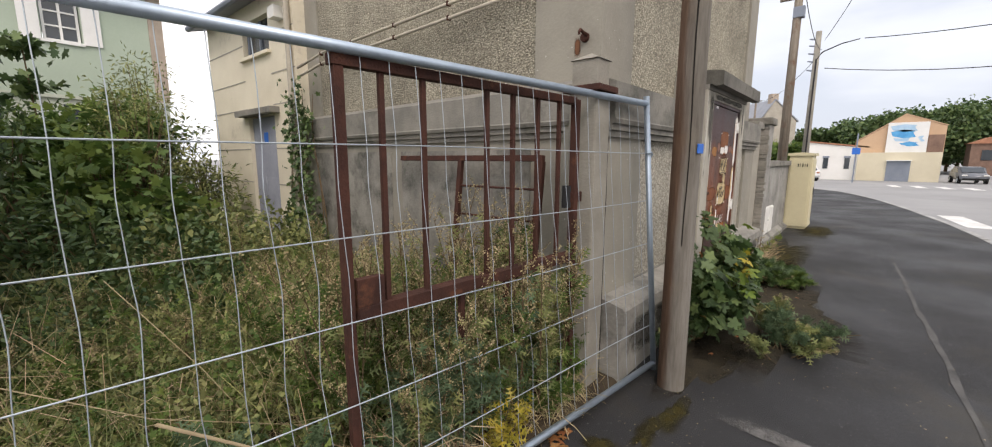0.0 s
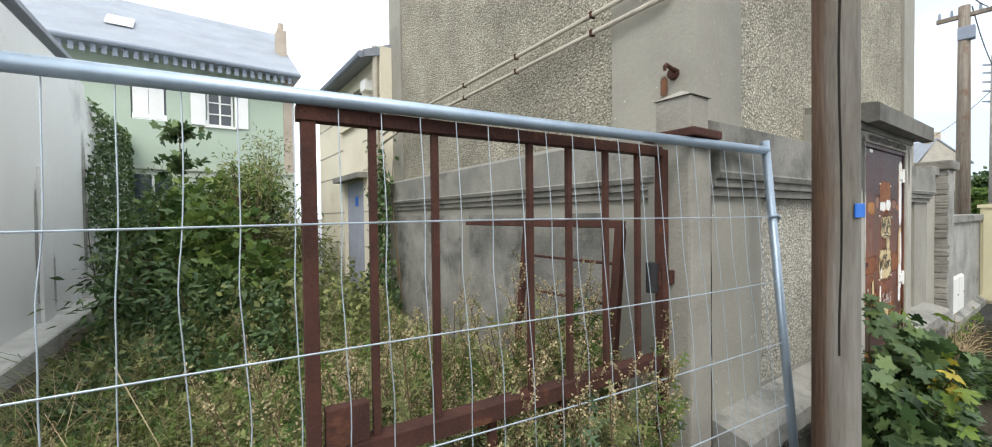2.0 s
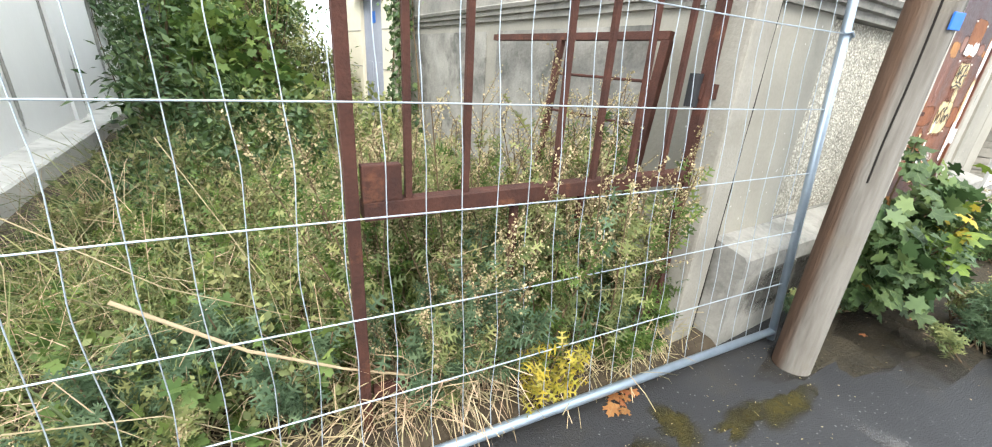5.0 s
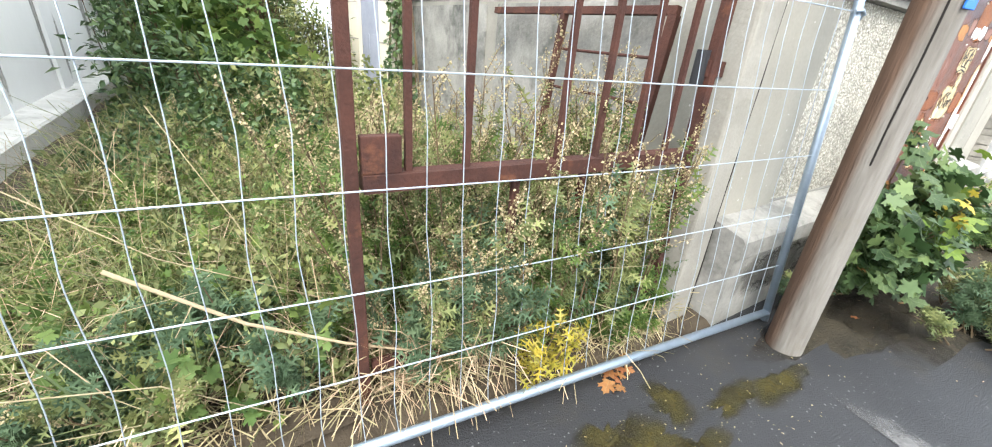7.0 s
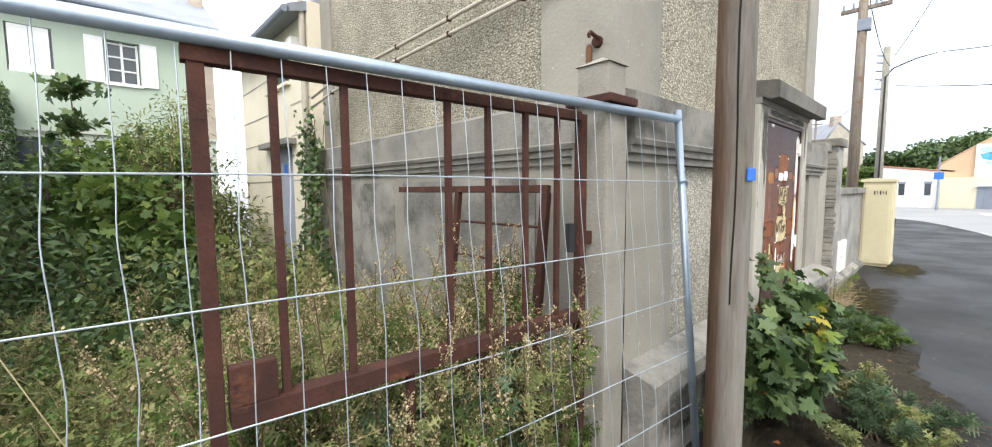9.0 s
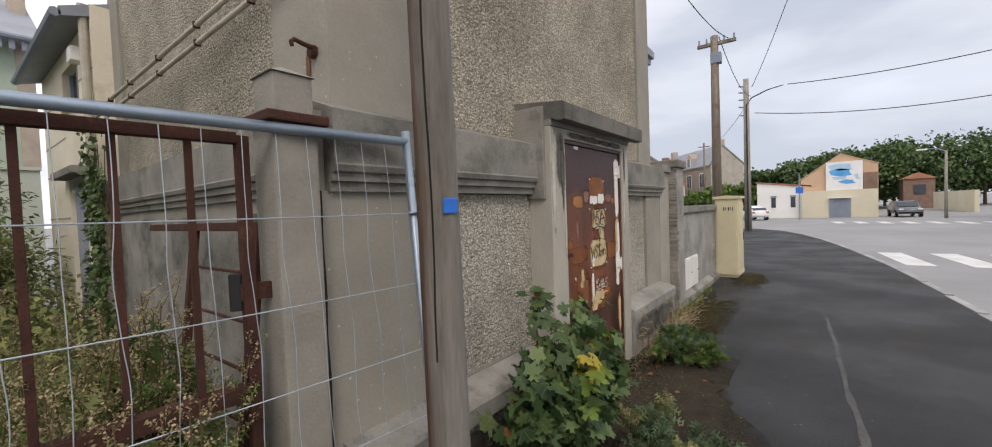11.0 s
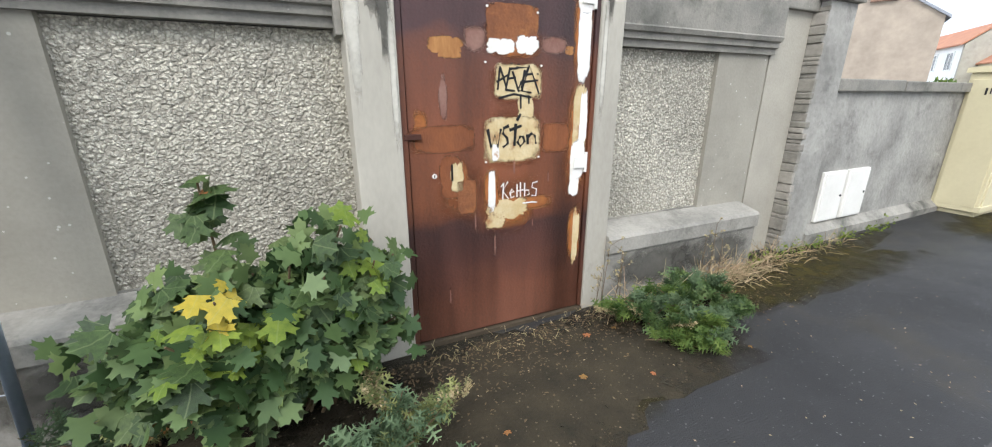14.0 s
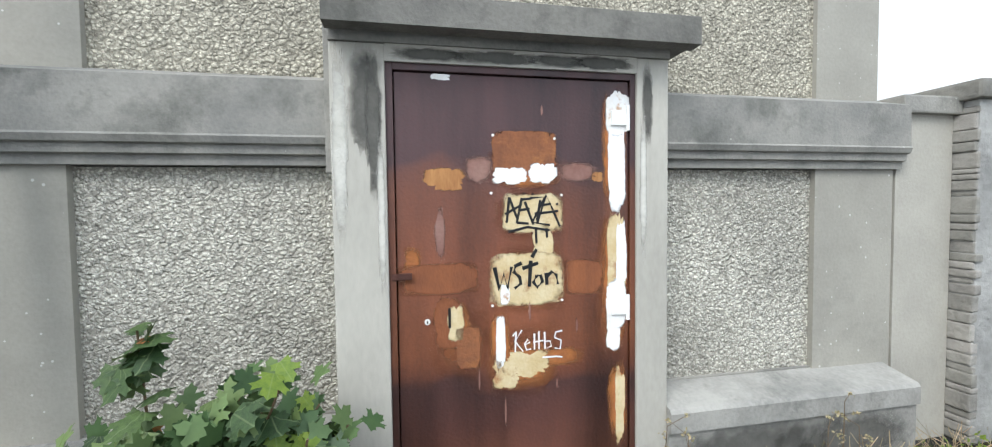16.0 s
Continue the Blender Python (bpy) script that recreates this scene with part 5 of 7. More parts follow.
# ---- pale green house across the plot ----
gh = thing("green_house", "pale green rendered house with white shutters and slate roof", "house")
GY = 15.0
for x0, x1, z0, z1 in ((-7, 1.08, 3.0, 6.0), (1.08, 1.82, 3.0, 4.28), (1.08, 1.82, 5.36, 6.0), (1.82, 2.72, 3.0, 6.0), (2.72, 3.4, 3.0, 4.28), (2.72, 3.4, 5.36, 6.0), (3.4, 5.0, 3.0, 6.0)):
    part("wall", box(x0, x1, GY, GY + 0.35, z0, z1), M_GREEN, gh)
part("lower_wall", box(-7, 5.0, GY + 0.01, GY + 0.35, -0.2, 2.95), M_GREYBAND, gh, "grey-green lower storey")
part("string_course", box(-7, 5.02, GY - 0.05, GY + 0.3, 2.94, 3.02), M_GREYBAND, gh)
part("corner_strip", box(4.72, 5.03, GY - 0.02, GY + 0.3, 3.02, 6.0), M_HOUSESTONE, gh)
part("wall", box(4.7, 5.0, GY + 0.35, GY + 7, -0.2, 6.0), M_GREYBAND, gh)
for x0, x1 in ((1.12, 1.45), (1.45, 1.78)):
    part("shutter", box(x0, x1 - 0.01, GY + 0.0, GY + 0.06, 4.3, 5.34, 0.006), M_WHITE, gh, "closed white shutter")
gw_ = part("window", box(2.74, 3.38, GY + 0.14, GY + 0.17, 4.3, 5.34), M_DARKGLASS, gh, "white-framed window")
for x in (2.74, 3.03, 3.33):
    part("frame", box(x, x + 0.05, GY + 0.09, GY + 0.145, 4.3, 5.34), M_WHITE, gw_)
for z in (4.3, 4.62, 4.95, 5.28):
    part("frame", box(2.78, 3.34, GY + 0.1, GY + 0.14, z, z + 0.035), M_WHITE, gw_)
part("sill", box(2.68, 3.44, GY - 0.06, GY + 0.1, 4.22, 4.29), M_WHITE, gw_)
for x0, x1 in ((2.36, 2.7), (3.42, 3.76)):
    part("shutter", box(x0, x1, GY - 0.05, GY - 0.004, 4.26, 5.38, 0.006), M_WHITE, gh, "open white shutter")
for x0 in (1.1, 2.9):
    lwn = part("window", box(x0, x0 + 0.8, GY - 0.004, GY + 0.05, 1.5, 2.8), M_DARKGLASS, gh, "ground-floor window")
    part("frame", box(x0 + 0.37, x0 + 0.43, GY - 0.03, GY - 0.004, 1.5, 2.8), M_WHITE, lwn)
part("roof", prism([(GY - 0.45, 5.95), (GY - 0.45, 6.08), (GY + 4.2, 9.0), (GY + 8.0, 6.0)], -7.2, 5.15), M_SLATE, gh, "grey slate roof")
part("gutter", tube([(-7.2, GY - 0.5, 6.0), (5.15, GY - 0.5, 6.0)], 0.07, sides=8), M_GREYDOOR, gh)
bm = bmesh.new()
for i in range(60):
    x = -7 + i * 0.2
    box(x, x + 0.1, GY - 0.44, GY - 0.38, 5.72, 5.94, bm=bm)
tagged(part("eave_trim", bm, M_GREYDOOR, gh, "dark scalloped eave trim"), kind="stuff")
chm = part("chimney", box(4.78, 5.08, GY + 1.2, GY + 1.7, 6.2, 8.0, 0.02), M_HOUSESTONE, gh)
part("pot", tube([(4.93, GY + 1.45, 8.0), (4.93, GY + 1.45, 8.3)], 0.1, 0.09, 10), M_HOUSESTONE, chm)
part("skylight", prism([(GY + 0.9, 6.98), (GY + 0.9, 7.03), (GY + 1.6, 7.48), (GY + 1.6, 7.43)], 0.5, 1.1), M_WHITE, gh)

# ---- neighbours along the street ----
wb = thing("white_neighbour_house", "white rendered house wall rising behind the garden wall", "house")
part("wall", box(9.9, 13.0, 2.75, 9.0, -0.2, 4.9), M_WHITEWALL, wb)
part("roof", prism([(2.45, 4.85), (2.45, 5.0), (5.8, 7.2), (9.3, 5.0), (9.3, 4.85)], 9.7, 13.25), M_SLATE, wb)
part("eave_board", box(9.7, 13.22, 2.52, 2.75, 4.72, 4.85), M_GREYDOOR, wb)
bh = thing("brick_chimney_house", "grey-brown house gable with a tall brick chimney", "house", at=(24.0, 5.37, 0), rz=24)
part("wall", prism([(0, -0.2), (0, 3.65), (1.9, 4.95), (3.9, 3.65), (3.9, -0.2)], 0, 6.0), M_HOUSESTONE, bh)
part("roof", prism([(-0.12, 3.56), (-0.12, 3.64), (1.9, 5.04), (4.05, 3.66), (4.05, 3.56), (1.9, 4.95)], -0.08, 6.1), M_SLATE, bh)
ch = part("chimney", box(-0.1, 0.55, 1.15, 1.85, 4.2, 5.35, 0.02), M_BRICK, bh, "tall brick chimney")
part("cap", box(-0.15, 0.6, 1.1, 1.9, 5.35, 5.45, 0.02), M_HOUSESTONE, ch)
part("pot", tube([(0.2, 1.5, 5.45), (0.2, 1.5, 5.68)], 0.13, 0.1, 10), M_BRICK, ch)


def far_house(name, x, y, rz, length, width, ridge_at, eave, ridge, wall_mat, gable_mat, roof_mat, rows, label):
    """A far house whose long front runs away from its near corner and whose gable faces the street corner."""
    h = thing(name, label, "house", at=(x, y, 0), rz=rz)
    part("front_wall", box(0.3, length, -0.3, 0, -0.2, eave), wall_mat, h)
    part("gable_wall", prism([(-width, -0.2), (-width, eave), (-ridge_at, ridge), (0, eave), (0, -0.2)], 0, 0.3), gable_mat, h)
    part("back_wall", box(0.3, length, -width, -width + 0.3, -0.2, eave), wall_mat, h)
    part("roof", prism([(0.3, eave - 0.1), (0.3, eave + 0.04), (-ridge_at, ridge + 0.16), (-width - 0.2, eave + 0.04), (-width - 0.2, eave - 0.1), (-ridge_at, ridge + 0.01)], -0.1, length + 0.1), roof_mat, h)
    for z, ht, wd, us in rows:
        for u in us:
            w = part("window", box(u, u + wd, 0.002, 0.03, z, z + ht), M_DARKGLASS, h)
            part("frame", box(u - 0.12, u, 0.002, 0.06, z - 0.1, z + ht + 0.12), M_WHITE, w)
            part("frame", box(u + wd, u + wd + 0.12, 0.002, 0.06, z - 0.1, z + ht + 0.12), M_WHITE, w)
            part("frame", box(u, u + wd, 0.002, 0.055, z + ht, z + ht + 0.12), M_WHITE, w)
            part("glazing_bar", box(u + wd / 2 - 0.04, u + wd / 2 + 0.04, 0.03, 0.05, z, z + ht), M_WHITE, w)
    return h


oh = far_house("orange_roofed_house", 60, 15.6, 36, 15, 3.9, 1.9, 5.6, 7.2, M_WHITE, M_GWALL, M_TILE, [(3.6, 1.4, 1.2, (1.6, 5.0, 8.5, 12.0)), (0.8, 1.5, 1.2, (1.6, 5.0, 8.5))], "white far house with an orange tiled roof and grey gable")
part("chimney", box(0.4, 1.2, -2.6, -1.9, 6.2, 7.7, 0.02), M_BRICK, oh)
lt = part("side_wing", box(-2.2, 0.0, -3.4, -1.2, -0.2, 3.9), M_CREAMFAR, oh, "cream side wing")
part("wing_roof", prism([(-3.6, 3.85), (-3.6, 3.95), (-2.3, 5.0), (-1.0, 3.95), (-1.0, 3.85)], -2.4, -0.02), M_TILE, lt)
sh = far_house("stone_house", 62, 8.8, 38, 15, 4.2, 1.5, 6.25, 8.7, M_HOUSESTONE, M_GWALL, M_SLATE, [(3.6, 1.7, 1.1, (1.6, 5.0, 8.4, 11.6)), (0.8, 1.9, 1.1, (1.6, 5.0, 8.4, 11.6))], "beige stone house with grey gable, slate roof and dormer")
for u in (4.6, 10.8):
    dm = part("dormer", prism([(u, 6.2), (u, 7.6), (u + 0.8, 8.3), (u + 1.6, 7.6), (u + 1.6, 6.2)], -1.3, 0.08, "y"), M_HOUSESTONE, sh, "gabled dormer")
    part("window", box(u + 0.4, u + 1.2, 0.085, 0.12, 6.5, 7.6), M_DARKGLASS, dm)
    part("frame", box(u + 0.25, u + 0.4, 0.085, 0.15, 6.4, 7.75), M_WHITE, dm)
    part("frame", box(u + 1.2, u + 1.35, 0.085, 0.15, 6.4, 7.75), M_WHITE, dm)
part("string_course", box(0.02, 14, 0.002, 0.08, 3.0, 3.2), M_GWALL, sh)
part("eave_course", box(0.02, 14, 0.002, 0.12, 5.95, 6.15), M_GWALL, sh)
for u, z in ((0.2, 9.5), (12.8, 9.6)):
    part("chimney", box(u, u + 0.8, -1.95, -1.15, 8.0, z, 0.02), M_HOUSESTONE, sh)

# garage with the hoarding
gg = thing("garage_building", "low cream garage with orange gable and grey door", "building")
GX = 50.0
part("lower_wall", box(GX, GX + 10, -5.5, -0.4, -0.25, 2.2), M_CREAMFAR, gg, "cream lower wall")
part("upper_wall", prism([(-5.55, 2.2), (-5.55, 4.3), (-3.1, 5.3), (-0.3, 3.2), (-0.3, 2.2)], GX + 0.4, GX + 10), M_ORANGE, gg, "orange rendered gable")
part("roof", prism([(-5.6, 4.3), (-5.6, 4.36), (-3.1, 5.38), (-0.2, 3.25), (-0.2, 3.18), (-3.1, 5.31)], GX + 0.35, GX + 10.2), M_ORANGE, gg)
part("brick_pier", box(GX + 0.3, GX + 0.42, -5.5, -4.6, 2.2, 3.6), M_BRICK, gg)
gd = part("garage_door", box(GX - 0.06, GX + 0.02, -3.75, -2.3, -0.2, 1.5), M_GREYDOOR, gg, "grey metal garage door")
for y in (-3.4, -3.05, -2.7):
    part("rib", box(GX - 0.08, GX - 0.06, y, y + 0.04, -0.15, 1.45), M_GREYDOOR, gd)
part("canopy", box(GX - 0.3, GX + 0.02, -3.8, -2.25, 1.5, 1.56), M_WHITE, gg)
ww = thing("white_low_building", "low white building with small windows", "building")
part("wall", prism([(-1.0, -0.25), (-1.0, 2.6), (3.1, 3.15), (3.1, -0.25)], GX + 0.5, GX + 9), M_WHITEWALL, ww)
part("roof_edge", prism([(-1.1, 2.62), (-1.1, 2.74), (3.2, 3.3), (3.2, 3.18)], GX + 0.4, GX + 9.1), M_TILE, ww)
for y in (0.1, 1.6):
    wn_ = part("window", box(GX + 0.46, GX + 0.56, y, y + 0.36, 0.8, 1.75), M_DARKGLASS, ww)
    part("frame", box(GX + 0.43, GX + 0.459, y - 0.06, y + 0.42, 1.75, 1.92), M_GREYDOOR, wn_)
bb = thing("advertising_hoarding", "pale hoarding with a blue picture on the gable", "billboard")
part("panel", box(GX + 0.2, GX + 0.36, -4.55, -2.1, 2.2, 4.65, 0.02), M_WHITE, bb)
SIGNBLUE = material("printed_blue", (0.12, 0.42, 0.72), (0.06, 0.3, 0.6), 0.5, big=2, fine=10, bump=0.0)
PALEBLUE = material("printed_pale_blue", (0.45, 0.62, 0.76), (0.3, 0.5, 0.68), 0.5, big=3, fine=10, bump=0.0)
for y0, y1, z0, z1, mt, sk in ((-3.9, -2.25, 3.95, 4.4, PALEBLUE, 0.25), (-3.85, -2.3, 3.45, 3.95, SIGNBLUE, 0.3), (-3.6, -2.5, 3.05, 3.42, PALEBLUE, -0.2), (-4.1, -2.9, 2.75, 3.0, SIGNBLUE, 0.2), (-4.4, -3.95, 3.1, 3.5, PALEBLUE, 0.1)):
    bm = bmesh.new()
    bm.faces.new([bm.verts.new((GX + 0.195, a_, c_)) for a_, c_ in ((y0, z0), (y0 + 0.2, (z0 + z1) / 2 + sk * 0.3), (y0 + 0.1, z1), ((y0 + y1) / 2, z1 + sk * 0.4), (y1, z1 - 0.05), (y1 - 0.15, z0 + 0.08), ((y0 + y1) / 2, z0 - sk * 0.3))])
    part("print", bm, mt, bb, "blue printed shape")
bs = thing("street_sign", "small blue sign on a grey post", "street sign")
part("post", tube([(45.0, -0.2, -0.2), (45.0, -0.2, 3.6)], 0.05, sides=8), M_GREYDOOR, bs)
part("plate", box(44.92, 44.95, -0.45, 0.05, 2.0, 2.5), M_BLUE, bs)
rh = thing("far_brick_house", "small far brick house among trees", "house")
part("wall", box(76, 79, -13.6, -10.8, -0.2, 3.6), M_BRICK, rh)
part("roof", prism([(-13.8, 3.55), (-12.2, 4.3), (-10.6, 3.55)], 75.8, 79.2), M_TILE, rh)
part("window", box(75.95, 76.01, -12.8, -11.7, 1.6, 2.8), M_DARKGLASS, rh)
# pale walls and houses on the far side of the street
tagged(part("wall_far", box(58, 72, -13.0, -12.7, -0.2, 1.8), M_CREAMFAR), "pale far garden wall", "wall", kind=STRUCT)
ow = thing("opposite_house", "pale rendered house on the far side of the street", "house")
part("wall", box(30, 46, -22, -13.5, -0.2, 5.5), M_WHITEWALL, ow)
part("roof", prism([(-22.4, 5.4), (-17.7, 8.4), (-13.1, 5.4)], 29.6, 46.4), M_SLATE, ow)
for x in (31.5, 35, 38.5, 42):
    for z in (0.9, 3.4):
        w = part("window", box(x, x + 1.0, -13.52, -13.46, z, z + 1.4), M_DARKGLASS, ow)
        part("frame", box(x - 0.08, x + 1.08, -13.46, -13.42, z + 1.38, z + 1.5), M_WHITE, w)
oz = thing("opposite_terrace", "long pale terrace facing the pavement", "house")
part("wall", box(-14, 24, -22, -13.0, -0.2, 6.2), M_WHITEWALL, oz)
part("roof", prism([(-22.4, 6.1), (-17.5, 9.2), (-12.6, 6.1)], -14.4, 24.4), M_SLATE, oz)
for i in range(9):
    for z in (0.9, 3.6):
        part("window", box(-12 + i * 4, -10.9 + i * 4, -13.02, -12.96, z, z + 1.5), M_DARKGLASS, oz)


# ---- poles and cables ----
def utility_pole(x, y, top, r, name, label, mat):
    p = thing(name, label, "utility pole", at=(x, y, -0.2))
    part("shaft", tube([(0, 0, 0), (0.02, 0, (top + 0.2) / 2), (0.0, 0, top + 0.2)], r, r * 0.72, 14), mat, p, "", True)
    return p


p2 = utility_pole(17.0, 1.76, 6.35, 0.14, "wooden_utility_pole", "grey wooden utility pole with a cross-arm", M_TIMBER)
part("cross_arm", box(-0.05, 0.05, -0.55, 0.45, 6.28, 6.37, 0.005), M_TIMBER, p2)
for y in (-0.5, -0.25, 0.2, 0.4):
    part("insulator", tube([(0, y, 6.37), (0, y, 6.52)], 0.03, 0.02, 8), M_GREYDOOR, p2)
part("transformer_box", box(-0.12, 0.12, -0.18, 0.1, 5.75, 6.05, 0.02), M_GREYDOOR, p2)
p3 = utility_pole(27.0, 1.85, 7.45, 0.16, "concrete_utility_pole", "slim grey concrete pole carrying cables", M_PILLAR)
for z in (5.9, 6.3, 6.65, 7.0, 7.3):
    part("insulator", tube([(-0.02, 0.1, z), (-0.02, 0.32, z + 0.05)], 0.04, 0.03, 8), M_GREYDOOR, p3)
part("conduit", tube([(-0.16, -0.02, 0.2), (-0.15, -0.02, 6.4)], 0.03, sides=8), M_CABLE, p3)
part("bracket", tube([(-0.1, 0, 6.35), (-0.1, -0.25, 6.7), (-0.1, -0.9, 6.95), (-0.1, -1.5, 7.05)], 0.035, 0.02, 8), M_CABLE, p3, "thick bunched cable")
p4 = utility_pole(58, 8.9, 8.6, 0.13, "wooden_utility_pole", "far wooden utility pole", M_TIMBER)
part("cross_arm", box(-0.05, 0.05, -0.6, 0.6, 8.3, 8.4), M_TIMBER, p4)
p5 = utility_pole(46, -8.6, 4.6, 0.1, "street_lamp", "slim far street lamp", M_PILLAR)
part("arm", tube([(0, 0, 4.75), (0, 0.5, 5.0), (0, 1.1, 5.0)], 0.04, 0.03, 8), M_GREYDOOR, p5)
part("lamp_head", box(-0.12, 0.12, 0.95, 1.5, 4.94, 5.04, 0.02), M_METER, p5)


def cable(a, b, sag, r=0.018):
    pts = [Vector(a).lerp(Vector(b), f) - Vector((0, 0, sag * 4 * f * (1 - f))) for f in np.linspace(0, 1, 24)]
    return tagged(part("overhead_cable", tube(pts, r, sides=5), M_CABLE), "thin black overhead cable", "cable", "overhead cables")


cable((26.9, 0.2, 6.85), (24, -16, 8.4), 0.9)
cable((26.9, 1.5, 5.75), (26, -16, 7.2), 1.3)
cable((26.9, 1.6, 7.0), (9.0, -2.2, 10.5), 0.6, 0.012)
cable((17.0, 1.64, 6.3), (27.0, 1.66, 6.6), 0.4, 0.012)
cable((27.0, 1.66, 6.5), (58, 8.9, 8.3), 0.8, 0.014)
cable((17.0, 1.4, 6.2), (9.1, 1.6, 5.5), 0.3, 0.01)


# ---- parked cars ----
def car(label, x, y, rz, paint):
    """A hatchback: shaped body, glass, four wheels, lamps."""
    c = thing("car", label, "car", "parked cars", at=(x, y, RZ), rz=rz)
    prof = [(-2.0, 0.3), (-2.05, 0.55), (-1.98, 0.78), (-1.15, 0.92), (-0.55, 1.38), (0.7, 1.46), (1.55, 1.2), (1.9, 0.95), (2.02, 0.7), (2.0, 0.32)]
    bm = prism([(a, z) for a, z in prof], -0.82, 0.82, "y")
    bmesh.ops.bevel(bm, geom=bm.edges[:], offset=0.06, segments=2, affect="EDGES")
    part("body", bm, paint, c, "", True)
    for s in (-1, 1):
        part("side_window", prism([(-0.95, 0.95), (-0.5, 1.33), (0.65, 1.39), (1.35, 1.15), (1.3, 0.97)], s * 0.8, s * 0.835, "y"), M_DARKGLASS, c)
    part("windscreen", prism([(-1.2, 0.95), (-1.23, 0.97), (-0.62, 1.4), (-0.55, 1.38)], -0.68, 0.68, "y"), M_DARKGLASS, c)
    part("rear_window", prism([(1.5, 1.245), (1.53, 1.25), (1.86, 1.03), (1.83, 1.0)], -0.62, 0.62, "y"), M_DARKGLASS, c)
    for wx in (-1.25, 1.28):
        for wy in (-0.8, 0.8):
            w = part("wheel", tube([(wx, wy - 0.1, 0.31), (wx, wy + 0.1, 0.31)], 0.31, sides=20), M_RUBBER, c)
            part("rim", tube([(wx, wy - 0.106, 0.31), (wx, wy + 0.106, 0.31)], 0.19, sides=14), M_GALV, w)
    for wy in (-0.62, 0.62):
        part("headlight", box(-2.06, -1.96, wy - 0.16, wy + 0.16, 0.66, 0.78, 0.02), M_METER, c)
        part("tail_light", box(1.93, 2.03, wy - 0.12, wy + 0.12, 0.72, 0.88, 0.02), M_TILE, c)
    part("bumper", box(-2.1, -1.98, -0.75, 0.75, 0.32, 0.48, 0.03), M_RUBBER, c)
    c.scale = (0.88, 0.88, 0.88)
    return c


car("white hatchback parked at the street corner", 47.0, 3.3, 207, M_CARWHITE)
car("grey hatchback parked beyond the crossing", 50.0, -7.05, 3, M_CARGREY)
car("dark car parked by the far hedge", 48.5, 6.9, 30, M_CARGREY)

# ---- plants ----
RNG = np.random.default_rng(11)
DIAMOND = np.array([(0, 0, 0), (0.45, 0.5, 0.08), (1, 0, -0.05), (0.45, -0.5, 0.08)])
_half = [(0.08, 0.02), (0.02, 0.16), (-0.06, 0.34), (0.08, 0.32), (0.16, 0.42), (0.22, 0.3), (0.3, 0.28), (0.42, 0.42), (0.46, 0.58), (0.54, 0.46), (0.66, 0.48), (0.6, 0.32), (0.58, 0.2), (0.7, 0.22), (0.8, 0.23), (0.84, 0.11), (1.0, 0.0)]
SYCAMORE = np.array([(u, v, 0.1 - 0.25 * abs(v) - 0.12 * u) for u, v in _half] + [(u, -v, 0.1 - 0.25 * abs(v) - 0.12 * u) for u, v in _half[-2:0:-1]])
_cut = [(0.0, 0.03), (0.2, 0.05), (0.28, 0.4), (0.33, 0.38), (0.34, 0.06), (0.5, 0.06), (0.62, 0.46), (0.67, 0.43), (0.63, 0.06), (0.78, 0.05), (0.9, 0.28), (0.94, 0.25), (0.87, 0.04), (1.0, 0.0)]
CUTLEAF = np.array([(u, v, 0.04 - 0.1 * abs(v)) for u, v in _cut] + [(u, -v, 0.04 - 0.1 * abs(v)) for u, v in _cut[-2:0:-1]])


def unit(a):
    return a / np.maximum(np.linalg.norm(a, axis=-1, keepdims=True), 1e-9)


def leaf_mesh(name, P, D, N, L, W, shape=DIAMOND):
    """Many leaves as one mesh: bases P, ways D, upper sides N, lengths L, widths W."""
    P, D, N = np.asarray(P, float), unit(np.asarray(D, float)), np.asarray(N, float)
    L, W = np.broadcast_to(L, len(P)), np.broadcast_to(W, len(P))
    S = unit(np.cross(D, N))
    N = np.cross(S, D)
    k = len(shape)
    V = (P[:, None, :] + D[:, None, :] * (shape[None, :, 0:1] * L[:, None, None]) + S[:, None, :] * (shape[None, :, 1:2] * W[:, None, None])
         + N[:, None, :] * (shape[None, :, 2:3] * L[:, None, None])).reshape(-1, 3)
    me = bpy.data.meshes.new(name)
    me.vertices.add(len(V))
    me.vertices.foreach_set("co", V.ravel())
    me.loops.add(len(V))
    me.loops.foreach_set("vertex_index", np.arange(len(V)))
    me.polygons.add(len(P))
    me.polygons.foreach_set("loop_start", np.arange(0, len(V), k))
    me.polygons.foreach_set("loop_total", np.full(len(P), k))
    me.update(calc_edges=True)
    me.validate()
    return me


def rand_dirs(n, up=0.0, spread=1.0):
    d = RNG.normal(size=(n, 3)) * spread
    d[:, 2] += up
    return unit(d)


def sprigs(base, height, lean, per, leaf_l, leaf_w, start=0.1, up=0.25):
    """Leaves spread along upright stems that start at base."""
    n = len(base)
    tip = np.column_stack([RNG.normal(0, lean, n), RNG.normal(0, lean, n), np.ones(n)]) * height[:, None]
    f = RNG.uniform(start, 1, (n, per))
    P = base[:, None, :] + tip[:, None, :] * f[..., None]
    P[..., :2] += RNG.normal(0, 0.012, (n, per, 2))
    P = P.reshape(-1, 3)
    m = len(P)
    D = rand_dirs(m, up)
    N = rand_dirs(m, 1.6)
    s = np.repeat(RNG.uniform(0.75, 1.3, n), per) * RNG.uniform(0.6, 1.25, m)
    return P, D, N, leaf_l * s, leaf_w * s


def stuff(name, me, mat, label, cat):
    return tagged(part(name, me, mat), label, cat, kind="stuff")


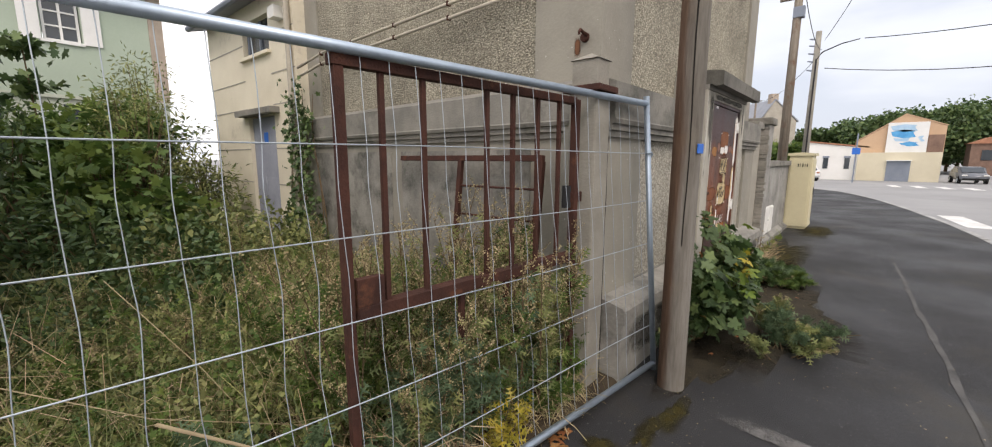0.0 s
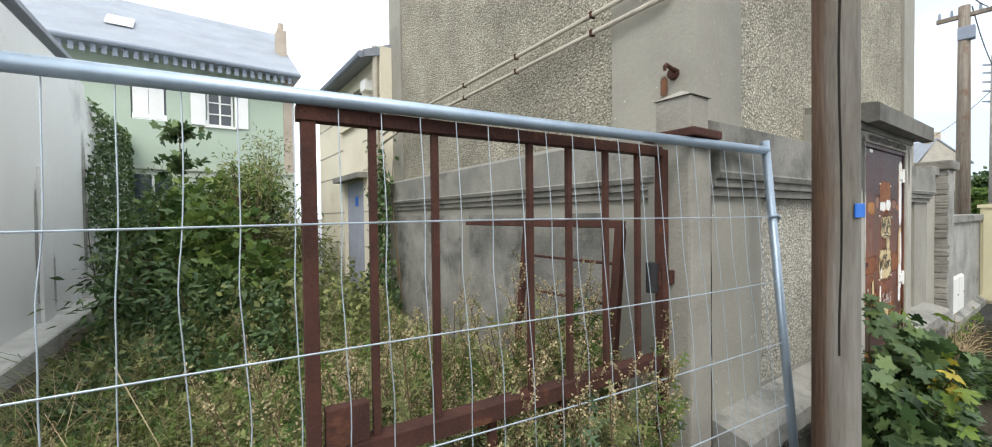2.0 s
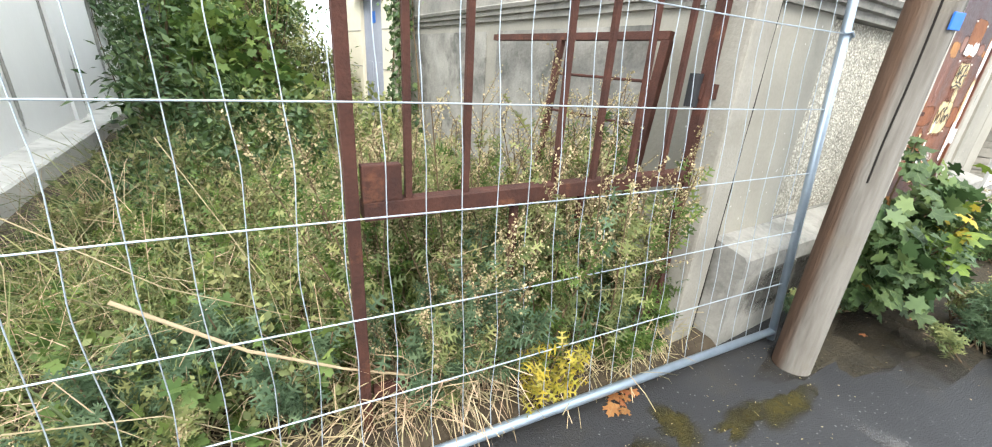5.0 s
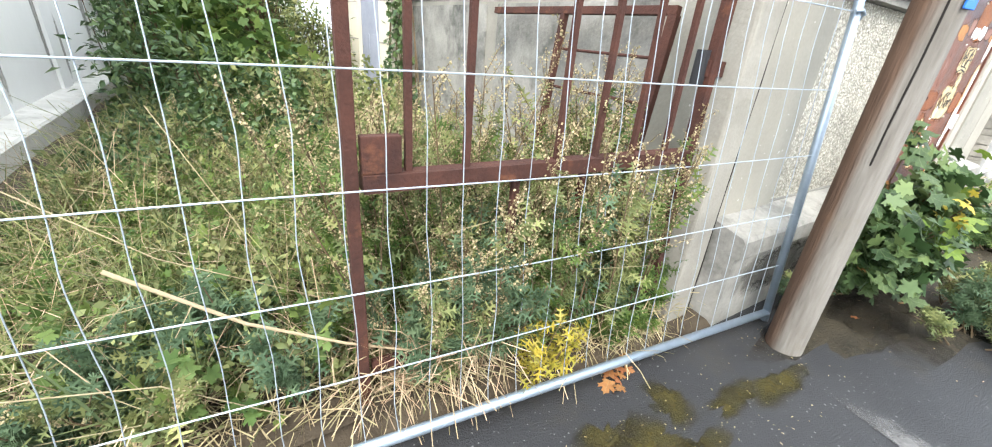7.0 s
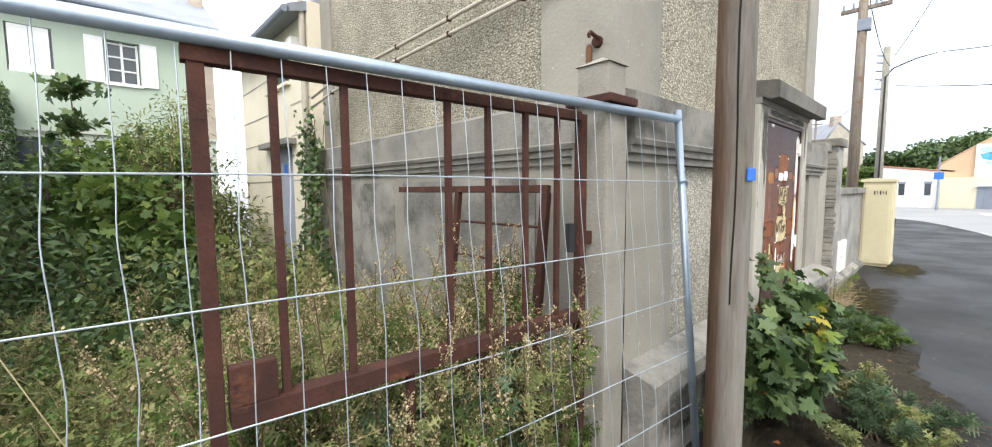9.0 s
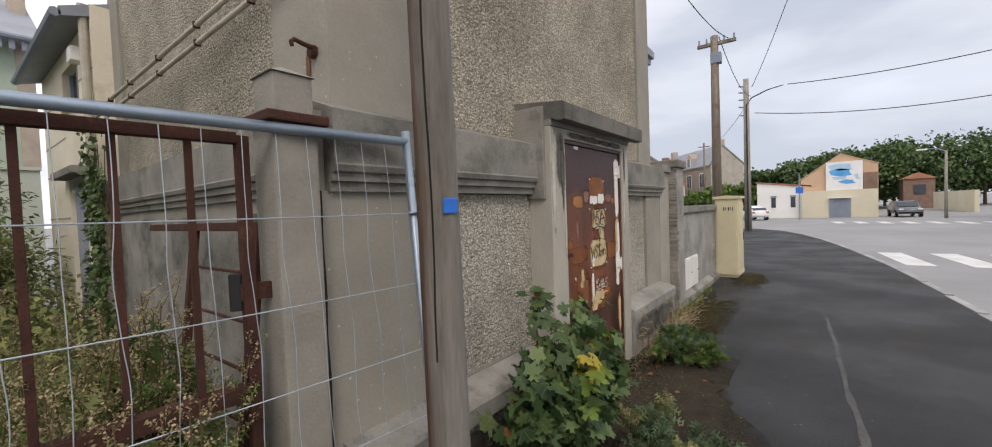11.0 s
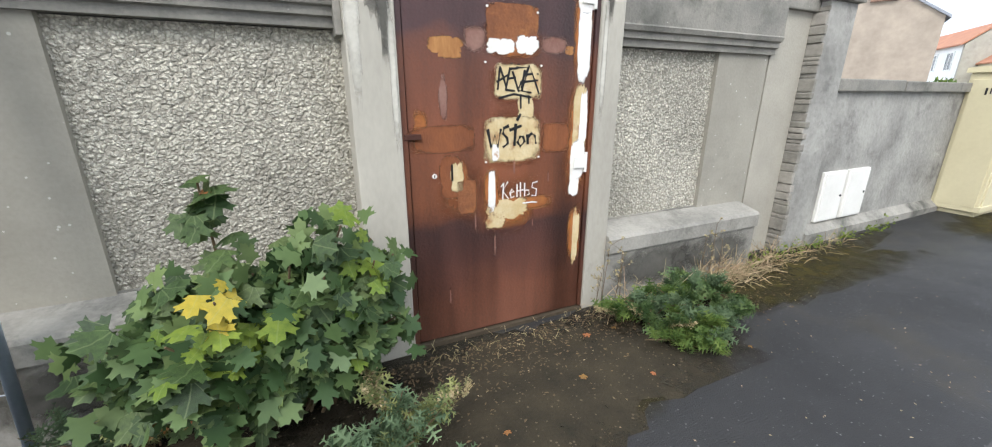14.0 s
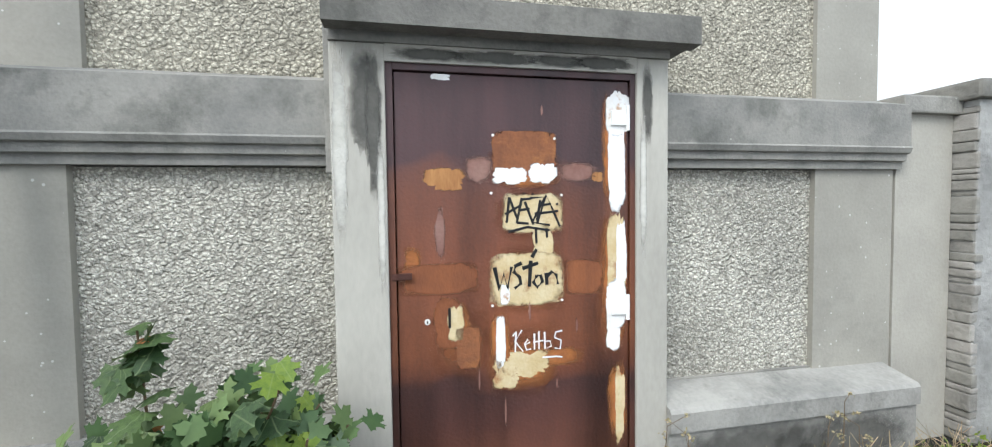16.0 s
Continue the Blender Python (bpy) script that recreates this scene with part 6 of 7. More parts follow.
def scatter(n, x0, x1, y0, y1, bias=1.0, z=0.0):
    y = y0 + (y1 - y0) * RNG.uniform(0, 1, n) ** bias
    return np.column_stack([RNG.uniform(x0, x1, n) + 0.04 * (y - 1.5) * (x0 < 1), y, np.full(n, z)])


def low_by_wall(b, h):
    """Keeps growth low beside the boundary wall."""
    return h * np.clip((b[:, 0] - (0.42 + 0.045 * (b[:, 1] - 2.2)) - 0.55) / 1.2, 0.16, 1.0)


def off_ledge(b, gap=0.75):
    """Drops growth that would stand on or over the ledge of the boundary wall."""
    return b[b[:, 0] > 0.42 + 0.045 * (b[:, 1] - 2.2) + gap]


# low growth over the plot
b = off_ledge(scatter(2000, 0.95, 4.3, 1.75, 5.2), 0.4)
stuff("low_weeds", leaf_mesh("low_weeds", *sprigs(b, low_by_wall(b, RNG.uniform(0.12, 0.5, len(b))), 0.25, 22, 0.034, 0.021)), M_WEED, "dense grey-green low weeds", "weeds")
b = off_ledge(scatter(650, 0.95, 4.0, 1.75, 4.6), 0.4)
stuff("bramble_weeds", leaf_mesh("bramble_weeds", *sprigs(b, low_by_wall(b, RNG.uniform(0.1, 0.48, len(b))), 0.35, 13, 0.05, 0.046), SYCAMORE), M_BRAMBLE, "fresh green bramble leaves among the weeds", "weeds")
b = off_ledge(scatter(420, 0.95, 4.2, 2.4, 5.6), 0.5)
stuff("nettle_weeds", leaf_mesh("nettle_weeds", *sprigs(b, low_by_wall(b, RNG.uniform(0.25, 0.7, len(b))), 0.25, 18, 0.065, 0.042), CUTLEAF), M_LEAF, "green leafy weeds", "weeds")
b = off_ledge(scatter(1500, 1.05, 4.3, 5.0, 14.2), 0.5)
stuff("far_weeds", leaf_mesh("far_weeds", *sprigs(b, low_by_wall(b, RNG.uniform(0.3, 1.0, len(b)) + 0.02 * (b[:, 1] - 5)), 0.22, 22, 0.08, 0.05)), M_WEED, "tangle of green weeds further into the plot", "weeds")
b = off_ledge(scatter(620, 1.0, 3.0, 4.0, 8.4), 0.6)
stuff("dark_weeds", leaf_mesh("dark_weeds", *sprigs(b, low_by_wall(b, RNG.uniform(0.45, 0.95, len(b)) + 0.06 * (b[:, 1] - 4)), 0.2, 34, 0.07, 0.034)), M_IVY, "tall dark green weeds before the shrubs", "weeds")
b = scatter(520, 1.9, 4.3, 2.2, 6.5)
stuff("olive_weeds", leaf_mesh("olive_weeds", *sprigs(b, RNG.uniform(0.25, 0.6, len(b)), 0.2, 26, 0.04, 0.017)), M_OLIVE, "olive mugwort weeds", "weeds")


def straw(name, base, length, up, width, mat, label, droop=0.4):
    """Dry blades that arch over, two pieces each."""
    n = len(base)
    d = rand_dirs(n, up)
    L = length * RNG.uniform(0.5, 1.3, n)
    nn = rand_dirs(n, 0.3)
    me1 = leaf_mesh(name, np.vstack([base, base + d * L[:, None]]), np.vstack([d, unit(d + np.array([0, 0, -droop]) + RNG.normal(0, 0.15, (n, 3)))]), np.vstack([nn, nn]),
                    np.concatenate([L, L * 0.8]), np.full(2 * n, width), np.array([(0, 0.5, 0), (1, 0.4, 0), (1, -0.4, 0), (0, -0.5, 0)]))
    return stuff(name, me1, mat, label, "dry grass")


straw("dry_grass", off_ledge(scatter(4000, 1.2, 4.2, 1.75, 5.2, z=0.08)), 0.26, 0.45, 0.0034, M_DRY, "dry straw-coloured grass among the weeds")
straw("dry_stalks", off_ledge(scatter(260, 1.4, 4.2, 1.7, 7.0, z=0.1), 1.0), 0.42, 0.8, 0.0034, M_DRY, "tall pale dry stalks")
straw("dead_litter", scatter(1500, 1.4, 4.2, 1.64, 2.05, z=0.02), 0.12, 0.12, 0.005, M_SEED, "pale dead stems heaped at the fence foot")
straw("dead_litter", np.column_stack([RNG.normal(2.95, 0.22, 800), RNG.normal(1.68, 0.06, 800), RNG.uniform(0.0, 0.2, 800)]), 0.15, 0.15, 0.004, M_DRY, "heap of bleached dead stems")
straw("green_grass", off_ledge(scatter(6000, 0.9, 4.25, 1.8, 6.5, z=0.04), 0.6), 0.24, 1.1, 0.0038, M_WEED, "fine green grass blades among the weeds", 0.7)
straw("olive_grass", off_ledge(scatter(2200, 1.4, 4.25, 2.2, 7.5, z=0.1), 0.9), 0.32, 1.3, 0.0045, M_OLIVE, "tall olive grass blades among the weeds", 0.6)

# long pale fallen stalks
for pts, r_ in ((((1.95, 1.76, 0.7), (2.23, 1.71, 0.47), (2.5, 1.68, 0.31), (2.82, 1.64, 0.16), (3.1, 1.6, 0.1)), 0.006),):
    tagged(part("dry_stalk", tube(pts, r_, r_ * 0.6, 8), M_DRY), "long thick bleached stalk fallen across the weeds", "dry stalk", "fallen stalks")
for pts in (((1.5, 2.6, 0.75), (2.0, 2.2, 0.5), (2.5, 2.0, 0.3)), ((2.0, 3.0, 0.9), (2.25, 2.5, 0.5), (2.4, 2.2, 0.2)),
            ((1.45, 1.7, 0.25), (1.7, 1.72, 0.42), (2.0, 1.7, 0.34), (2.3, 1.65, 0.1))):
    tagged(part("dry_stalk", tube(pts, 0.0026, 0.0018, 6), M_DRY), "long bleached stalk fallen across the weeds", "dry stalk", "fallen stalks")


def mugwort(x, y, h, seed, leafy, z0=0.0, spread=0.16, bloom=True, leaf_mat=None):
    """A branching weed: stems, cut leaves below, thin spikes of faded flowers above."""
    r = np.random.default_rng(seed)
    t = thing("mugwort_plant", "tall mugwort with cut leaves and faded flower spikes", "weed", "mugwort in the plot", at=(x, y, z0))
    sb = bmesh.new()
    LP, LD, SP, SD = [], [], [], []
    for s in range(r.integers(3, 6)):
        a = r.uniform(0, 2 * math.pi)
        tip = Vector((math.cos(a) * spread * r.uniform(0.3, 1.6), math.sin(a) * spread * r.uniform(0.3, 1.2), h * r.uniform(0.7, 1.0)))
        mid = tip * 0.5 + Vector((r.normal(0, 0.02), r.normal(0, 0.02), 0.03))
        tube([(r.normal(0, 0.02), r.normal(0, 0.02), 0), mid, tip], 0.005, 0.002, 5, sb)
        for f in np.linspace(0.12, 0.98, 20):
            p = mid * (f * 2) if f < 0.5 else mid.lerp(tip, f * 2 - 1)
            ang = r.uniform(0, 2 * math.pi)
            d = Vector((math.cos(ang), math.sin(ang), r.uniform(0.7, 2.2))).normalized()
            ln = (0.1 + 0.18 * (1 - f)) * r.uniform(0.5, 1.2) * (h / 1.1)
            if f > 0.42 and bloom:
                tube([p, p + d * ln], 0.0018, 0.001, 4, sb)
                for g in np.linspace(0.1, 1.05, 15):
                    q = p + d * ln * g
                    for _ in range(2):
                        SP.append(q + Vector(r.normal(0, 0.006, 3)))
                        SD.append(r.normal(0, 1, 3) + np.array((0, 0, -0.3)))
            if f < 0.8:
                for g in np.linspace(0.2, 1.0, 5 if leafy else 3):
                    LP.append(p + d * ln * g * 0.8)
                    LD.append(np.array(d) + r.normal(0, 0.55, 3))
    part("stem", sb, M_STEM, t)
    if LP:
        s_ = r.uniform(0.6, 1.3, len(LP))
        part("foliage", leaf_mesh("leaves", LP, LD, rand_dirs(len(LP), 1.5), 0.068 * s_, 0.06 * s_, CUTLEAF), leaf_mat or (M_WEED if not leafy else M_LEAF), t)
    if SP:
        s_ = r.uniform(0.6, 1.4, len(SP))
        part("flower_head", leaf_mesh("flower_head", SP, SD, rand_dirs(len(SP), 0.5), 0.0105 * s_, 0.0072 * s_), M_SEED, t, "tan faded flower spikes")
    return t


for i, (x, y, h) in enumerate(((2.75, 1.95, 1.05), (2.95, 2.25, 1.25), (3.2, 1.85, 1.0), (3.35, 2.4, 1.3), (3.55, 1.9, 1.2), (3.7, 2.2, 1.35), (3.8, 1.8, 1.25), (3.9, 2.5, 1.2), (3.1, 2.9, 1.3), (2.7, 2.8, 1.15),
                               (3.5, 3.1, 1.3), (3.95, 3.2, 1.35), (2.85, 3.5, 1.25), (3.6, 3.9, 1.3), (2.4, 3.3, 1.0), (1.9, 3.2, 0.8), (3.2, 4.6, 1.4), (3.85, 4.7, 1.3), (2.5, 4.6, 1.2), (3.4, 1.62, 0.8), (3.65, 1.66, 0.95),
                               (3.0, 1.66, 0.65), (1.5, 3.6, 0.7), (2.0, 4.4, 0.95))):
    mugwort(x, y, h if y < 2.0 else h * 0.72, 100 + i, i % 3 == 0)
for i, (x, y, h) in enumerate(((2.9, 1.62, 0.55), (3.15, 1.58, 0.6), (3.35, 1.6, 0.7), (2.75, 1.72, 0.6), (3.1, 1.75, 0.75), (2.35, 1.8, 0.45), (1.95, 1.85, 0.4), (2.15, 2.1, 0.45))):
    mugwort(x, y, h, 300 + i, True, 0.0, 0.2, i % 3 == 0, M_BLUEWEED if i % 2 else M_WEED)

# yellowing seedling at the fence foot
ys = thing("yellow_seedling", "seedling with bright yellow leaves at the fence foot", "weed", at=(3.24, 1.46, -0.05))
sb = bmesh.new()
P, D = [], []
for k in range(14):
    a = 2 * math.pi * k / 14
    tip = (math.cos(a) * 0.17 + 0.06, math.sin(a) * 0.06, 0.1 + 0.3 * RNG.uniform())
    tube([(0, 0, 0), (tip[0] * 0.4, tip[1] * 0.4, tip[2] * 0.6), tip], 0.003, 0.0015, 5, sb)
    for _ in range(10):
        f = RNG.uniform(0.4, 1.05)
        P.append(np.array(tip) * f + RNG.normal(0, 0.02, 3))
        D.append(rand_dirs(1, 0.2)[0])
part("stem", sb, M_STEM, ys)
part("foliage", leaf_mesh("leaves", P, D, rand_dirs(len(P), 1.5), 0.075, 0.06, CUTLEAF), M_YELLOW, ys, "bright yellow leaves")


def shrub(name, label, x, y, h, r, n, mat, leaf_l, leaf_w, shape, seed, z0=0.0, clumps=26):
    """A shrub: forked stems and a crown of many leaf clumps with gaps."""
    g = np.random.default_rng(seed)
    t = thing(name, label, "shrub", at=(x, y, z0))
    sb = bmesh.new()
    P, D = [], []
    for c in range(clumps):
        a, f = g.uniform(0, 2 * math.pi), g.uniform(0.25, 1.0)
        rr = r * math.sqrt(g.uniform(0.02, 1)) * (1.1 - 0.55 * f)
        cpos = np.array((math.cos(a) * rr, math.sin(a) * rr, h * f))
        tube([(0, 0, 0), tuple(cpos * np.array((0.35, 0.35, 0.55))), tuple(cpos)], 0.016, 0.004, 5, sb)
        k = n // clumps
        q = g.normal(0, 1, (k, 3)) * np.array((0.15, 0.15, 0.12)) * (0.6 + r * 0.5)
        P.append(cpos + q)
        D.append(unit(q + np.array((0, 0, -0.03))) + g.normal(0, 0.5, (k, 3)))
    part("stem_frame", sb, M_STEM, t)
    P, D = np.vstack(P), np.vstack(D)
    P[:, 2] = np.maximum(P[:, 2], 0.05)
    s_ = g.uniform(0.6, 1.3, len(P))
    part("crown", leaf_mesh("crown", P, D, rand_dirs(len(P), 1.8), leaf_l * s_, leaf_w * s_, shape), mat, t)
    return t


shrub("sycamore_shrub", "bright green sycamore shrub in the plot", 2.35, 8.6, 1.9, 0.75, 1300, M_LEAF, 0.13, 0.13, SYCAMORE, 1)
shrub("sycamore_shrub", "bright green sycamore shrub in the plot", 3.0, 9.4, 2.3, 0.8, 1500, M_LEAF, 0.14, 0.14, SYCAMORE, 2)
shrub("elder_shrub", "dark green elder shrub", 3.5, 9.3, 2.2, 0.9, 1700, M_IVY, 0.11, 0.05, DIAMOND, 3)
shrub("elder_shrub", "dark green elder shrub", 2.0, 10.9, 2.4, 0.8, 1700, M_IVY, 0.11, 0.05, DIAMOND, 4)
shrub("elder_shrub", "green elder shrub before the green house", 3.6, 12.0, 2.7, 1.0, 1800, M_LEAF, 0.12, 0.05, DIAMOND, 5)
shrub("elder_shrub", "green elder shrub before the green house", 2.2, 12.6, 2.4, 1.1, 1700, M_LEAF, 0.12, 0.06, DIAMOND, 6)
shrub("buddleia_shrub", "grey-green buddleia shrub by the outbuilding", 3.9, 8.2, 1.5, 0.6, 1200, M_WEED, 0.12, 0.03, DIAMOND, 7)
shrub("buddleia_shrub", "feathery grey-green shrub reaching up the green house", 3.6, 10.6, 3.3, 0.7, 1200, M_WEED, 0.1, 0.025, DIAMOND, 8, clumps=30)
for i, (x, y, h, r, n_) in enumerate(((1.95, 6.6, 1.25, 0.6, 800), (2.55, 7.4, 1.6, 0.7, 700), (1.75, 8.2, 1.9, 0.55, 900), (2.9, 6.5, 1.1, 0.55, 500), (2.3, 5.7, 0.9, 0.5, 500))):
    shrub("elder_shrub", "green leafy shrub crowding the plot", x, y, h, r, n_, (M_IVY, M_LEAF)[i % 2], 0.14 if i % 2 else 0.12, 0.14 if i % 2 else 0.05, SYCAMORE if i % 2 else DIAMOND, 30 + i)
shrub("buddleia_shrub", "feathery grey-green shrub standing over the others", 3.05, 7.9, 2.75, 0.6, 1300, M_WEED, 0.09, 0.024, DIAMOND, 41, clumps=34)
ts = thing("sycamore_sapling", "thin sycamore sapling with a tuft of leaves", "sapling", at=(2.15, 10.0, 0))
part("stem", tube([(0, 0, 0), (0.05, 0, 1.8), (0, 0.05, 3.3)], 0.02, 0.008, 6), M_STEM, ts)
P = np.vstack([RNG.normal(0, 0.16, (60, 3)) * (1, 1, 0.5) + (0, 0.05, z) for z in (2.6, 3.2)])
part("crown", leaf_mesh("crown", P, rand_dirs(len(P), -0.2), rand_dirs(len(P), 1.6), 0.2, 0.15, SYCAMORE), M_IVY, ts)


def ivy(label, origin, along, up, n, edge, out, leaf=0.055, group=""):
    """Ivy leaves on a wall; edge(u, v) tells how likely a leaf is there."""
    t = thing("ivy", label, "ivy", group)
    o, a, u, w = (np.array(q, float) for q in (origin, along, up, out))
    st = RNG.uniform(0, 1, (n * 3, 2))
    keep = [i for i, (p, q) in enumerate(st) if RNG.uniform() < edge(p, q)][:n]
    st = st[keep]
    m = len(st)
    P = o + st[:, :1] * a + st[:, 1:] * u + unit(w) * RNG.uniform(0.01, 0.1, (m, 1))
    D = rand_dirs(m, -0.5) + unit(w) * 0.3
    part("foliage", leaf_mesh("leaves", P, D, unit(w) * 1.5 + rand_dirs(m, 0.4), leaf * RNG.uniform(0.6, 1.3, m), leaf * RNG.uniform(0.6, 1.2, m), SYCAMORE), M_IVY, t)
    sb = bmesh.new()
    for k in range(7):
        u0 = RNG.uniform(0.05, 0.95)
        pts = [tuple(o + a * (u0 + 0.06 * math.sin(v * 7 + k)) + u * v + unit(w) * 0.012) for v in np.linspace(0.0, RNG.uniform(0.5, 0.95), 9)]
        tube(pts, 0.012, 0.004, 5, sb)
    part("vine", sb, M_STEM, t)
    return t


wa = np.array((math.sin(radians(2.6)), math.cos(radians(2.6)), 0))
w0 = np.array((0.42, 2.2, 0))
ivy("dark ivy covering the boundary wall", w0 + wa * 8.3, wa * 5.8, (0, 0, 3.8), 5200, lambda p, q: 1.0 if p > 0.12 + 0.1 * math.sin(q * 9) - 0.1 * q else 0.12 * (p > 0.03), (1, -0.05, 0), 0.085)
ivy("ivy climbing the corner of house and outbuilding", (4.46, 5.35, 0.3), (0, 1.3, 0), (0, 0, 2.3), 900, lambda p, q: 1.0 if abs(p - 0.5) < 0.42 - 0.3 * q + 0.1 * math.sin(q * 11) else 0.03, (-1, 0, 0), 0.07)

# ---- sycamore bush on the pavement ----
bush = thing("sycamore_bush", "green sycamore bush with some yellow and orange leaves against the wall", "bush", at=(5.6, 1.02, gz(5.6)))
LEAVES = {}
for nm, mt in (("green", M_MAPLE), ("lime", M_LIME), ("yellow", M_YELLOW), ("orange", M_ORANGELEAF)):
    for v in range(3 if nm == "green" else 1):
        sh_ = SYCAMORE.copy()
        sh_[:, 1] *= 1.0 + 0.12 * v
        sh_[:, 2] += 0.06 * np.sin(sh_[:, 0] * 5 + v)
        me = leaf_mesh("leaf", [(0, 0, 0)], [(1, 0, 0)], [(0, 0, 1)], 1.0, 1.0, sh_)
        me.materials.append(mt)
        LEAVES[nm, v] = me
for m_ in (M_MAPLE, M_LIME, M_YELLOW, M_ORANGELEAF):
    v_n, v_l = m_.node_tree.nodes, m_.node_tree.links
    v_tc, v_sep = v_n.new("ShaderNodeTexCoord"), v_n.new("ShaderNodeSeparateXYZ")
    v_l.new(v_tc.outputs["Object"], v_sep.inputs["Vector"])
    v_abs = v_n.new("ShaderNodeMath")
    v_abs.operation = "ABSOLUTE"
    v_l.new(v_sep.outputs["Y"], v_abs.inputs[0])
    v_side = v_n.new("ShaderNodeMath")
    v_side.operation = "MULTIPLY_ADD"
    v_l.new(v_sep.outputs["X"], v_side.inputs[0])
    v_side.inputs[1].default_value = -1.15
    v_l.new(v_abs.outputs[0], v_side.inputs[2])
    v_side2 = v_n.new("ShaderNodeMath")
    v_side2.operation = "ABSOLUTE"
    v_l.new(v_side.outputs[0], v_side2.inputs[0])
    v_min = v_n.new("ShaderNodeMath")
    v_min.operation = "MINIMUM"
    v_l.new(v_abs.outputs[0], v_min.inputs[0])
    v_l.new(v_side2.outputs[0], v_min.inputs[1])
    v_rng = v_n.new("ShaderNodeMapRange")
    v_rng.inputs["From Min"].default_value, v_rng.inputs["From Max"].default_value = 0.012, 0.03
    v_rng.inputs["To Min"].default_value, v_rng.inputs["To Max"].default_value = 0.25, 0.0
    v_l.new(v_min.outputs[0], v_rng.inputs["Value"])
    v_mix = v_n.new("ShaderNodeMix")
    v_mix.data_type = "RGBA"
    v_bsdf = v_n["Principled BSDF"]
    v_l.new(v_bsdf.inputs["Base Color"].links[0].from_socket, v_mix.inputs["A"])
    v_mix.inputs["B"].default_value = rgb(0.3, 0.36, 0.17)
    v_l.new(v_rng.outputs["Result"], v_mix.inputs["Factor"])
    v_l.new(v_mix.outputs["Result"], v_bsdf.inputs["Base Color"])
gb = np.random.default_rng(21)


def crown_top(x):
    """Height of the bush along the wall: low at its ends, a dip behind the yellow leaves, a shoulder towards the door."""
    return float(np.interp(x, (-0.62, -0.45, -0.25, -0.1, 0.08, 0.22, 0.42, 0.56, 0.64), (0.5, 0.7, 0.84, 0.86, 0.84, 0.97, 0.94, 0.76, 0.5)))


stems = []
for k in range(44):
    x_ = -0.54 + 1.08 * (k + gb.uniform()) / 44
    y_ = -0.32 * gb.uniform() ** 1.2 + 0.06
    tip = Vector((x_, y_, crown_top(x_) * (0.55 + 0.45 * gb.uniform()) * (1 - 0.55 * max(0.0, -y_ - 0.08))))
    stems.append([Vector((0.35 * x_ + gb.normal(0, 0.05), 0.1 + gb.normal(0, 0.03), 0)), tip * 0.55 + Vector((0, 0.03, 0.06)), tip])
stems.append([Vector((-0.14, 0.08, 0)), Vector((-0.13, 0.08, 0.6)), Vector((-0.15, 0.06, 1.12))])
stems.append([Vector((0.1, 0.05, 0)), Vector((0.2, 0.0, 0.5)), Vector((0.26, -0.02, 0.93))])
stems.append([Vector((-0.05, 0.05, 0)), Vector((-0.1, -0.12, 0.45)), Vector((-0.12, -0.27, 0.78))])
stems.append([Vector((0.2, 0.05, 0)), Vector((0.34, -0.05, 0.45)), Vector((0.42, -0.14, 0.78))])
for i, s in enumerate(stems):
    part("stem", tube(s, 0.009, 0.004, 6), M_STEM, bush)
# inner foliage, too dense to pick apart
P = np.vstack([np.array(s[1].lerp(s[2], f)) + gb.normal(0, 0.06, (9, 3)) for s in stems[:44] for f in (0.0, 0.3, 0.6, 0.85)])
P[:, 1] = np.minimum(P[:, 1], 0.2)
P[:, 2] = np.maximum(P[:, 2], 0.05)
inner = leaf_mesh("inner_foliage", P, rand_dirs(len(P), -0.3) + np.array((0, -0.4, 0)), rand_dirs(len(P), 1.0) + np.array((0, -1.0, 0)), 0.1 * gb.uniform(0.7, 1.2, len(P)), 0.1, SYCAMORE)
tagged(part("inner_foliage", inner, M_IVY, bush), kind="stuff")


def bush_leaf(pos, d, nrm, size, kind):
    me = LEAVES[kind, int(gb.integers(0, 3)) if kind == "green" else 0]
    ob = part("leaf", me, None, bush)
    d = Vector(d).normalized()
    s = d.cross(Vector(nrm)).normalized()
    nn = s.cross(d)
    mat = Matrix((d, -s, nn)).transposed().to_4x4()
    ob.matrix_local = Matrix.Translation(pos) @ mat @ Matrix.Diagonal((size, size, size, 1))


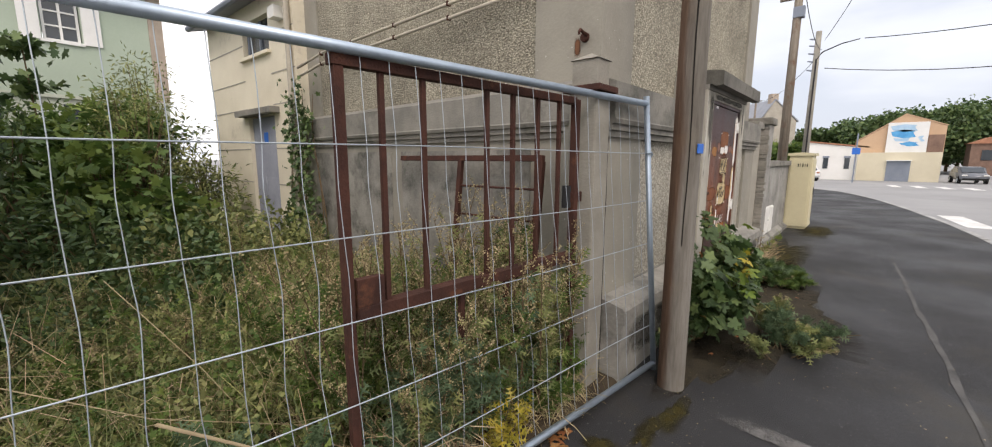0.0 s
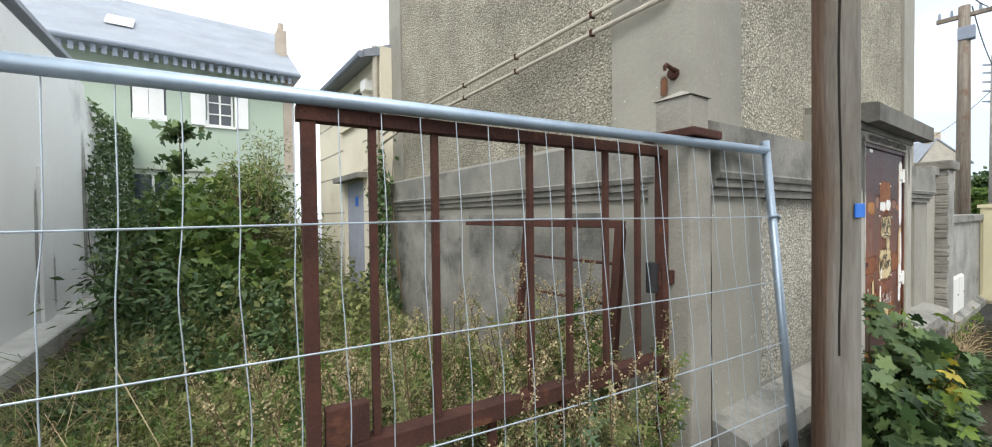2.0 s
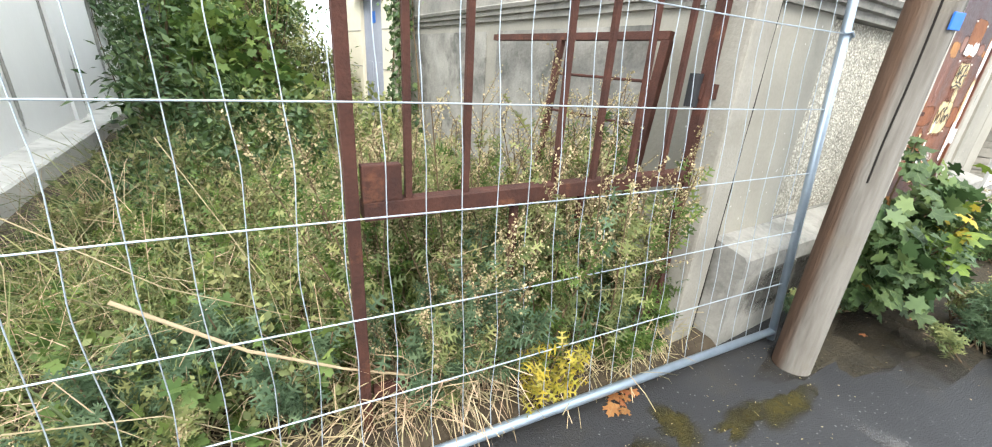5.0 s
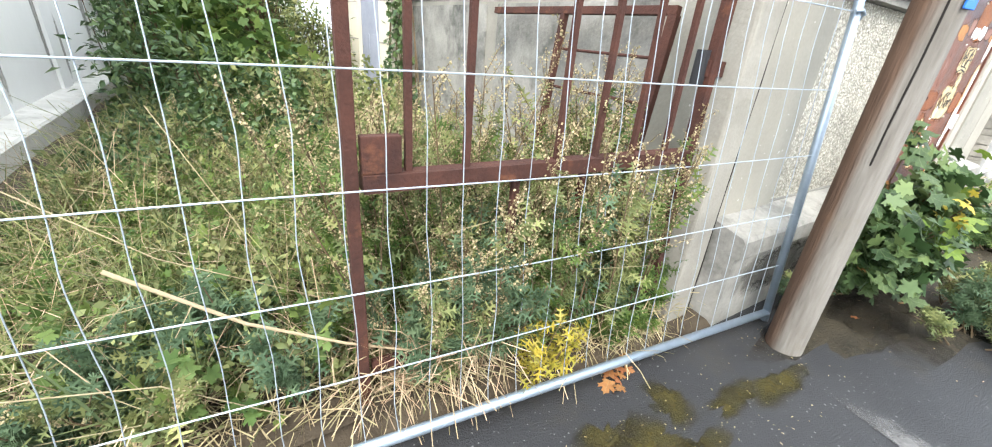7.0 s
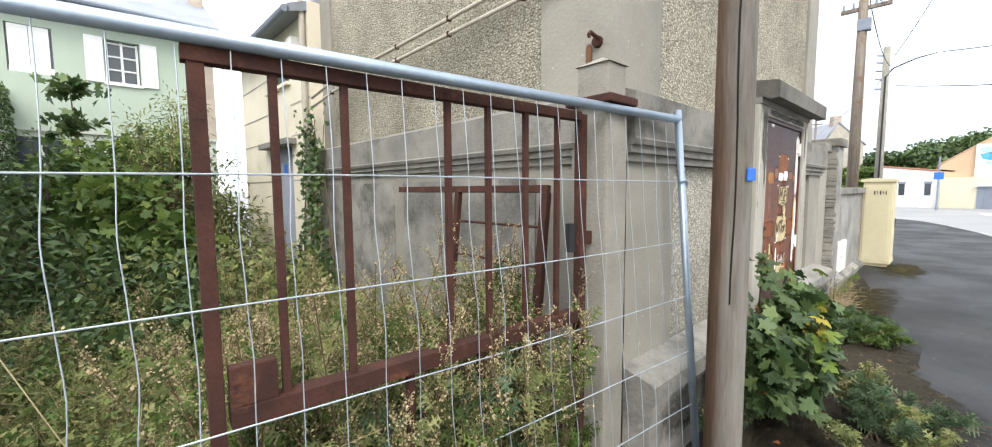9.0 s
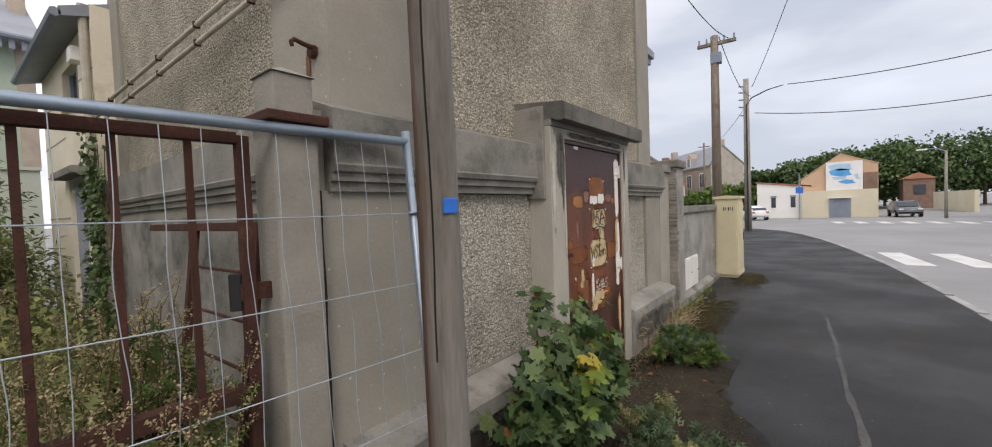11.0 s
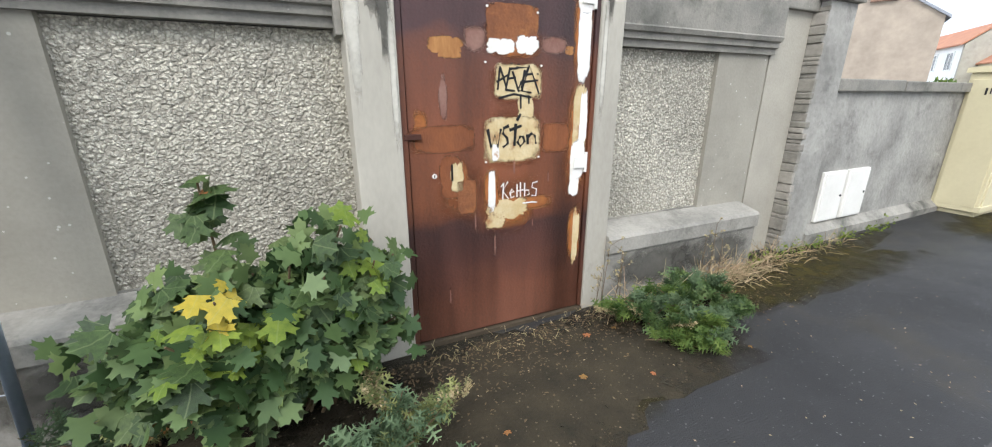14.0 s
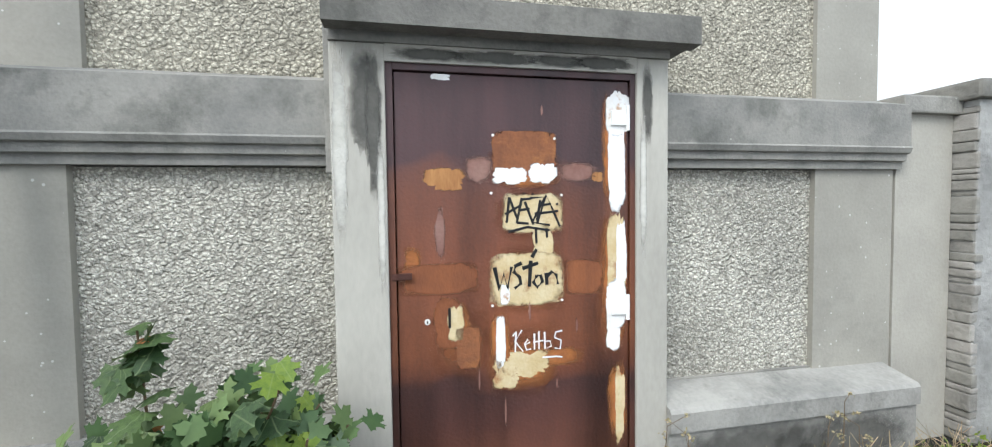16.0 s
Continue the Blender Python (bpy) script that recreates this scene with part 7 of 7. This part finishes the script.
for i, s in enumerate(stems):
    m_ = 10 if i < 44 else 22
    for j in range(m_):
        f = 0.3 + 0.7 * (j + gb.uniform()) / m_ if i != 44 else (0.55 + 0.2 * gb.uniform() if j % 3 == 0 else 0.84 + 0.18 * gb.uniform())
        f = 0.6 + 0.42 * (j + 0.5) / m_ if i > 45 else f
        p = (s[0].lerp(s[1], f * 2) if f < 0.5 else s[1].lerp(s[2], f * 2 - 1)) + Vector(gb.normal(0, 0.055, 3)) * (1.0 if i < 44 else 0.7)
        p.y = min(p.y, 0.2 - gb.uniform(0, 0.05))
        p.z = max(p.z, 0.06)
        out = Vector((p.x * 0.8, p.y - 0.3, 0.1)).normalized()
        d = out * 0.7 + Vector(gb.normal(0, 0.38, 3)) + Vector((0, -0.15, -0.5))
        nrm = Vector((out.x * 0.4, -0.55, 1.0)) + Vector(gb.normal(0, 0.32, 3))
        u = gb.uniform()
        from_yellow = (p - Vector((-0.12, -0.28, 0.76))).length
        kind = "green" if u < 0.93 else ("lime" if u < 0.97 else "orange")
        if from_yellow < 0.16:
            kind = "yellow" if u < 0.7 else "lime"
        elif from_yellow < 0.27 and p.z < 0.74 and u < 0.6:
            kind = "lime"
        elif p.x > 0.3 and p.z > 0.6 and u > 0.65:
            kind = "lime"
        elif p.x < -0.18 and p.z < 0.72 and u > 0.84:
            kind = "orange"
        elif (p - Vector((0.0, -0.25, 0.5))).length < 0.12 and u > 0.6:
            kind = "orange"
        if i == 46:
            kind = ("yellow", "yellow", "lime")[j % 3] if p.z > 0.66 else "lime"
        elif i == 47 and p.z > 0.55:
            kind = ("lime", "green")[j % 2]
        bush_leaf(p, d, nrm, (0.06 + 0.075 * gb.uniform()) * (0.8 if kind in ("orange", "yellow") else 1.0), kind)

# weeds round the bush and along the wall foot
for i, (x, y, h) in enumerate(((6.05, 0.66, 0.36), (5.92, 0.58, 0.32), (5.5, 0.58, 0.2), (5.8, 0.32, 0.2), (5.65, 0.38, 0.22), (6.05, 0.28, 0.18), (6.0, 0.48, 0.2), (5.75, 0.5, 0.22), (5.1, 1.14, 0.2), (4.98, 1.18, 0.28))):
    mugwort(x, y, h, 500 + i, False, gz(x), 0.24, i % 4 == 0, M_BLUEWEED if i % 2 else None)
for i, (x, y, h) in enumerate(((7.55, 0.98, 0.2), (7.7, 0.9, 0.26), (7.85, 0.84, 0.28), (8.0, 0.86, 0.26), (8.12, 0.92, 0.22), (7.6, 0.74, 0.18), (7.78, 0.68, 0.18), (7.95, 0.66, 0.18), (8.1, 0.7, 0.14), (7.68, 0.58, 0.1), (7.9, 0.54, 0.1), (8.25, 0.95, 0.18))):
    mugwort(x, y, h, 600 + i, True, gz(x), 0.22, i % 5 == 0, (M_LEAF, M_BLUEWEED, M_IVY)[i % 3])


def dead_flower(x, y, h, seed):
    """A dry stalk with a few small pale heads."""
    r = np.random.default_rng(seed)
    t = thing("dead_flower", "dry branching stalk with small pale yellow heads", "weed", "dead flowers by the door", at=(x, y, gz(x)))
    sb, P = bmesh.new(), []
    top = Vector((r.normal(0, 0.03), r.normal(0, 0.03), h))
    tube([(0, 0, 0), top * 0.5, top], 0.003, 0.0015, 5, sb)
    for f in (0.5, 0.62, 0.74, 0.86, 1.0):
        q = top * f
        e = q + Vector((r.normal(0, 0.05), r.normal(0, 0.03), r.uniform(0.02, 0.06)))
        tube([q, e], 0.0015, 0.001, 4, sb)
        P += [e + Vector(r.normal(0, 0.006, 3)) for _ in range(7)]
    part("stem", sb, M_STEM, t)
    tagged(part("flower_head", leaf_mesh("flower_head", P, rand_dirs(len(P), 0.6), rand_dirs(len(P), 1), 0.016, 0.012), M_SEED, t, "small pale yellow heads"), kind="stuff")


for i, (x, y, h) in enumerate(((7.45, 1.1, 0.5), (7.52, 1.06, 0.4), (7.38, 1.08, 0.34), (7.6, 1.08, 0.45), (8.3, 1.02, 0.4), (8.42, 1.04, 0.5), (8.55, 1.05, 0.36))):
    dead_flower(x, y, h, 1200 + i)
nb = 420
straw("dry_grass", np.column_stack([RNG.uniform(7.5, 9.5, nb), RNG.normal(1.1, 0.06, nb), np.full(nb, 0.0)]), 0.13, 0.55, 0.004, M_DRY, "bleached dry grass along the wall foot")
straw("dry_grass", np.column_stack([RNG.uniform(8.8, 10.4, 260), RNG.normal(1.1, 0.05, 260), np.full(260, 0.01)]), 0.09, 0.2, 0.004, M_DRY, "flattened bleached grass along the wall foot")
straw("dry_grass", np.column_stack([RNG.normal(8.75, 0.22, 420), RNG.normal(1.08, 0.06, 420), np.full(420, 0.01)]), 0.12, 0.6, 0.005, M_DRY, "tuft of bleached dry grass")
straw("dry_litter", np.column_stack([RNG.uniform(6.2, 10.4, 600), RNG.normal(1.08, 0.07, 600), np.full(600, 0.0) + 0.015]), 0.02, 0.05, 0.003, M_SEED, "dry stem litter on the pavement")


def flecks(name, n, x, y, size, mat, label):
    """Small flat scraps lying on the asphalt."""
    P = np.column_stack([x, y, np.zeros(n)])
    P[:, 2] = [gz(q) + 0.007 for q in P[:, 0]]
    a = RNG.uniform(0, 2 * math.pi, n)
    me = leaf_mesh(name, P, np.column_stack([np.cos(a), np.sin(a), RNG.normal(0, 0.12, n)]), np.tile((0.0, 0.0, 1.0), (n, 1)) + RNG.normal(0, 0.15, (n, 3)), size * RNG.uniform(0.5, 1.5, n), size * RNG.uniform(0.3, 0.7, n))
    return stuff(name, me, mat, label, "litter")


flecks("leaf_crumbs", 1500, RNG.uniform(6.1, 9.2, 1500), np.minimum(1.2, 1.18 - np.abs(RNG.normal(0, 0.22, 1500))), 0.02, M_STEM, "brown crumbs of dead leaves at the door foot")
flecks("pale_litter", 260, RNG.uniform(5.0, 10.5, 260), RNG.uniform(-0.9, 1.1, 260), 0.013, M_DRY, "scattered pale scraps on the pavement")
flecks("fence_litter", 130, RNG.uniform(3.0, 4.7, 130), RNG.uniform(0.7, 1.2, 130), 0.01, M_SEED, "pale grit and scraps by the fence foot")
b = np.column_stack([RNG.uniform(9.0, 11.6, 60), RNG.normal(1.12, 0.04, 60), np.full(60, 0.02)])
stuff("wall_foot_weeds", leaf_mesh("wall_foot_weeds", *sprigs(b, RNG.uniform(0.03, 0.14, len(b)), 0.4, 10, 0.03, 0.015)), M_LIME, "small bright weeds at the wall foot", "weeds")
for i in range(12):
    x, y = RNG.uniform(5.2, 8.6), RNG.uniform(0.35, 1.1)
    fl = part("fallen_leaf", LEAVES["orange", 0], None)
    s = RNG.uniform(0.025, 0.05)
    fl.matrix_world = pose(x, y, gz(x) + 0.008, RNG.uniform(-12, 12), RNG.uniform(-12, 12), RNG.uniform(0, 360)) @ Matrix.Diagonal((s, s, s, 1))
    tagged(fl, "dry orange-brown fallen leaf", "leaf", "fallen leaves")
for i in range(9):
    x, y = 3.6 + RNG.normal(0, 0.09), 1.33 + RNG.normal(0, 0.03)
    fl = part("fallen_leaf", LEAVES["orange", 0], None)
    s = RNG.uniform(0.05, 0.08)
    fl.matrix_world = pose(x, y, gz(x) + 0.02, RNG.uniform(-25, 25), RNG.uniform(-25, 25), RNG.uniform(0, 360)) @ Matrix.Diagonal((s, s, s, 1))
    tagged(fl, "curled orange leaf caught at the fence foot", "leaf", "fallen leaves")
# black plastic scraps
for x, y, s, z in ((6.03, 0.98, 0.07, gz(6.0)), (4.08, 1.5, 0.08, -0.05), (3.98, 1.56, 0.06, -0.03)):
    bm = bmesh.new()
    bmesh.ops.create_icosphere(bm, subdivisions=3, radius=1)
    for v in bm.verts:
        v.co *= 0.75 + 0.5 * noise.noise(v.co * 2.2)
        v.co = Vector((v.co.x * s * 1.3, v.co.y * s, max(0, v.co.z * s * 0.8)))
    ob = tagged(part("plastic_bag", bm, M_PLASTIC), "crumpled black plastic bag on the ground", "plastic bag")
    ob.matrix_world = pose(x, y, z)


straw("dead_litter", np.column_stack([RNG.normal(3.85, 0.22, 500), RNG.normal(1.5, 0.07, 500), RNG.uniform(-0.02, 0.06, 500)]), 0.09, 0.12, 0.004, M_SEED, "dead stems by the end of the fence")
for i, (x, y, h) in enumerate(((3.55, 1.62, 0.4), (3.8, 1.58, 0.3), (4.02, 1.52, 0.22), (3.7, 1.5, 0.18), (3.3, 1.66, 0.5), (4.1, 1.6, 0.35))):
    mugwort(x, y, h, 700 + i, True, -0.03, 0.2, i % 3 == 0)
for i, (x, y, h) in enumerate(((3.7, 1.78, 1.15), (3.86, 1.8, 1.3), (3.95, 1.9, 1.2), (3.55, 1.95, 1.05), (3.35, 1.85, 0.95), (3.1, 2.0, 1.1), (2.85, 2.05, 1.2), (2.65, 2.2, 1.25), (3.75, 2.1, 1.25), (3.45, 2.2, 1.0), (3.2, 2.4, 1.2), (2.9, 2.5, 1.3), (3.6, 1.7, 0.7), (3.3, 1.72, 0.6), (2.95, 1.8, 0.65))):
    mugwort(x, y, h if y < 2.15 else h * 0.8, 800 + i, i % 2 == 1)
for i, (x, y, h) in enumerate(((1.9, 1.92, 0.42), (1.8, 2.05, 0.46), (2.02, 2.08, 0.4), (1.72, 1.9, 0.32), (2.95, 1.72, 0.5), (3.05, 1.68, 0.42), (3.18, 1.74, 0.8), (3.3, 1.7, 0.5), (2.85, 1.66, 0.3))):
    mugwort(x, y, h, 900 + i, True, 0.0, 0.16, False, M_BLUEWEED)
for i, (x, y, h) in enumerate(((2.95, 1.6, 0.85), (3.12, 1.57, 1.05), (3.3, 1.55, 0.95), (3.48, 1.53, 1.1), (3.66, 1.51, 1.0), (3.84, 1.5, 1.15), (3.74, 1.48, 0.8))):
    mugwort(x, y, h, 970 + i, i % 2 == 0, 0.0, 0.2, True, (M_BLUEWEED, M_WEED, M_BRAMBLE)[i % 3])
for i, (x, y, h) in enumerate(((3.62, 1.74, 1.3), (3.78, 1.72, 1.12), (3.9, 1.7, 0.95), (3.5, 1.78, 1.18), (3.05, 1.85, 1.38), (2.72, 1.9, 1.3))):
    mugwort(x, y, h, 950 + i, False, 0.0, 0.3)
# ---- long grass in the plot ----
gg_ = np.random.default_rng(77)
tuft = np.column_stack((gg_.uniform(1.7, 4.2, 70), 1.9 + 3.6 * gg_.uniform(0, 1, 70) ** 1.2, np.zeros(70)))
P = np.repeat(tuft, 12, axis=0) + gg_.normal(0, 0.07, (840, 3)) * (1, 1, 0)
D = gg_.normal(0, 0.42, (840, 3)) * (1, 1, 0) + (0, -0.08, 1.0)
stuff("long_grass", leaf_mesh("long_grass", P, D, rand_dirs(840, 0.0) + np.array((0, -1.0, 0.3)), gg_.uniform(0.3, 0.65, 840), gg_.uniform(0.004, 0.009, 840)), M_BLADE, "long pale grass blades among the weeds", "grass")
# ---- far trees and hedge ----
def tree(label, x, y, h, r, seed, mat=M_IVY):
    g = np.random.default_rng(seed)
    t = thing("tree", label, "tree", "far trees", at=(x, y, -0.2))
    tb = bmesh.new()
    tube([(0, 0, 0), (0.1, 0, h * 0.35), (0.0, 0.1, h * 0.8)], 0.22, 0.06, 8, tb)
    P = []
    for c in range(46):
        d = unit(g.normal(size=(1, 3)))[0]
        p = np.array((d[0] * r, d[1] * r, h * 0.62 + d[2] * h * 0.36)) * np.array((1, 1, 1)) * (0.75 + 0.3 * g.uniform())
        if c < 12:
            tube([(0, 0, h * 0.3), tuple(p * np.array((0.5, 0.5, 0.75))), tuple(p)], 0.07, 0.02, 5, tb)
        P.append(p + g.normal(0, 1, (120, 3)) * np.array((0.24, 0.24, 0.16)) * r * 0.7)
    P = np.vstack(P)
    part("trunk", tb, M_STEM, t)
    part("crown", leaf_mesh("crown", P, rand_dirs(len(P), 0), rand_dirs(len(P), 1), 0.5, 0.36), mat, t)


k = 0
for x, y, h, r in ((70, -2.0, 6.4, 2.8), (74, 1.5, 6.2, 3.0), (72, 4.0, 6.0, 2.6), (80, -6.5, 8.6, 4.0), (84, -11.0, 9.2, 4.4), (88, -16.0, 9.6, 4.6), (92, -21.5, 9.6, 4.8), (82, -3.0, 8.0, 3.6), (96, -27, 9.5, 4.8), (100, -12, 10, 4.6), (87, -8, 9.0, 3.9), (90, -13, 9.6, 4.2)):
    tree("dark green leafy tree in the distance", x, y, h, r, 40 + k)
    k += 1
for x, y, h, r in ((52, 5.2, 3.3, 1.7), (54, 7.2, 3.0, 1.7), (56, 9.6, 2.6, 1.5), (58, 12.5, 2.4, 1.5), (57, 15.5, 2.4, 1.6)):
    tree("rounded dark green hedge bush in the distance", x, y, h, r, 60 + k, M_LEAF)
    k += 1
tagged(part("wall_hedge", box(51.0, 51.3, 3.4, 18.0, -0.2, 1.1), M_OLDWALL), "low wall under the far hedge", "wall", kind=STRUCT)
